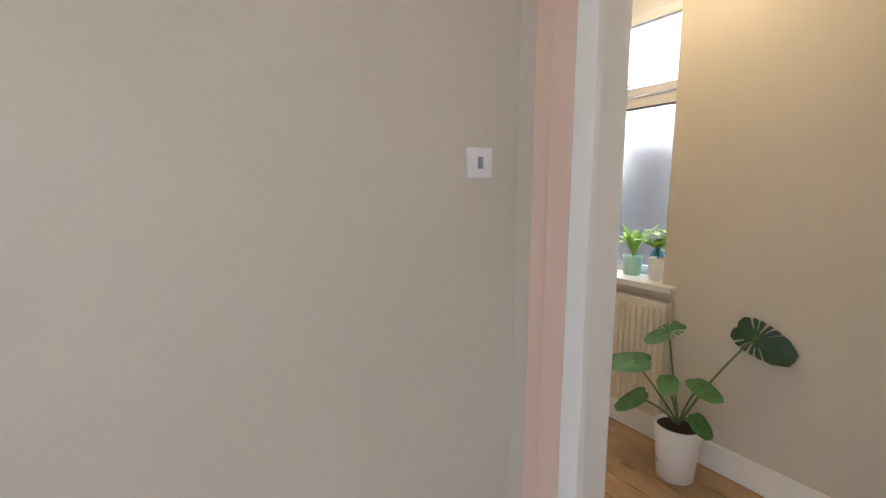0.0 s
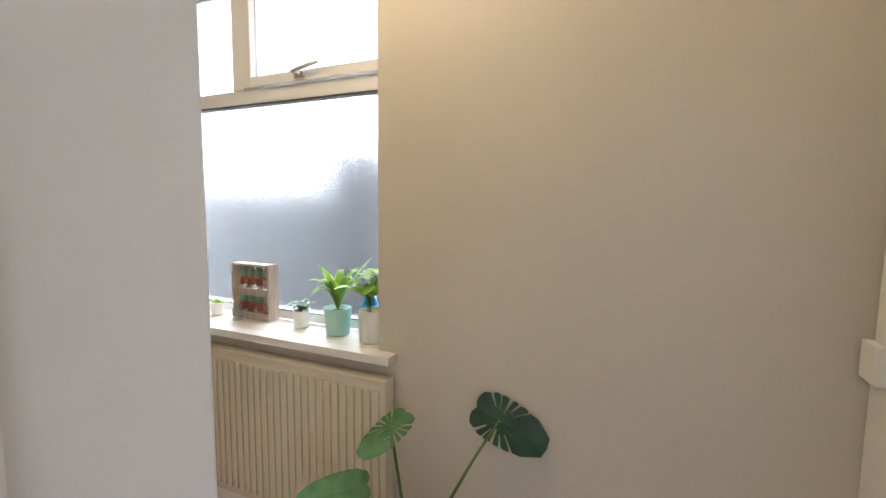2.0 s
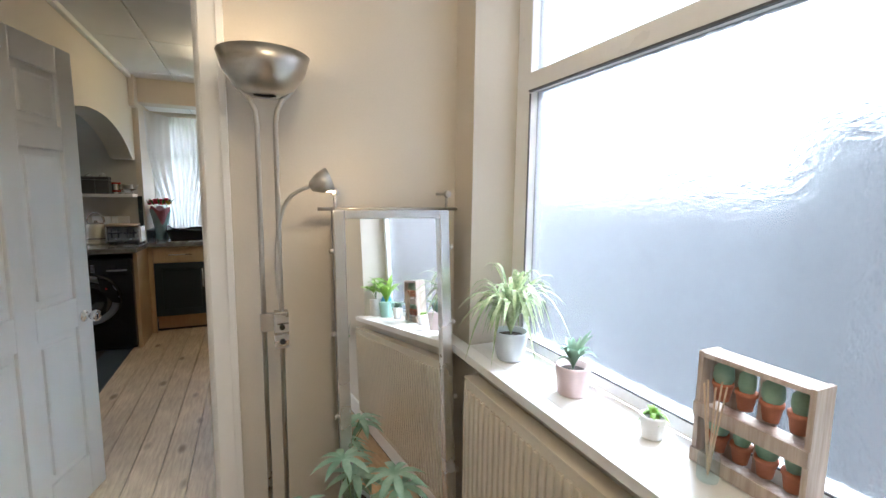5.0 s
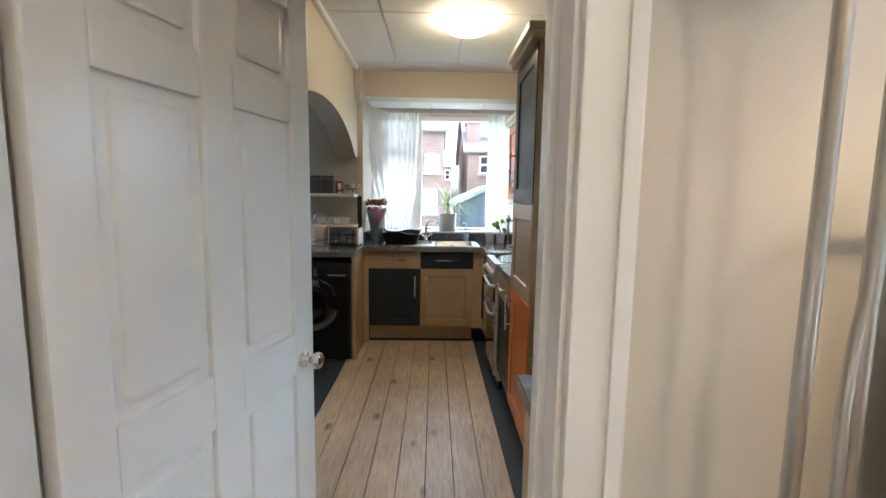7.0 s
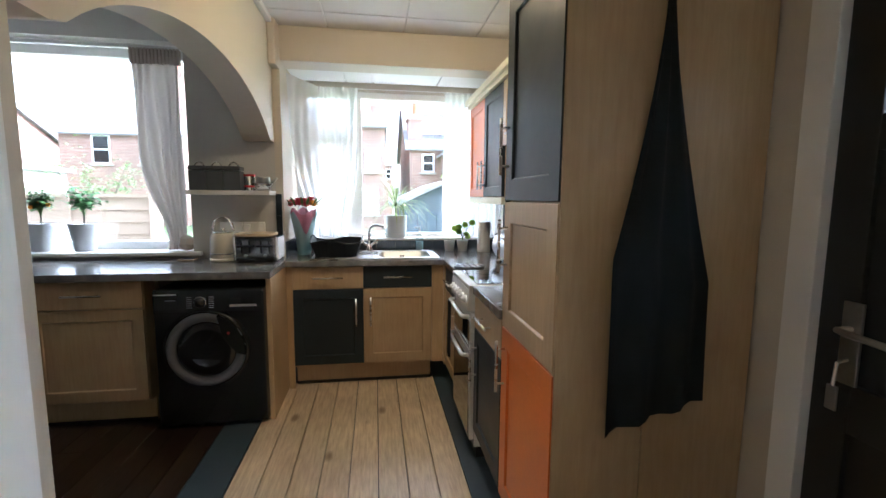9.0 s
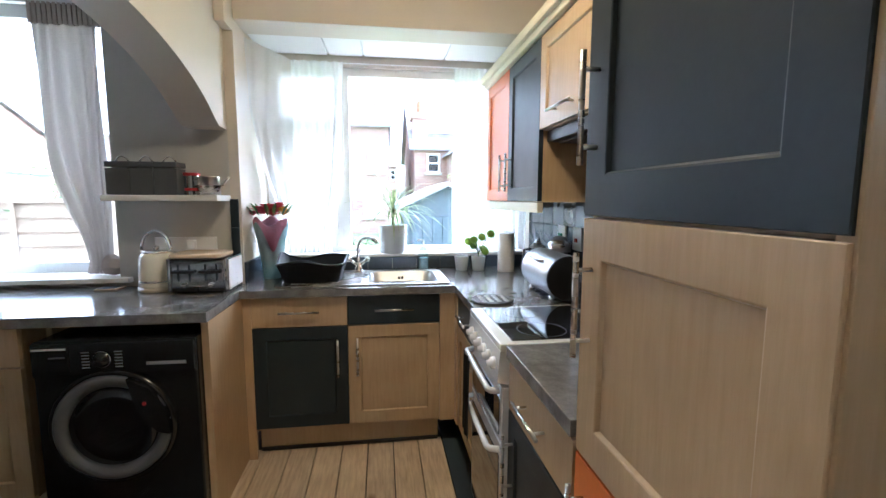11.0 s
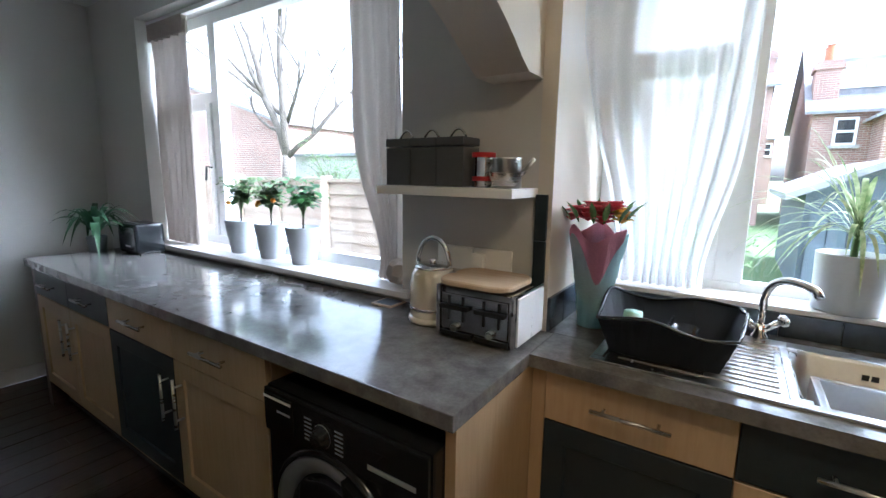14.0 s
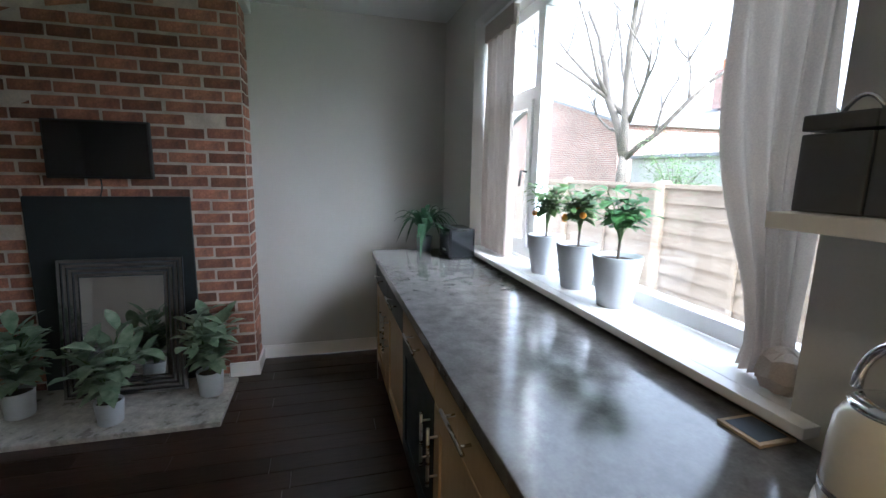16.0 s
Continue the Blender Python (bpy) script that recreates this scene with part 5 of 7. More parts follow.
# ---- boards and bricks ----
def planks(parent, name, material, x0, x1, y0, y1, width, z, seed, lengths=None):
    rng = random.Random(seed)
    n = max(1, round((x1 - x0) / width))
    w = (x1 - x0) / n
    for i in range(n):
        cuts = [y0, y1]
        if lengths:
            cuts = [y0]
            while cuts[-1] < y1:
                cuts.append(min(y1, cuts[-1] + rng.uniform(*lengths)))
        for a, b in zip(cuts, cuts[1:]):
            if b - a > 0.02:
                bm = boxes((x0 + i * w + 0.0024, a + 0.001, z - 0.03, x0 + (i + 1) * w - 0.0024, b - 0.001, z + rng.uniform(-0.0008, 0.0008)), bev=0.0015)
                part(name, bm, material, parent)


def brickwork():
    rng = random.Random(2)
    full = [done("brick", boxes((-0.05, 0, 0, rng.uniform(0.002, 0.009), 0.209, 0.060), bev=rng.uniform(0.003, 0.007)), BRICK) for _ in range(4)]
    half = [done("brick", boxes((-0.05, 0, 0, 0.006, 0.098, 0.060), bev=0.005), BRICK)]
    x, y0, y1 = -2.990, 3.965, 5.672

    def put(me, at, rz=0.0):
        ob = new("brick", me)
        ob.parent = breast
        ob.matrix_basis = Matrix.Translation(-BASE[breast.name]) @ pose(*at, rng.uniform(-1.0, 1.0), rng.uniform(-1.0, 1.0), rz + rng.uniform(-0.8, 0.8))

    for r in range(34):
        z = 0.006 + r * 0.0765
        if z + 0.064 > 2.45:
            break
        y = y1 - 0.215 if r % 2 else y1 - 0.102
        put(rng.choice(full) if r % 2 else half[0], (x + rng.uniform(-0.001, 0.003), y, z))
        while True:
            y -= 0.225
            if y < y0 - 0.01:
                break
            if z + 0.064 < 1.246 and y > 4.46 and y + 0.215 < 5.33:
                continue
            put(rng.choice(full), (x + rng.uniform(-0.004, 0.006), y + rng.uniform(-0.004, 0.004), z + rng.uniform(-0.002, 0.002)))
        # the return beside the alcove
        if r % 2:
            put(half[0], (-2.995 - 0.0, y1, z), 90)
            put(half[0], (-3.107, y1, z), 90)
        else:
            put(rng.choice(full), (-2.995, y1, z), 90)


planks(floor_kitchen, "board", PINE, 0.100, 1.203, 3.571, 7.0, 0.138, 0.0, 1)
planks(floor_lobby, "board", PINE_WARM, 0.86, 1.84, 0.33, 3.44, 0.14, 0.0, 2)
solid("threshold", boxes((0.205, 3.44, -0.03, 0.965, 3.57, 0.003), bev=0.002), PINE, "worn pine threshold board", "threshold")
planks(floor_dining, "board", DARKWOOD, -3.25, -0.105, 3.58, 7.07, 0.125, -0.002, 3, (1.2, 2.4))
brickwork()


# ---- plants ----
def pot(parent, at, r0, r1, h, material, label="", soil=True, name="pot"):
    p = part(name, lathe([(0, 0), (r0 * 0.96, 0), (r0, 0.004), (r1, h - 0.004), (r1 - 0.002, h), (r1 - 0.006, h), (r1 - 0.008, h - 0.02), (0.0, h - 0.022)], at, 28), material, parent, label, smooth=True)
    if soil:
        part("soil", lathe([(r1 - 0.008, h - 0.019), (r1 * 0.5, h - 0.013), (0, h - 0.014)], at, 18), SOIL, parent)
    return p


def arching(parent, at, n, length, width, rise, seed, material, spread=1.0, name="leaf", joined=True, fold=0.25, droop=0.5):
    rng = random.Random(seed)
    bm = bmesh.new()
    o = Vector(at)
    for i in range(n):
        a = 2.4 * i + rng.uniform(-0.4, 0.4)
        ln = length * rng.uniform(0.6, 1.1)
        d = Vector((math.cos(a), math.sin(a), 0)) * spread * rng.uniform(0.5, 1.0)
        mid = o + d * ln * 0.35 + Vector((0, 0, rise * rng.uniform(0.7, 1.2)))
        tip = o + d * ln * 0.9 + Vector((0, 0, rise * rng.uniform(0.2, 1.0) - droop * ln * rng.uniform(0.2, 1.0)))
        leaf(bm, curve(o, mid, tip, 7), width * rng.uniform(0.8, 1.2), fold)
        if not joined:
            part(name, bm, material, parent, smooth=True)
            bm = bmesh.new()
    if joined:
        return tagged(part("leaves", bm, material, parent, smooth=True), kind="stuff")
    bm.free()


def bushy(parent, at, w, h, stems, per, size, material, seed, stem_r=0.003, flat=0.4, aspect=0.45, low=3):
    """Stems that each carry leaves of one size."""
    rng = random.Random(seed)
    st, lv, o = bmesh.new(), bmesh.new(), Vector(at)
    for i in range(stems):
        a = 2.4 * i + rng.uniform(-0.5, 0.5)
        tip = o + Vector((math.cos(a) * w * rng.uniform(0.3, 1), math.sin(a) * w * rng.uniform(0.3, 1), h * rng.uniform(0.55, 1)))
        pts = curve(o, o + Vector((0, 0, h * 0.5)), tip, 6)
        tube(pts, stem_r, 5, st, stem_r * 0.5)
        for j in range(per):
            p = pts[min(6, low + j % (7 - low))]
            b = rng.uniform(0, 6.28)
            d = Vector((math.cos(b), math.sin(b), rng.uniform(-0.25, flat)))
            ln = size * rng.uniform(0.7, 1.15)
            leaf(lv, curve(p, p + d * ln * 0.5 + Vector((0, 0, 0.18 * ln)), p + d * ln + Vector((0, 0, -0.12 * ln)), 5), ln * aspect, 0.15)
    tagged(part("stems", st, STEM, parent, smooth=True), kind="stuff")
    return tagged(part("leaves", lv, material, parent, smooth=True), kind="stuff")


def monstera():
    o = Vector((1.655, 1.385, 0.0))
    m = thing("monstera", o, "monstera with split leaves in a white floor pot", "plant")
    pot(m, o, 0.078, 0.100, 0.255, WHITEPOT, "white glazed pot")

    def blade(c, facing_dir, up, size, cuts):
        """A broad leaf with slits from its rim."""
        bm = bmesh.new()
        n = Vector(facing_dir).normalized()
        u = (Vector(up) - n * Vector(up).dot(n)).normalized()
        s = u.cross(n)
        c = Vector(c)

        def rim(a):
            heart = 1.0 - 0.22 * math.exp(-((abs(a) - math.pi) / 0.28) ** 2)
            r = size * (0.62 + 0.40 * math.exp(-(a / 0.55) ** 2) + 0.10 * math.cos(2 * a)) * heart
            return r
        for side in (-1, 1):
            k = 8
            for i in range(k):
                a0, a1 = math.pi * i / k, math.pi * (i + 0.62 + 0.12 * ((i * 5) % 3) if cuts and 1 <= i <= 5 else i + 1) / k
                inner = 0.36 + 0.08 * ((i * 7) % 3) if cuts and 1 <= i <= 5 else 0.05
                quad = []
                for a, f in ((a0, inner), (a0, 1), ((a0 + a1) / 2, 1.04), (a1, 1), (a1, inner)):
                    r = rim(a) * f
                    quad.append(c + u * r * math.cos(a) + s * side * r * math.sin(a) + n * (-0.10 * r * abs(math.sin(a))))
                bm.faces.new([bm.verts.new(q) for q in quad])
                if inner > 0.05:
                    q = [c, c + u * rim(a0) * inner * math.cos(a0) + s * side * rim(a0) * inner * math.sin(a0), c + u * rim(math.pi * (i + 1) / k) * inner * math.cos(math.pi * (i + 1) / k) + s * side * rim(math.pi * (i + 1) / k) * inner * math.sin(math.pi * (i + 1) / k)]
                    bm.faces.new([bm.verts.new(p) for p in q])
        return bm

    rows = (((1.815, 1.180, 0.692), (-1, -0.15, 0.25), (-0.1, -0.95, -0.35), 0.138, True), ((1.70, 1.49, 0.66), (-0.45, 0.1, 0.9), (-0.75, 0.35, -0.45), 0.112, True),
            ((1.58, 1.58, 0.50), (-0.45, -0.1, 0.85), (-0.5, 0.85, -0.25), 0.125, False), ((1.58, 1.26, 0.50), (-0.15, -0.1, 1), (-0.5, -0.85, 0.05), 0.10, False),
            ((1.57, 1.40, 0.47), (-0.3, 0, 0.95), (-0.7, -0.4, 0.2), 0.085, False), ((1.52, 1.52, 0.36), (-0.6, 0.2, 0.7), (-0.4, 0.5, -0.7), 0.095, False), ((1.60, 1.27, 0.33), (-0.5, -0.3, 0.8), (-0.4, -0.8, -0.3), 0.07, False))
    for c, nrm, up, size, cuts in rows:
        part("leaf", blade(c, nrm, up, size, cuts), LEAF_DARK if size > 0.13 else LEAF_DEEP, m)
        part("stem", tube(curve(o + Vector((0, 0, 0.25)), (o + Vector((0, 0, 0.24)) + Vector(c)) / 2 + Vector((-0.02, 0, 0.06)), c, 8), 0.006, 7, None, 0.004), STEM, m, smooth=True)


monstera()


def sill_pot(name, at, r0, r1, h, material, label):
    t = thing(name, at, label, "plant")
    pot(t, at, r0, r1, h, material)
    return t, (at[0], at[1], at[2] + h - 0.015)


ZS = 0.834
t, o = sill_pot("spider_plant", (1.925, 3.12, ZS), 0.045, 0.06, 0.10, GREYPOT, "variegated spider plant arching over the sill")
arching(t, o, 80, 0.32, 0.015, 0.28, 3, LEAF_PALE, 0.9, droop=0.65)
t, o = sill_pot("aloe", (1.945, 2.82, ZS), 0.042, 0.050, 0.085, PINKPOT, "small aloe in a pale pink pot")
arching(t, o, 22, 0.10, 0.019, 0.07, 5, SUCC, 0.9, fold=0.6, droop=-0.55)
t, o = sill_pot("small_succulent", (1.965, 2.56, ZS), 0.024, 0.030, 0.055, WHITEPOT, "tiny bright succulent in a white pot")
arching(t, o, 26, 0.045, 0.012, 0.035, 6, LEAF_LIME, 1.0)
t, o = sill_pot("jade_plant", (1.970, 2.075, ZS), 0.028, 0.036, 0.070, WHITEPOT, "small round-leaved succulent in a white pot")
bushy(t, o, 0.05, 0.055, 14, 6, 0.025, SUCC, 7, 0.0015, aspect=0.7)
t, o = sill_pot("birds_nest_fern", (1.955, 1.88, ZS), 0.045, 0.054, 0.105, SAGE, "lime fern in a mint green pot")
arching(t, o, 18, 0.22, 0.036, 0.16, 8, LEAF_LIME, 0.85, joined=False, droop=-0.35)
t, o = sill_pot("trailing_plant", (1.925, 1.71, ZS), 0.040, 0.045, 0.12, WHITEPOT, "lime leaved trailing plant in a white pot")
bushy(t, o, 0.10, 0.16, 7, 4, 0.075, LEAF_LIME, 9, 0.002, aspect=0.75)
wc = thing("blue_bottle", (1.985, 1.755, ZS), "small blue plastic watering bottle", "bottle")
part("body", lathe([(0, 0), (0.038, 0), (0.040, 0.01), (0.040, 0.11), (0.022, 0.145), (0.014, 0.16), (0.014, 0.175), (0, 0.176)], (1.99, 1.755, ZS), 24), BLUEWATER, wc, smooth=True)

# crate of little cacti
cr = thing("cactus_crate", (1.995, 2.356, ZS), "whitewashed wooden crate holding tiny cacti", "planter")
x0, x1, y0, y1, z1 = 1.968, 2.026, 2.250, 2.462, 1.078
part("side", boxes((x0, y0, ZS, x1, y0 + 0.010, z1), bev=0.001), CRATE, cr)
part("side", boxes((x0, y1 - 0.010, ZS, x1, y1, z1), bev=0.001), CRATE, cr)
for z in (ZS + 0.004, ZS + 0.115, z1 - 0.012):
    part("shelf", boxes((x0, y0 + 0.010, z, x1, y1 - 0.010, z + 0.010), bev=0.001), CRATE, cr)
for z in (ZS + 0.002, ZS + 0.105):
    part("front_rail", boxes((x0 - 0.006, y0, z, x0 - 0.001, y1, z + 0.030), bev=0.001), CRATE, cr)
for i in range(3):
    part("back_slat", boxes((x1 - 0.004, y0 + 0.02 + i * 0.065, ZS + 0.01, x1, y0 + 0.055 + i * 0.065, z1 - 0.012)), CRATE, cr)
for z in (ZS + 0.015, ZS + 0.126):
    for i in range(4):
        y = y0 + 0.034 + i * 0.047
        cp = part("cactus_pot", lathe([(0, 0), (0.013, 0), (0.018, 0.030), (0.020, 0.030), (0.020, 0.038), (0.016, 0.038), (0.0, 0.034)], (1.997, y, z + 0.02), 14), TERRA, cr, smooth=True)
        k = 0.016 + 0.004 * (i % 2)
        part("cactus", lathe([(k * 0.7, 0.0), (k, 0.015), (k * 0.9, 0.035), (k * 0.4, 0.046), (0, 0.048)], (1.997, y, z + 0.054), 10), SUCC, cp, smooth=True)
df = thing("reed_diffuser", (1.935, 2.40, ZS), "glass reed diffuser with pale reeds", "diffuser")
part("bottle", lathe([(0, 0), (0.018, 0), (0.020, 0.004), (0.020, 0.05), (0.010, 0.062), (0.010, 0.075), (0, 0.075)], (1.935, 2.40, ZS), 18), CLEAR, df, smooth=True)
for i in range(5):
    a = i * 1.26
    part("reed", tube([(1.935, 2.40, ZS + 0.01), (1.935 + 0.02 * math.cos(a), 2.40 + 0.02 * math.sin(a), ZS + 0.20)], 0.0018, 5), BEIGEWOOD, df)

# big-leaved plant on the floor below the mirror
sf = thing("umbrella_plant", (1.38, 3.06, 0), "umbrella plant in a grey pot on the floor", "plant")
pot(sf, (1.38, 3.06, 0), 0.10, 0.13, 0.25, GREYPOT)
rng = random.Random(11)
stm, lvs = bmesh.new(), bmesh.new()
for i in range(15):
    a = 2.4 * i
    tip = Vector((1.38 + 0.19 * math.cos(a) * rng.uniform(0.2, 1), 3.06 + 0.17 * math.sin(a) * rng.uniform(0.2, 1), rng.uniform(0.30, 0.57)))
    tube(curve((1.38, 3.06, 0.22), (1.38, 3.06, 0.38), tip, 6), 0.004, 5, stm, 0.002)
    for j in range(8):
        b = j * 0.785 + rng.uniform(-0.1, 0.1)
        d = Vector((math.cos(b), math.sin(b), -0.05))
        leaf(lvs, curve(tip, tip + d * 0.05 + Vector((0, 0, 0.02)), tip + d * rng.uniform(0.09, 0.12) + Vector((0, 0, -0.02)), 5), 0.027)
part("stems", stm, STEM, sf, smooth=True)
tagged(part("leaves", lvs, SUCC, sf, smooth=True), kind="stuff")


# ---- lobby: floor lamp and mirror ----
def floor_lamp():
    t = thing("floor_lamp", (1.165, 3.28, 0), "brushed nickel uplighter with a reading arm", "floor lamp")
    y = 3.275
    part("base", lathe([(0, 0), (0.125, 0), (0.125, 0.012), (0.11, 0.022), (0, 0.024)], (1.165, y, 0), 36), NICKEL, t, smooth=True)
    for x, xt, s in ((1.140, 1.085, -1), (1.190, 1.245, 1)):
        part("pole", tube([(x, y, 0.02), (x, y, 1.53), (x, y, 1.59), (x + 0.004 * s, y, 1.63), (x + 0.020 * s, y, 1.665), (xt - 0.008 * s, y, 1.692), (xt, y, 1.702)], 0.0075, 10), NICKEL, t, smooth=True)
    part("shade", lathe([(0.03, 1.675), (0.05, 1.674), (0.082, 1.695), (0.112, 1.738), (0.126, 1.785), (0.123, 1.785), (0.109, 1.740), (0.080, 1.699), (0.04, 1.682), (0.0, 1.680)], (1.165, y, 0), 44), NICKEL, t, "flared nickel bowl", smooth=True)
    part("bulb", lathe([(0, 1.685), (0.012, 1.687), (0.014, 1.715), (0.0, 1.73)], (1.165, y, 0), 12), GLOWBULB, t, smooth=True)
    part("switch_box", boxes((1.168, y - 0.022, 0.920, 1.210, y + 0.018, 1.035), bev=0.006), STEEL, t)
    part("clamp", boxes((1.128, y - 0.010, 0.975, 1.168, y + 0.010, 1.03), bev=0.003), NICKEL, t)
    for z in (0.945, 0.99):
        part("dial", lathe([(0.008, 0), (0.008, 0.010), (0, 0.011)], (1.19, y - 0.022, z), 12, turn=Matrix.Rotation(radians(90), 4, "X")), BLACK_MATT, t)
    part("reading_arm", tube(curve((1.190, y, 1.03), (1.165, y, 1.22), (1.203, y, 1.345), 5) + curve((1.207, y, 1.355), (1.225, y - 0.01, 1.400), (1.282, y - 0.02, 1.415), 5), 0.0055, 8), NICKEL, t, smooth=True)
    ax = Matrix.Rotation(radians(68), 4, "Y")
    part("reading_head", lathe([(0.0, 0.0), (0.014, 0.004), (0.030, 0.030), (0.038, 0.065), (0.036, 0.065), (0.026, 0.032), (0.0, 0.02)], (1.280, y - 0.02, 1.414), 24, turn=ax), NICKEL, t, "small nickel reading head", smooth=True)
    part("reading_bulb_glass", lathe([(0, 0.036), (0.012, 0.040), (0.013, 0.056), (0, 0.060)], (1.280, y - 0.02, 1.414), 12, turn=ax), GLOWBULB, t, smooth=True)


floor_lamp()


def wall_mirror():
    t = thing("tall_mirror", (1.58, 3.33, 0.02), "tall mirror in a riveted steel frame on a rail", "mirror")
    x0, x1, z1 = 1.385, 1.765, 1.325

    def lean(bm):
        bmesh.ops.transform(bm, matrix=Matrix.Translation((0, 3.24, 0.02)) @ Matrix.Rotation(radians(-5.5), 4, "X"), verts=bm.verts[:])
        return bm

    part("backing", lean(boxes((x0 - 0.02, 0.006, 0, x1 + 0.02, 0.022, z1))), GREYTIN, t)
    part("frame_side", lean(boxes((x0 - 0.02, -0.02, 0, x0 + 0.018, 0.006, z1), bev=0.003)), ALU, t)
    part("frame_side", lean(boxes((x1 - 0.018, -0.02, 0, x1 + 0.02, 0.006, z1), bev=0.003)), ALU, t)
    part("frame_top", lean(boxes((x0 + 0.018, -0.02, z1 - 0.028, x1 - 0.018, 0.006, z1), bev=0.003)), ALU, t)
    part("frame_foot", lean(boxes((x0 + 0.018, -0.02, 0, x1 - 0.018, 0.006, 0.04), bev=0.003)), ALU, t)
    part("glass", lean(boxes((x0 + 0.018, 0.0, 0.04, x1 - 0.018, 0.004, z1 - 0.028))), MIRROR, t, "mirror glass")
    for x in (x0 - 0.028, x1 + 0.028):
        for k in range(4):
            part("rivet", lean(lathe([(0, 0), (0.010, 0), (0.008, 0.008), (0, 0.010)], (x, -0.012, 0.35 + k * 0.28), 10, turn=Matrix.Rotation(radians(90), 4, "X"))), NICKEL, t)
    part("rail", tube([(1.318, 3.362, 1.345), (1.825, 3.362, 1.345)], 0.006, 8), NICKEL, t, smooth=True)
    for x in (1.375, 1.782):
        part("hook", tube([(x, 3.45, 1.40), (x, 3.362, 1.40), (x, 3.362, 1.345)], 0.006, 8), NICKEL, t, smooth=True)
        part("hook_cap", lathe([(0, 0), (0.014, 0), (0.012, 0.012), (0, 0.014)], (x, 3.356, 1.40), 12, turn=Matrix.Rotation(radians(90), 4, "X")), NICKEL, t)


wall_mirror()

lc = thing("pendant_light", (1.32, 1.62, 2.65), "lit glass ceiling light of the lobby", "ceiling light")
part("base", lathe([(0.0, 2.65), (0.07, 2.65), (0.07, 2.63), (0, 2.63)], (1.32, 1.62, 0), 24), NICKEL, lc)
part("stem", tube([(1.32, 1.62, 2.63), (1.32, 1.62, 2.50)], 0.006, 8), NICKEL, lc)
ls = part("shade", lathe([(0.02, 2.505), (0.10, 2.49), (0.12, 2.45), (0.10, 2.41), (0.05, 2.385), (0.0, 2.38)], (1.32, 1.62, 0), 32), GLOWSHADE, lc, "lit cream glass shade", smooth=True)
ls.visible_shadow = False

# ---- kitchen: ceiling light ----
cl = thing("ceiling_light", (1.02, 5.90, 2.49), "lit glass bowl ceiling light", "ceiling light")
part("base", lathe([(0.0, 2.49), (0.09, 2.49), (0.09, 2.475), (0, 2.475)], (1.02, 5.90, 0), 28), NICKEL, cl)
sh = part("shade", lathe([(0.165, 2.462), (0.16, 2.45), (0.13, 2.425), (0.08, 2.408), (0.0, 2.402)], (1.02, 5.90, 0), 40), GLOWSHADE, cl, "lit cream glass bowl", smooth=True)
sh.visible_shadow = False
for a in (0.5, 2.6, 4.7):
    part("clip", boxes((1.02 + 0.155 * math.cos(a) - 0.006, 5.90 + 0.155 * math.sin(a) - 0.006, 2.45, 1.02 + 0.155 * math.cos(a) + 0.006, 5.90 + 0.155 * math.sin(a) + 0.006, 2.478)), NICKEL, cl)

# ---- kitchen: things hanging ----
ap = thing("apron", (1.55, 4.93, 0.7), "navy cotton apron hanging on the larder side", "apron")
apb = bmesh.new()
rows = []
for j in range(25):
    k = j / 24
    z = 1.86 - k * (1.86 - (0.70 + 0.0))
    w0 = 0.008 + 0.115 * min(1, k * 1.7) ** 1.4
    w1 = 0.012 + 0.155 * min(1, k * 1.5) ** 1.2
    row = []
    for i in range(13):
        s = i / 12
        x = 1.540 - w0 * 1.1 + (w0 * 1.1 + w1) * s
        zz = z + (0.085 * s - 0.02) * k ** 3
        row.append(apb.verts.new((x, 4.918 - 0.014 * (0.4 + k) * (1 + math.sin(s * 17 + 2 * k)) * (1 - 0.2 * k), zz)))
    rows.append(row)
for a, b in zip(rows, rows[1:]):
    for i in range(12):
        apb.faces.new((a[i], a[i + 1], b[i + 1], b[i]))
part("cloth", apb, NAVYCLOTH, ap, smooth=True)
part("loop", tube([(1.540, 4.925, 1.855), (1.545, 4.922, 1.895), (1.552, 4.925, 1.855)], 0.004, 6), NAVYCLOTH, ap)
part("hook", boxes((1.538, 4.915, 1.885, 1.552, 4.935, 1.90), bev=0.002), NICKEL, ap)
tt = thing("tea_towel", (1.21, 6.27, 0.5), "dark grey tea towel over the oven handle", "towel")
ttb = bmesh.new()
rows = []
for j in range(13):
    k = j / 12
    row = []
    for i in range(9):
        s = i / 8
        row.append(ttb.verts.new((1.200 - 0.006 * math.sin(s * 12 + k), 6.19 + 0.14 * s + 0.02 * k * (0.5 - s), 0.752 - 0.33 * k)))
    rows.append(row)
for a, b in zip(rows, rows[1:]):
    for i in range(8):
        ttb.faces.new((a[i], a[i + 1], b[i + 1], b[i]))
bmesh.ops.solidify(ttb, geom=ttb.faces[:], thickness=0.006)
part("cloth", ttb, NAVYCLOTH, tt, smooth=True)
kr = thing("key_rack", (1.55, 5.60, 1.5), "small brass key rack on a cabinet door", "key rack")
part("bar", boxes((1.560, 5.53, 1.545, 1.566, 5.66, 1.565), bev=0.002), NICKEL, kr)
for i in range(3):
    part("key", tube([(1.557, 5.55 + i * 0.045, 1.55), (1.552, 5.55 + i * 0.045, 1.50), (1.553, 5.555 + i * 0.045, 1.46)], 0.004, 6), NICKEL, kr)

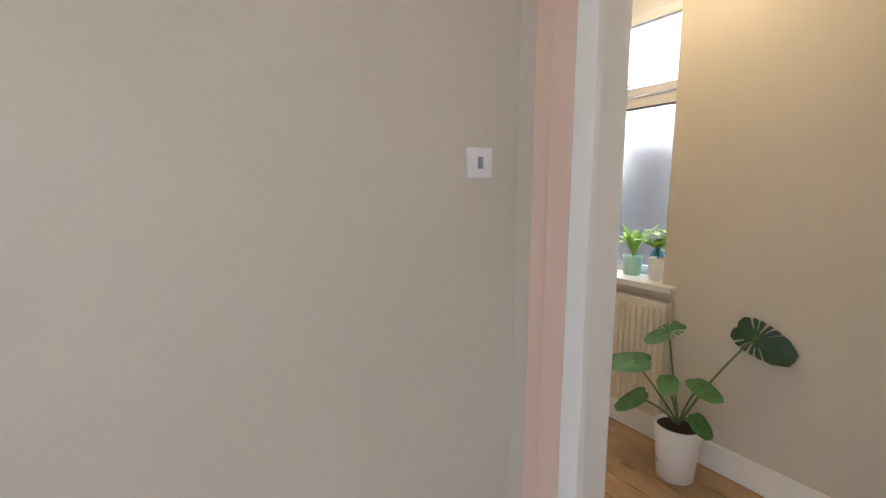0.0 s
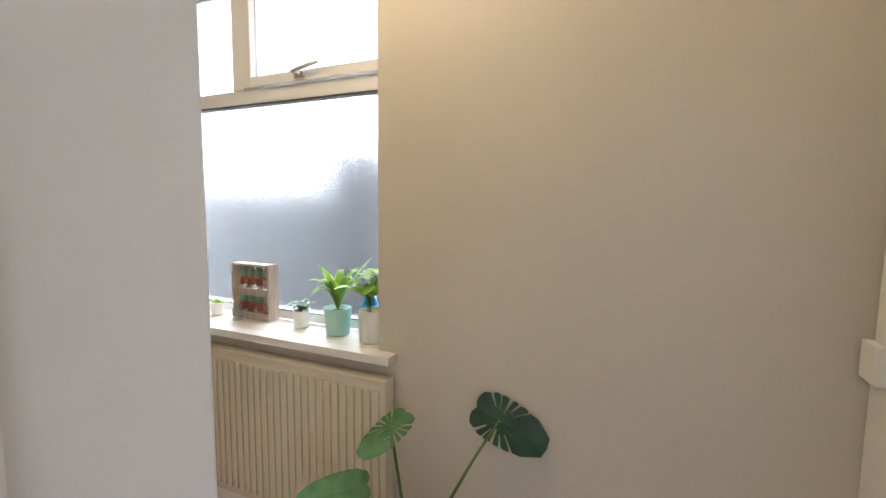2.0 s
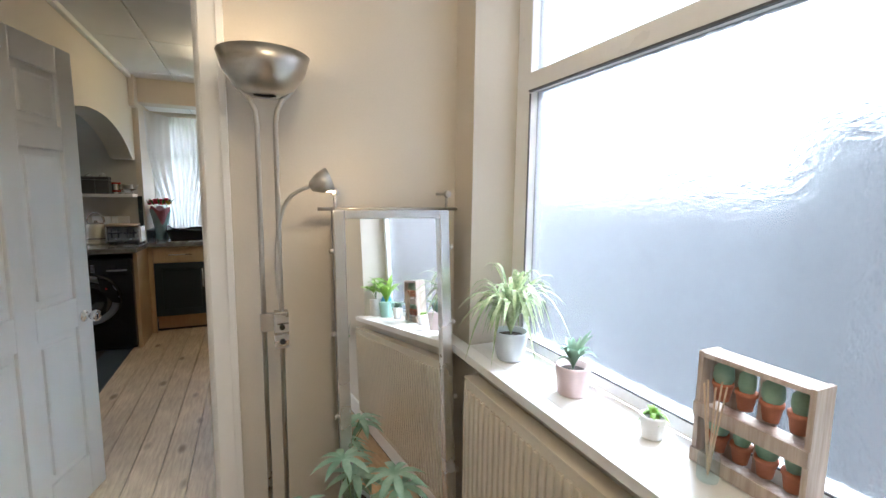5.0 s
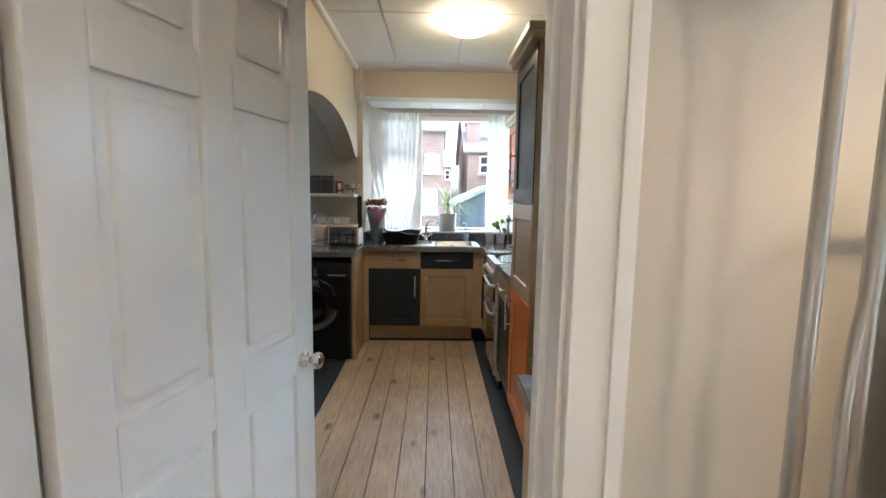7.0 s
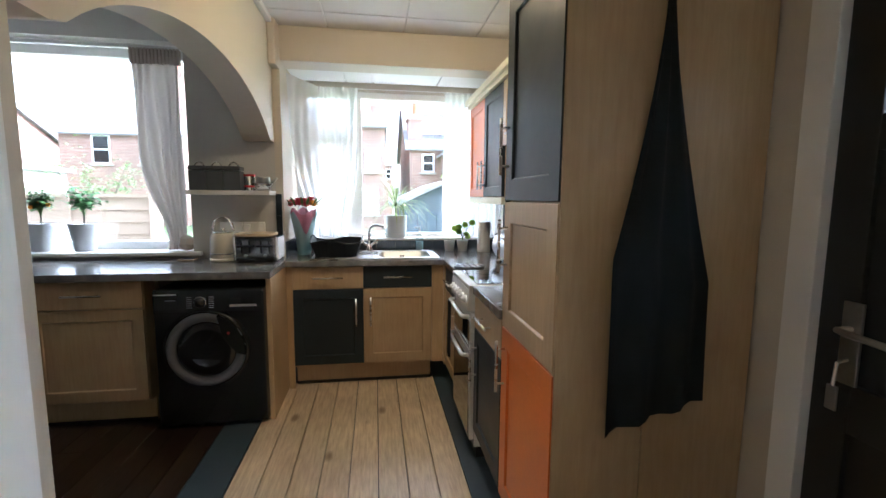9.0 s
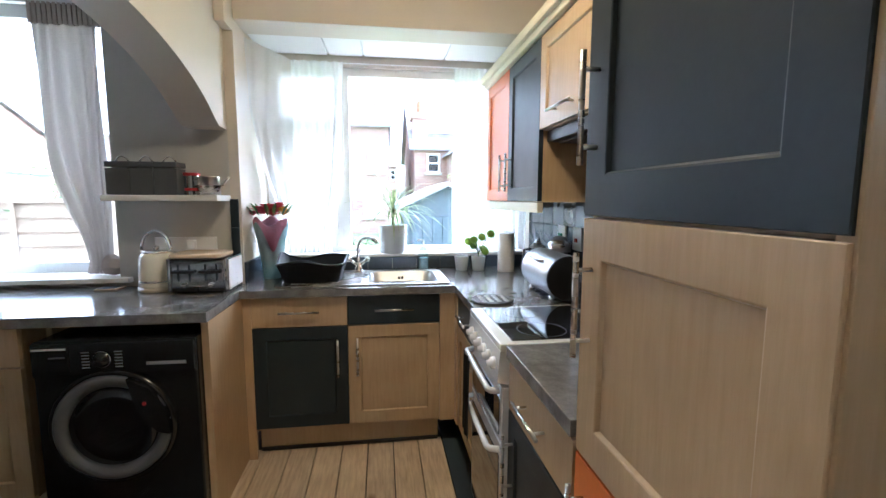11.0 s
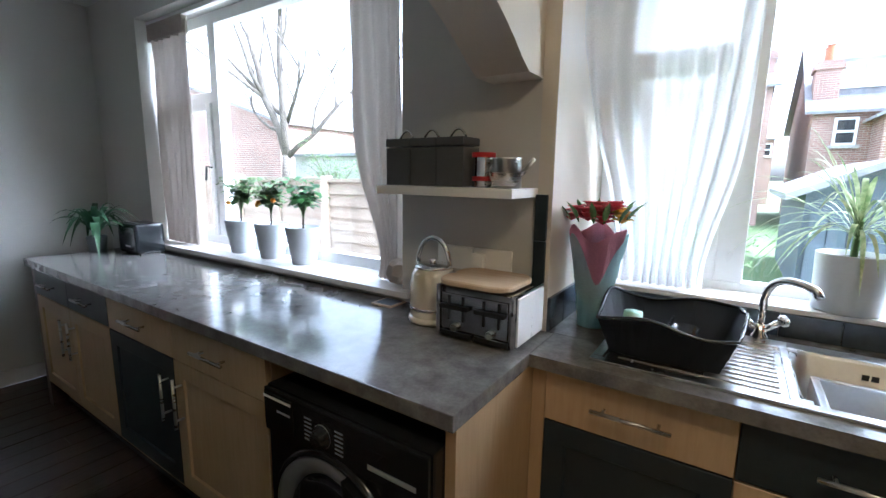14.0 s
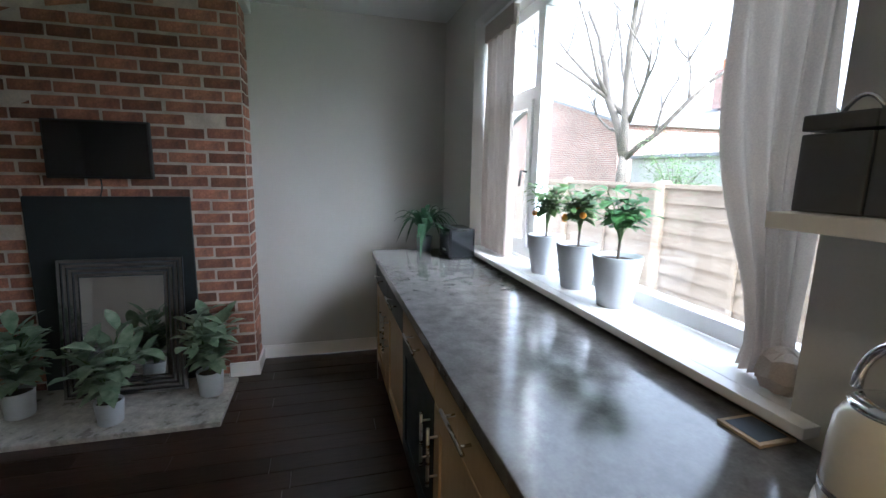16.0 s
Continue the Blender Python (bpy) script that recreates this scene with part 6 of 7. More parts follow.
# ---- kitchen: wall tiles ----
splash = thing("tile_splashback", (1.885, 6.4, 0.906), "dark blue-grey glazed tile splashback", "tiles", kind="structure")
part("grout", boxes((1.880, 5.44, 0.907, 1.889, 7.49, 1.66)), GROUT, splash)
tile_me = done("tile", boxes((-0.006, 0.0015, 0.0015, 0.0, 0.1485, 0.1485), bev=0.002), BLACK_TILE)
for i in range(14):
    for j in range(5):
        y, z = 5.44 + i * 0.15 - (0.03 if i == 13 else 0), 0.908 + j * 0.15
        if j >= 3 and not (5.98 <= y <= 6.40):
            if z + 0.15 > 1.36:
                continue
        ob = new("tile", tile_me)
        ob.parent = splash
        ob.location = Vector((1.880, y, z)) - BASE[splash.name]
ups = thing("tile_upstand", (1.0, 7.49, 0.906), "dark glazed tile upstand under the window ledge", "tiles", kind="structure")
for i in range(11):
    part("tile", boxes((0.165 + i * 0.1565, 7.482, 0.907, 0.320 + i * 0.1565, 7.499, 0.984), bev=0.002), BLACK_TILE, ups)
for i in range(3):
    part("tile", boxes((0.098, 7.062, 0.907 + i * 0.15, 0.138, 7.074, 1.056 + i * 0.15), bev=0.002), SLATE_DOOR, ups)
for i in range(3):
    part("tile", boxes((0.151, 7.076 + i * 0.137, 0.907, 0.162, 7.211 + i * 0.137, 1.02), bev=0.002), BLACK_TILE, ups)
for y, lab, m2 in ((6.94, "white socket with a green plug", GREENPLAS), (6.74, "white cooker switch with a dark red rocker", REDLID)):
    so = thing("wall_socket", (1.87, y, 1.10), lab, "socket")
    part("plate", boxes((1.862, y - 0.05, 1.098, 1.874, y + 0.05, 1.215), bev=0.004), UPVC, so)
    wr = 0.022 if m2 is GREENPLAS else 0.010
    part("rocker", boxes((1.852, y - wr, 1.150 - wr, 1.862, y + wr, 1.150 + wr), bev=0.003), m2, so)
bt = thing("green_bottle", (1.83, 6.62, 0.906), "green topped washing-up bottle", "bottle")
part("bottle", lathe([(0, 0), (0.028, 0), (0.030, 0.01), (0.030, 0.17), (0.012, 0.21), (0.012, 0.225), (0, 0.225)], (1.835, 6.55, 0.906), 18), CLEAR, bt, smooth=True)
part("cap", lathe([(0.016, 0.22), (0.016, 0.255), (0.008, 0.275), (0, 0.275)], (1.835, 6.55, 0.906), 16), GREENPLAS, bt)


# ---- kitchen: sink, tap, rack ----
def sink():
    s = thing("sink", (0.78, 7.16, 0.906), "stainless steel sink with a ribbed drainer", "sink")
    rim = boxes((0.335, 6.925, 0.906, 0.805, 6.955, 0.914), (0.335, 7.345, 0.906, 0.805, 7.405, 0.914), (0.335, 6.955, 0.906, 0.365, 7.345, 0.914), (1.185, 6.925, 0.906, 1.240, 7.405, 0.914), (0.805, 6.925, 0.906, 1.185, 6.955, 0.914), (0.805, 7.345, 0.906, 1.185, 7.405, 0.914), (0.785, 6.955, 0.906, 0.805, 7.345, 0.914), bev=0.0025)
    part("rim", rim, STEEL, s)
    part("drainer", boxes((0.365, 6.955, 0.9065, 0.785, 7.345, 0.909)), STEEL, s)
    for i in range(11):
        part("rib", boxes((0.40, 6.985 + i * 0.033, 0.908, 0.77, 6.997 + i * 0.033, 0.9125), bev=0.0015), STEEL, s)
    bw = bmesh.new()
    prof = [(0.0, 0.912), (0.006, 0.905), (0.018, 0.79), (0.045, 0.765)]
    rings = []
    for d, z in prof:
        x0, x1, y0, y1 = 0.805 + d, 1.185 - d, 6.955 + d, 7.345 - d
        r, ring = 0.05, []
        for cx, cy, a0 in ((x1 - r, y1 - r, 0), (x0 + r, y1 - r, 90), (x0 + r, y0 + r, 180), (x1 - r, y0 + r, 270)):
            for k in range(5):
                a = radians(a0 + k * 22.5)
                ring.append(bw.verts.new((cx + r * math.cos(a), cy + r * math.sin(a), z)))
        rings.append(ring)
    for a, b in zip(rings, rings[1:]):
        for k in range(20):
            bw.faces.new((a[k], a[(k + 1) % 20], b[(k + 1) % 20], b[k]))
    bw.faces.new(rings[-1])
    part("bowl", bw, SINKSTEEL, s, smooth=True)
    part("bowl_corner_fill", boxes((0.803, 6.953, 0.9005, 0.828, 6.978, 0.9125), (1.162, 6.953, 0.9005, 1.187, 6.978, 0.9125), (0.803, 7.322, 0.9005, 0.828, 7.347, 0.9125), (1.162, 7.322, 0.9005, 1.187, 7.347, 0.9125)), STEEL, s)
    part("drain", lathe([(0.035, 0.766), (0.03, 0.769), (0.012, 0.767), (0, 0.767)], (0.995, 7.15, 0), 24), CHROME, s)
    part("overflow", boxes((0.975, 7.331, 0.865, 0.990, 7.336, 0.880), (0.995, 7.331, 0.865, 1.01, 7.336, 0.880)), BLACK_MATT, s)
    part("washing_bowl", boxes((0.86, 7.0, 0.768, 1.13, 7.02, 0.86), (0.86, 7.28, 0.768, 1.13, 7.30, 0.86), (0.86, 7.02, 0.768, 0.88, 7.28, 0.86), (1.11, 7.02, 0.768, 1.13, 7.28, 0.86), bev=0.006), SINKSTEEL, s)


sink()
tp = thing("tap", (0.74, 7.38, 0.914), "chrome mixer tap with cross handles", "tap")
part("base", lathe([(0, 0), (0.030, 0), (0.026, 0.02), (0.018, 0.03), (0.017, 0.055), (0, 0.06)], (0.735, 7.37, 0.913), 24), CHROME, tp, smooth=True)
part("spout", tube([(0.735, 7.37, 0.955), (0.735, 7.37, 1.03)] + curve((0.735, 7.37, 1.05), (0.745, 7.35, 1.15), (0.84, 7.26, 1.115), 9) + [(0.850, 7.25, 1.095)], 0.0115, 12), CHROME, tp, smooth=True)
for s in (-1, 1):
    part("handle_stem", tube([(0.735, 7.37, 0.945), (0.735 + 0.05 * s, 7.365, 0.985)], 0.010, 10), CHROME, tp, smooth=True)
    hd = part("cross_handle", lathe([(0, 0), (0.016, 0), (0.020, 0.012), (0.014, 0.024), (0, 0.026)], (0.735 + 0.047 * s, 7.365, 0.982), 14, turn=Matrix.Rotation(radians(50 * s), 4, "Y")), CHROME, tp, smooth=True)
    part("lug", tube([(0.735 + 0.058 * s, 7.335, 0.993), (0.735 + 0.058 * s, 7.395, 0.993)], 0.007, 8), CHROME, hd, smooth=True)


def dish_rack():
    t = thing("dish_rack", (0.48, 7.14, 0.914), "black plastic dish rack with a wavy rim", "dish rack")
    bm = bmesh.new()
    n = 48
    low, top = [], []
    for i in range(n):
        a = 2 * math.pi * i / n
        c, s = math.cos(a), math.sin(a)
        k = 1 / max(abs(c), abs(s)) ** 0.75
        x, y = c * k, s * k
        dip = 0.012 * math.cos(2 * a) + 0.014 * math.cos(4 * a + 0.9) + 0.006 * math.sin(3 * a)
        low.append(bm.verts.new((0.505 + x * 0.150, 7.15 + y * 0.150, 0.914)))
        top.append(bm.verts.new((0.505 + x * 0.186, 7.15 + y * 0.180, 1.028 + dip)))
    for i in range(n):
        bm.faces.new((low[i], low[(i + 1) % n], top[(i + 1) % n], top[i]))
    bm.faces.new(low)
    rim_pts = [v.co.copy() for v in top] + [top[0].co.copy()]
    bmesh.ops.solidify(bm, geom=bm.faces[:], thickness=0.005)
    part("tray", bm, BLACK_MATT, t, smooth=True)
    part("rolled_rim", tube(rim_pts, 0.005, 7), BLACK_GLOSS, t, smooth=True)
    for i in range(9):
        part("prong", tube([(0.50, 7.03 + i * 0.026, 0.916), (0.505, 7.03 + i * 0.026, 0.985)], 0.003, 6), BLACK_MATT, t)
    part("glass_tumbler", lathe([(0.03, 0.92), (0.036, 1.0), (0.034, 1.0), (0.028, 0.925), (0, 0.925)], (0.55, 7.09, 0), 18), CLEAR, t, smooth=True)
    part("green_cup", lathe([(0.032, 0.93), (0.028, 1.0), (0.0, 1.002)], (0.40, 7.16, 0), 18), SAGE, t, smooth=True)


dish_rack()


def bouquet():
    t = thing("bouquet", (0.255, 7.235, 0.906), "red and yellow flowers in aqua and pink paper", "bouquet")
    at = (0.255, 7.235, 0.907)
    part("wrap_base", lathe([(0, 0), (0.044, 0), (0.046, 0.004), (0, 0.006)], at, 26), BLUEPAPER, t)
    wb = bmesh.new()
    n = 40
    rings = []
    for f in (0.0, 0.35, 0.7, 1.0):
        row = []
        for i in range(n):
            a = 2 * math.pi * i / n
            off = (a + 1.15 + math.pi) % (2 * math.pi) - math.pi
            h = 0.315 - 0.165 * math.exp(-(off / 0.55) ** 2) + 0.012 * math.sin(5 * a)
            r = 0.046 + (0.050 + 0.006 * math.sin(3 * a)) * (h * f / 0.315) ** 1.3
            row.append(wb.verts.new((at[0] + r * math.cos(a), at[1] + r * math.sin(a), at[2] + h * f)))
        rings.append(row)
    for p, q in zip(rings, rings[1:]):
        for i in range(n):
            wb.faces.new((p[i], p[(i + 1) % n], q[(i + 1) % n], q[i]))
    bmesh.ops.solidify(wb, geom=wb.faces[:], thickness=0.0015)
    part("wrap", wb, BLUEPAPER, t, "pale aqua paper cone", smooth=True)
    bm = bmesh.new()
    n = 28
    lo, hi = [], []
    for i in range(n):
        a = 2 * math.pi * i / n
        w = 0.022 * math.cos(3 * a + 0.8) + 0.008 * math.sin(5 * a)
        lo.append(bm.verts.new((at[0] + 0.044 * math.cos(a), at[1] + 0.044 * math.sin(a), at[2] + 0.10)))
        hi.append(bm.verts.new((at[0] + 0.092 * math.cos(a), at[1] + 0.092 * math.sin(a), at[2] + 0.325 + w)))
    for i in range(n):
        bm.faces.new((lo[i], lo[(i + 1) % n], hi[(i + 1) % n], hi[i]))
    bmesh.ops.solidify(bm, geom=bm.faces[:], thickness=0.002)
    part("inner_wrap", bm, PINKPAPER, t, "pink paper", smooth=True)
    r2 = random.Random(21)
    for i in range(20):
        a, k = 2.4 * i, 0.098 * math.sqrt((i + 0.5) / 20)
        c = Vector((at[0] + k * math.cos(a), at[1] + k * math.sin(a), at[2] + 0.375 + r2.uniform(-0.02, 0.03)))
        fb = bmesh.new()
        for ring, (m_, up) in enumerate(((8, 0.3), (6, 0.9))):
            for j in range(m_):
                b = 2 * math.pi * j / m_ + ring
                d = Vector((math.cos(b), math.sin(b), up)).normalized()
                leaf(fb, curve(c, c + d * 0.024 + Vector((0, 0, 0.008)), c + d * 0.040, 3), 0.030, 0.4)
        part("flower", fb, YELLOW if math.cos(a - 0.4) > 0.72 and k > 0.05 else RED, t, smooth=True)
    lf = bmesh.new()
    for i in range(14):
        a = 2.4 * i
        c = Vector((at[0] + 0.09 * math.cos(a), at[1] + 0.09 * math.sin(a), at[2] + 0.36))
        leaf(lf, curve(c, c + Vector((0.02 * math.cos(a), 0.02 * math.sin(a), 0.04)), c + Vector((0.06 * math.cos(a), 0.06 * math.sin(a), 0.07)), 4), 0.022)
    part("foliage", lf, LEAF_MID, t)


bouquet()

# sill and worktop plants
yu = thing("yucca", (0.955, 7.56, 1.004), "striped spiky dracaena in a pale grey planter", "plant")
pot(yu, (0.955, 7.56, 1.004), 0.088, 0.094, 0.185, GREYPOT)
part("stem", tube([(0.955, 7.56, 1.17), (0.957, 7.56, 1.29)], 0.010, 8), STEM, yu)
yr, yb = random.Random(31), bmesh.new()
for i in range(66):
    a, e, ln = 2.4 * i, radians(yr.uniform(-8, 70)), yr.uniform(0.26, 0.44)
    d = Vector((math.cos(a) * math.cos(e), 0.35 * math.sin(a) * math.cos(e), math.sin(e)))
    q = Vector((0.956, 7.555, 1.225 + 0.001 * i))
    leaf(yb, curve(q, q + d * ln * 0.6 + Vector((0, 0, 0.05)), q + d * ln + Vector((0, 0, -0.16 * math.cos(e))), 7), yr.uniform(0.012, 0.018), 0.2)
tagged(part("leaves", yb, LEAF_PALE, yu, smooth=True), kind="stuff")
so = thing("soap_bottle", (1.14, 7.44, 0.906), "clear pump bottle of blue soap", "soap bottle")
part("bottle", lathe([(0, 0), (0.034, 0), (0.036, 0.008), (0.034, 0.10), (0.016, 0.135), (0.014, 0.145), (0, 0.145)], (1.145, 7.44, 0.9065), 22), CLEAR, so, smooth=True)
part("liquid", lathe([(0, 0.004), (0.031, 0.004), (0.031, 0.075), (0, 0.076)], (1.145, 7.44, 0.9065), 22), SOAP, so)
part("pump", tube([(1.145, 7.44, 1.05), (1.145, 7.44, 1.095), (1.115, 7.43, 1.098), (1.105, 7.43, 1.09)], 0.006, 8), UPVC, so)
for x, y, empty in ((1.385, 7.38, True), (1.49, 7.36, False)):
    pt = thing("pilea", (x, y, 0.906), "small grey pot with soil" if empty else "pilea with round lime leaves in a grey pot", "plant")
    pot(pt, (x, y, 0.9065), 0.036, 0.046, 0.09, GREYPOT)
    if not empty:
        r3 = random.Random(5)
        for i in range(8):
            a = 2.4 * i
            c = Vector((x + 0.10 * math.cos(a) * (0.4 + 0.08 * i), y - 0.02 + 0.06 * math.sin(a), 1.03 + 0.016 * (i * 3 % 8)))
            lb = bmesh.new()
            tube(curve((x, y, 0.99), (x, y, 1.05), c, 5), 0.002, 5, lb)
            part("leaf_stem", lb, STEM, pt)
            part("leaf", lathe([(0, 0.002), (0.022, 0.0), (0.026, -0.003), (0.022, -0.002), (0, 0.0)], c, 16, turn=Euler((radians(55 + r3.uniform(-20, 20)), r3.uniform(-0.4, 0.4), 0)).to_matrix().to_4x4()), LEAF_LIME, pt, smooth=True)
rl = thing("kitchen_roll", (1.655, 7.30, 0.906), "pale kitchen roll standing on the worktop", "kitchen roll")
part("roll", lathe([(0.012, 0.0), (0.052, 0.0), (0.053, 0.004), (0.050, 0.235), (0.046, 0.24), (0.012, 0.24), (0.012, 0.0)], (1.655, 7.30, 0.9065), 28), WHITEPOT, rl, smooth=True)
mo = thing("moka_pot", (1.77, 7.02, 0.906), "dented steel moka pot", "coffee pot")
part("body", lathe([(0, 0), (0.045, 0), (0.036, 0.08), (0.034, 0.09), (0.046, 0.18), (0.02, 0.205), (0.008, 0.225), (0, 0.23)], (1.77, 7.05, 0.9065), 10), STEEL, mo)
part("handle", tube([(1.727, 7.05, 1.075), (1.69, 7.05, 1.07), (1.685, 7.05, 1.0)], 0.008, 8), BLACK_MATT, mo)
ct = thing("steel_teapot", (1.78, 6.84, 1.10), "small steel teapot behind the bread bin", "teapot")
part("body", lathe([(0, 0), (0.045, 0), (0.06, 0.05), (0.055, 0.15), (0.06, 0.22), (0.03, 0.255), (0, 0.262)], (1.81, 6.83, 0.9065), 20), STEEL, ct, smooth=True)


def bread_bin():
    t = thing("bread_bin", (1.66, 6.58, 0.906), "polished steel roll-top bread bin with black ends", "bread bin")
    c = Vector((1.675, 6.58, 1.018))
    tw = Matrix.Rotation(radians(-90), 4, "X") 
    part("drum", lathe([(0.0, -0.17), (0.092, -0.17), (0.096, -0.165), (0.096, 0.165), (0.092, 0.17), (0.0, 0.17)], c, 40, turn=tw), SINKSTEEL, t, smooth=False)
    for s in (-1, 1):
        part("end_cap", lathe([(0.0, s * 0.170), (0.097, s * 0.170), (0.097, s * 0.180), (0.0, s * 0.180)], c, 40, turn=tw), BLACK_MATT, t, "black end cap")
    part("lid", lathe([(0.0985, -0.166), (0.0985, 0.166)], c, 40, turn=tw), SINKSTEEL, t, smooth=True)
    part("handle", tube([(1.602, 6.50, 1.08), (1.585, 6.51, 1.083), (1.585, 6.65, 1.083), (1.602, 6.66, 1.08)], 0.006, 8), CHROME, t, smooth=True)
    for y in (6.45, 6.71):
        for x in (1.62, 1.73):
            part("foot", lathe([(0, 0), (0.014, 0.0), (0.016, 0.012), (0.010, 0.030), (0, 0.031)], (x, y, 0.9065), 12), CHROME, t, smooth=True)


bread_bin()
mw = thing("microwave", (1.7, 5.70, 0.906), "silver and black microwave beside the larder", "microwave")
part("case", boxes((1.484, 5.455, 0.922, 1.865, 5.888, 1.150), bev=0.006), RINGPLAS, mw)
part("door", boxes((1.468, 5.457, 0.925, 1.483, 5.886, 1.147), bev=0.004), BLACK_MATT, mw, "black glass door")
part("door_window", boxes((1.4655, 5.58, 0.958, 1.4685, 5.858, 1.115), bev=0.001), HOB, mw, "dark door window")
part("door_trim", boxes((1.464, 5.460, 1.133, 1.4682, 5.883, 1.143), (1.464, 5.460, 0.928, 1.4682, 5.883, 0.936), (1.464, 5.875, 0.936, 1.4682, 5.883, 1.133)), STEEL, mw)
part("handle", tube([(1.468, 5.54, 0.95), (1.444, 5.54, 0.96), (1.444, 5.54, 1.11), (1.468, 5.54, 1.12)], 0.007, 8), STEEL, mw, smooth=True)
for y in (5.50, 5.85):
    part("foot", boxes((1.51, y - 0.012, 0.9065, 1.84, y + 0.012, 0.923)), BLACK_MATT, mw)
pb = thing("steel_plate", (1.69, 5.68, 1.150), "shallow steel plate on the microwave", "plate")
part("plate", lathe([(0, 0.002), (0.09, 0.002), (0.13, 0.016), (0.13, 0.013), (0.09, 0.0), (0, 0.0)], (1.69, 5.68, 1.1505), 36), STEEL, pb, smooth=True)
tr = thing("trivet", (1.37, 6.50, 0.906), "round grey woven trivet", "trivet")
part("disc", lathe([(0, 0), (0.092, 0), (0.095, 0.005), (0.092, 0.011), (0, 0.010)], (1.365, 6.50, 0.9065), 36), GREYTIN, tr)
for i in range(4):
    for j in range(4):
        part("stud", lathe([(0.012, 0.0), (0.010, 0.004), (0, 0.005)], (1.365 - 0.051 + i * 0.034, 6.50 - 0.051 + j * 0.034, 0.9165), 10), GREYPOT, tr)

# ---- counter: kettle, toaster, board ----
kt = thing("kettle", (-0.225, 6.962, 0.906), "cream dome kettle with a chrome hoop handle", "kettle")
K = (-0.225, 6.962, 0.907)
part("base", lathe([(0, 0), (0.085, 0), (0.088, 0.006), (0.086, 0.018), (0, 0.02)], K, 36), CREAM, kt, smooth=True)
part("body", lathe([(0.080, 0.02), (0.083, 0.03), (0.081, 0.12), (0.077, 0.165), (0.062, 0.190), (0.045, 0.197), (0, 0.199)], K, 40), CREAM, kt, "cream enamel body", smooth=True)
part("band", lathe([(0.0835, 0.045), (0.0845, 0.048), (0.0845, 0.053), (0.0835, 0.056)], K, 40), CHROME, kt, smooth=True)
part("collar", lathe([(0.064, 0.187), (0.066, 0.193), (0.058, 0.199), (0.0, 0.203)], K, 36), CHROME, kt, smooth=True)
part("lid_knob", lathe([(0.012, 0.2), (0.016, 0.215), (0.0, 0.222)], K, 16), CHROME, kt, smooth=True)
part("handle", tube([(K[0] + 0.066 * math.cos(a), K[1], K[2] + 0.20 + 0.092 * math.sin(a)) for a in [math.pi * i / 14 for i in range(15)]], 0.0085, 10), CHROME, kt, smooth=True)
part("spout", tube([(K[0] + 0.062, K[1] - 0.02, K[2] + 0.15), (K[0] + 0.105, K[1] - 0.03, K[2] + 0.185)], 0.018, 10, None, 0.012), CHROME, kt, smooth=True)


def rounded_slab(x0, y0, x1, y1, z0, z1, r):
    """A slab with round corners and softened edges."""
    bm = bmesh.new()
    loops = []
    for d, z in ((0.004, z0), (0.0, z0 + 0.004), (0.0, z1 - 0.004), (0.004, z1)):
        ring = []
        for cx, cy, a0 in ((x1 - r, y1 - r, 0), (x0 + r, y1 - r, 90), (x0 + r, y0 + r, 180), (x1 - r, y0 + r, 270)):
            for k in range(7):
                a = radians(a0 + k * 15)
                ring.append(bm.verts.new((cx + (r - d) * math.cos(a), cy + (r - d) * math.sin(a), z)))
        loops.append(ring)
    for a, b in zip(loops, loops[1:]):
        for k in range(len(a)):
            bm.faces.new((a[k], a[(k + 1) % len(a)], b[(k + 1) % len(a)], b[k]))
    bm.faces.new(loops[0])
    bm.faces.new(loops[-1])
    return bm


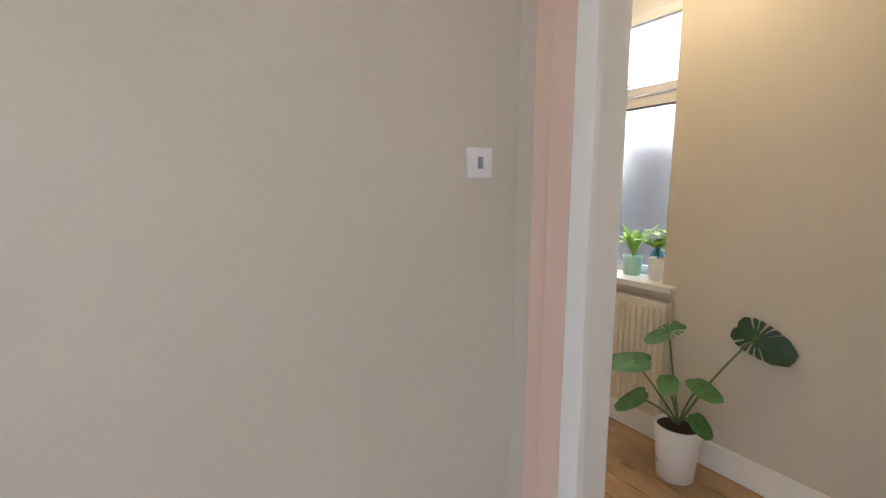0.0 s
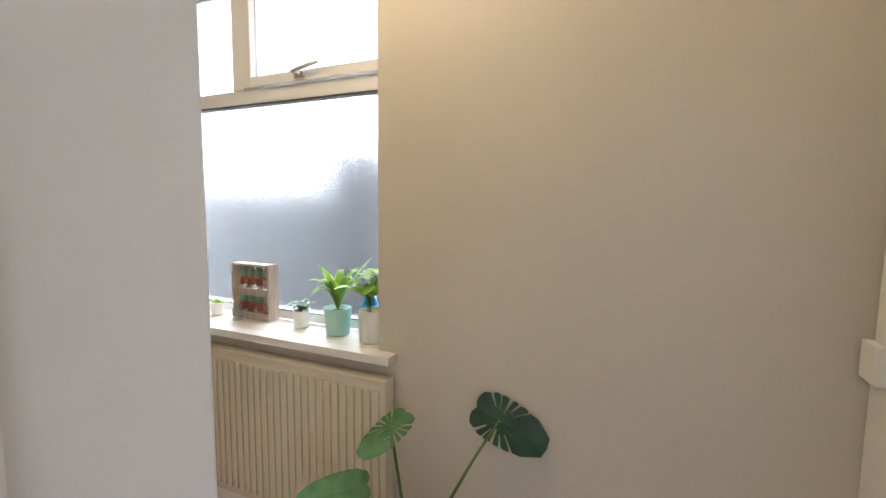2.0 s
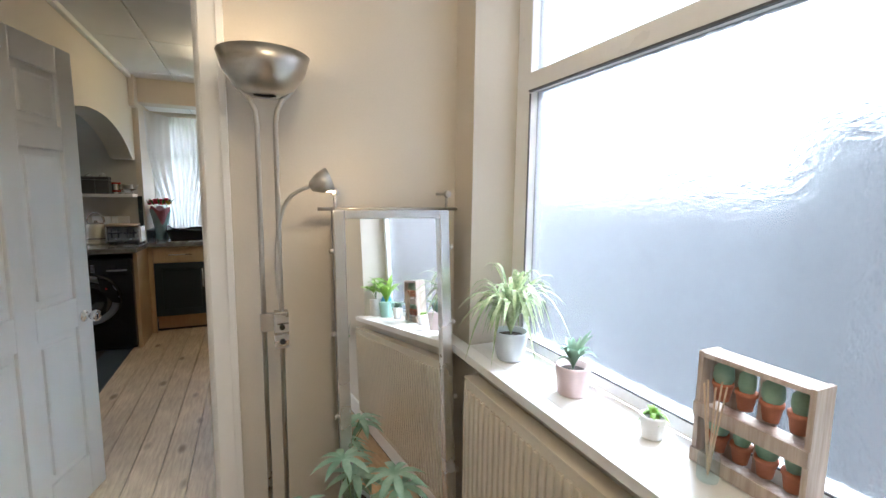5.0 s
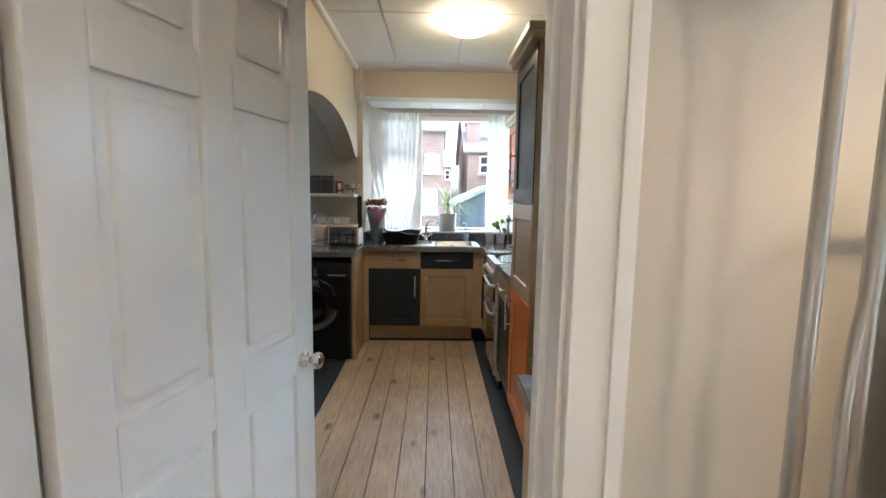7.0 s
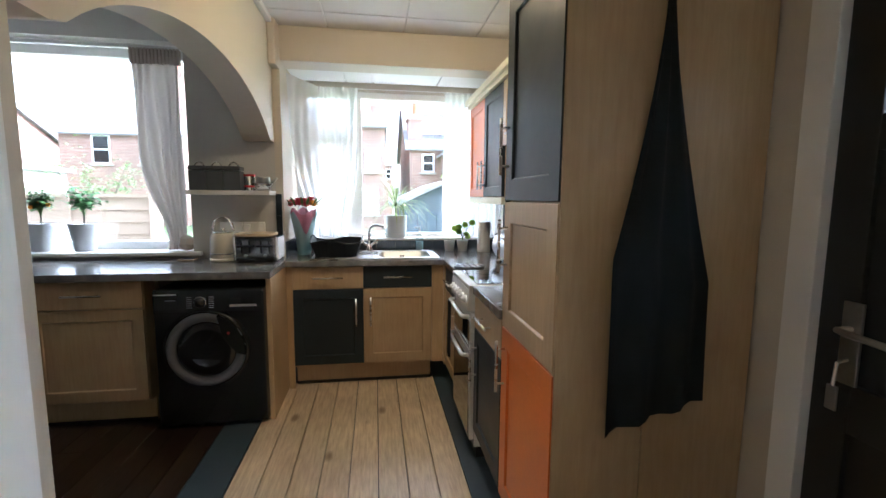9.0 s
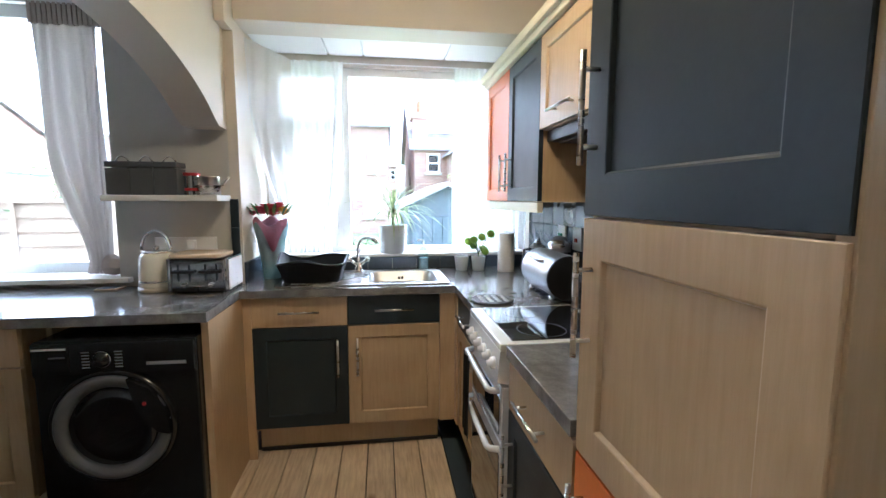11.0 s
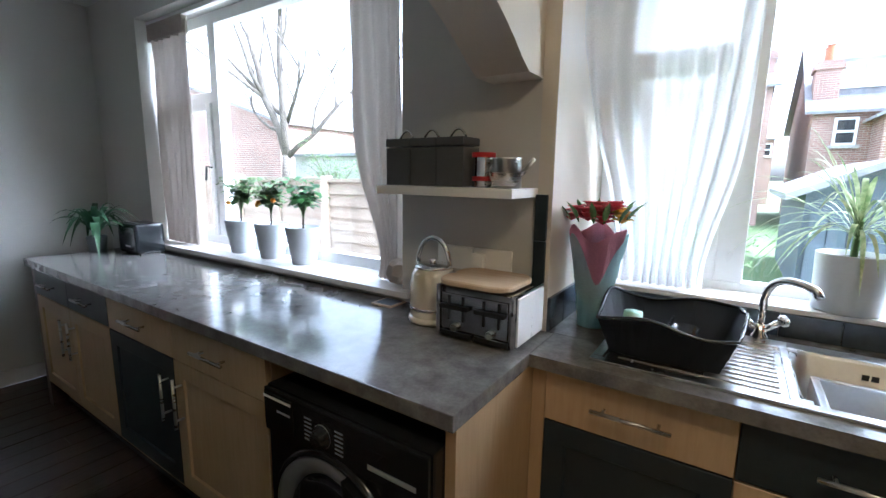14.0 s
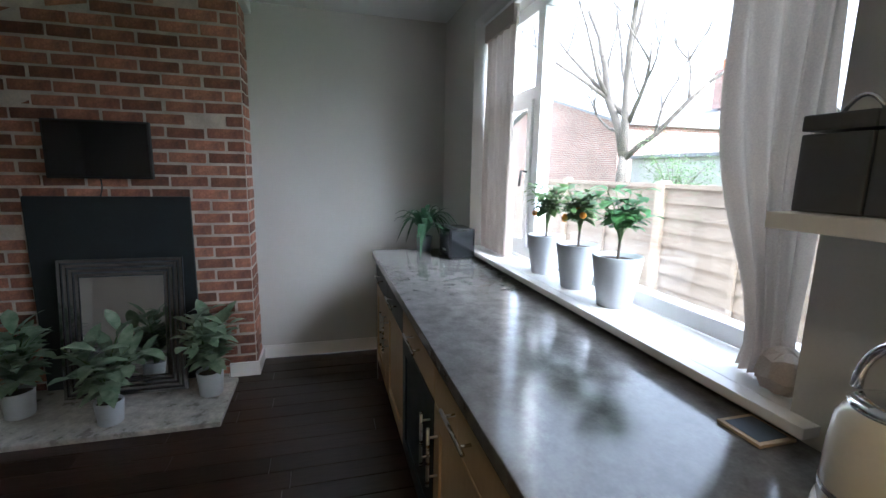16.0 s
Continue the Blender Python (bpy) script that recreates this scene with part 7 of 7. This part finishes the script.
def toaster():
    t = thing("toaster", (0.01, 6.89, 0.906), "four-slot steel toaster with white ends", "toaster")
    x0, x1, y0, y1, z0, z1 = -0.116, 0.132, 6.843, 7.050, 0.918, 1.072
    part("body", boxes((x0, y0, z0, x1, y1, z1), bev=0.02), TOASTSTEEL, t)
    part("end_frame", boxes((x1 - 0.002, y0 - 0.004, z0 - 0.004, x1 + 0.014, y1 + 0.004, z1 + 0.004), bev=0.008), CHROME, t, "chrome end frame")
    part("end_cap", boxes((x1 + 0.012, y0 + 0.006, z0 + 0.004, x1 + 0.018, y1 - 0.006, z1 - 0.006), bev=0.003), WHITEPOT, t, "white end panel")
    part("end_frame", boxes((x0 - 0.014, y0 - 0.004, z0 - 0.004, x0 + 0.002, y1 + 0.004, z1 + 0.004), bev=0.008), CHROME, t, "chrome end frame")
    part("front_plate", boxes((x0 + 0.01, y0 - 0.006, z0 + 0.02, x1 - 0.01, y0, z1 - 0.02), bev=0.003), TOASTSTEEL, t)
    for cx in (-0.053, 0.069):
        for k in (-0.025, 0.025):
            part("lever_slot", boxes((cx + k - 0.004, y0 - 0.0085, z0 + 0.05, cx + k + 0.004, y0 - 0.006, z1 - 0.025)), BLACK_MATT, t)
        part("lever", boxes((cx - 0.05, y0 - 0.026, z1 - 0.065, cx + 0.05, y0 - 0.009, z1 - 0.052), bev=0.004), BLACK_MATT, t)
        part("dial", lathe([(0.013, 0), (0.012, 0.014), (0, 0.015)], (cx, y0 - 0.006, z0 + 0.030), 16, turn=Matrix.Rotation(radians(90), 4, "X")), STEEL, t)
        part("crumb_tray", boxes((cx - 0.055, y0 - 0.009, z0 - 0.002, cx + 0.055, y0 - 0.002, z0 + 0.014), bev=0.002), BLACK_MATT, t)
    for x in (x0 + 0.02, x1 - 0.02):
        for y in (y0 + 0.02, y1 - 0.02):
            part("foot", lathe([(0, 0), (0.012, 0), (0.012, 0.014), (0, 0.014)], (x, y, 0.9065), 10), BLACK_MATT, t)


toaster()
cbd = thing("chopping_board", (0.0, 6.90, 1.077), "pale wooden chopping board on the toaster", "chopping board")
part("board", rounded_slab(-0.133, 6.830, 0.120, 7.058, 1.0765, 1.094, 0.06), BEIGEWOOD, cbd)
cs = thing("coaster", (-0.40, 7.0, 0.906), "small blue and white coaster", "coaster")
part("tile", boxes((-0.525, 6.965, 0.907, -0.425, 7.06, 0.914), bev=0.002), BEIGEWOOD, cs)
part("print", boxes((-0.515, 6.975, 0.914, -0.435, 7.05, 0.9147)), SHEDBLUE, cs)
ws = thing("wall_socket", (-0.1, 7.075, 1.10), "white double socket behind the toaster", "socket")
part("plate", boxes((-0.28, 7.068, 1.075, -0.13, 7.080, 1.160), bev=0.004), UPVC, ws)
part("plug", boxes((-0.12, 7.04, 1.095, -0.075, 7.068, 1.145), bev=0.008), UPVC, ws)
part("plate", boxes((-0.125, 7.068, 1.075, 0.02, 7.080, 1.160), bev=0.004), UPVC, ws)

# ---- shelf ----
sf2 = thing("wall_shelf", (-0.17, 6.98, 1.345), "white floating shelf on the dining wall", "shelf")
part("board", boxes((-0.416, 6.882, 1.347, 0.099, 7.08, 1.375), bev=0.003), WHITE, sf2)
for i in range(3):
    x = -0.412 + i * 0.1070
    cn = thing("canister", (x + 0.055, 6.97, 1.376), "square dark grey storage tin with a wire handle", "canister", "tins on the shelf")
    part("body", boxes((x, 6.930, 1.376, x + 0.103, 7.035, 1.503), bev=0.005), GREYTIN, cn)
    part("lid", boxes((x - 0.001, 6.929, 1.507, x + 0.104, 7.036, 1.534), bev=0.005), GREYTIN, cn)
    part("handle", tube(curve((x + 0.022, 6.982, 1.537), (x + 0.0525, 6.982, 1.59), (x + 0.083, 6.982, 1.537), 8), 0.004, 7), CHROME, cn, smooth=True)
rt = thing("coffee_tin", (-0.035, 6.95, 1.376), "steel tin with red bands", "tin")
part("body", lathe([(0, 0), (0.036, 0), (0.036, 0.095), (0, 0.095)], (-0.045, 6.975, 1.376), 26), CHROME, rt, smooth=False)
part("lid", lathe([(0.038, 0.093), (0.038, 0.108), (0, 0.109)], (-0.045, 6.975, 1.376), 26), REDLID, rt)
part("band", lathe([(0.0365, 0.02), (0.0368, 0.022), (0.0368, 0.032), (0.0365, 0.034)], (-0.045, 6.975, 1.376), 26), REDLID, rt)
mk = thing("milk_pan", (0.055, 6.97, 1.376), "small steel pouring can with a spout", "milk can")
part("body", lathe([(0, 0), (0.046, 0), (0.043, 0.085), (0.045, 0.09), (0.041, 0.09), (0.040, 0.06), (0, 0.058)], (0.048, 6.95, 1.376), 26), STEEL, mk, smooth=True)
part("handle", tube(curve((0.010, 6.95, 1.45), (-0.025, 6.95, 1.43), (0.008, 6.95, 1.39), 7), 0.005, 7), STEEL, mk, smooth=True)
part("spout", tube([(0.082, 6.95, 1.405), (0.115, 6.94, 1.435), (0.140, 6.935, 1.462)], 0.008, 8, None, 0.006), STEEL, mk, smooth=True)

# ---- dining sill: citrus trees ----
for i, (x, lab, fruit) in enumerate(((-1.735, "small citrus tree in a grey pot", 1), (-1.455, "small citrus tree with orange fruit in a grey pot", 4), (-1.192, "small citrus tree in a grey pot beside the curtain", 0))):
    t = thing("citrus_tree", (x, 7.20, 0.956), lab, "plant", "citrus pots on the sill")
    pot(t, (x, 7.185, 0.9555), 0.062, 0.090, 0.188, GREYPOT, "grey tapered pot")
    part("trunk", tube([(x, 7.185, 1.11), (x + 0.004, 7.185, 1.20)], 0.005, 7), BARK, t)
    bushy(t, (x + 0.004, 7.185, 1.16), 0.125, 0.22, 16, 9, 0.072, LEAF_DEEP if i == 2 else LEAF_MID, 40 + i, 0.0025, aspect=0.55)
    for k in range(fruit):
        a = 1.7 * k + 2.9
        part("fruit", lathe([(0, -0.014), (0.010, -0.010), (0.015, 0), (0.010, 0.011), (0, 0.014)], (x + 0.075 * math.cos(a), 7.15 + 0.03 * math.sin(a), 1.24 + 0.015 * k), 12), FRUIT, t, "orange fruit", smooth=True)

# ---- counter end: machine and fern ----
cm = thing("toaster", (-2.45, 6.96, 0.906), "black and chrome two-slot toaster at the counter end", "toaster")
part("body", boxes((-2.575, 6.875, 0.914, -2.335, 7.035, 1.095), bev=0.014), BLACK_GLOSS, cm)
part("front_plate", boxes((-2.545, 6.870, 0.930, -2.345, 6.876, 1.078), bev=0.003), TOASTSTEEL, cm, "chrome side panel")
part("end_cap", boxes((-2.592, 6.880, 0.920, -2.574, 7.030, 1.090), bev=0.006), BLACK_MATT, cm)
part("lever", boxes((-2.612, 6.94, 1.03, -2.592, 6.97, 1.045), bev=0.003), BLACK_MATT, cm)
for y in (6.92, 6.985):
    part("slot", boxes((-2.55, y - 0.012, 1.0952, -2.36, y + 0.012, 1.0962)), BLACK_MATT, cm)
part("badge", boxes((-2.47, 6.868, 0.955, -2.41, 6.8705, 0.963)), UPVC, cm)
for x in (-2.55, -2.36):
    part("foot", boxes((x - 0.012, 6.90, 0.906, x + 0.012, 7.01, 0.915)), BLACK_MATT, cm)
fn = thing("fern", (-2.695, 6.80, 0.906), "dark fern in a pot at the counter end", "plant")
pot(fn, (-2.695, 6.80, 0.9065), 0.045, 0.055, 0.10, GREYTIN)
arching(fn, (-2.695, 6.80, 0.99), 40, 0.34, 0.034, 0.26, 51, LEAF_DARK, 0.95, droop=0.6)

# ---- hearth plants ----
for i, (x, y, r, h, w) in enumerate(((-2.66, 4.47, 0.078, 0.15, 0.26), (-2.47, 4.985, 0.070, 0.13, 0.30), (-2.70, 5.440, 0.078, 0.15, 0.25))):
    t = thing("silver_leaf_plant", (x, y, 0.031), "silver-green leafy plant in a grey pot on the hearth", "plant", "hearth plants")
    pot(t, (x, y, 0.031), r * 0.85, r, h, GREYPOT)
    bushy(t, (x, y, 0.03 + h), w * 0.62, 0.36, 20, 8, 0.140, LEAF_SILVER, 60 + i, 0.004, flat=1.1, aspect=0.50, low=1)

# ---- plant on the low cabinet ----
lp = thing("pothos", (1.08, 3.80, 0.888), "small leafy green plant on the low cabinet", "plant")
pot(lp, (1.08, 3.80, 0.888), 0.026, 0.031, 0.05, WHITEPOT)
bushy(lp, (1.08, 3.80, 0.927), 0.065, 0.15, 11, 6, 0.045, LEAF_DEEP, 71, 0.002, aspect=0.6, low=2)
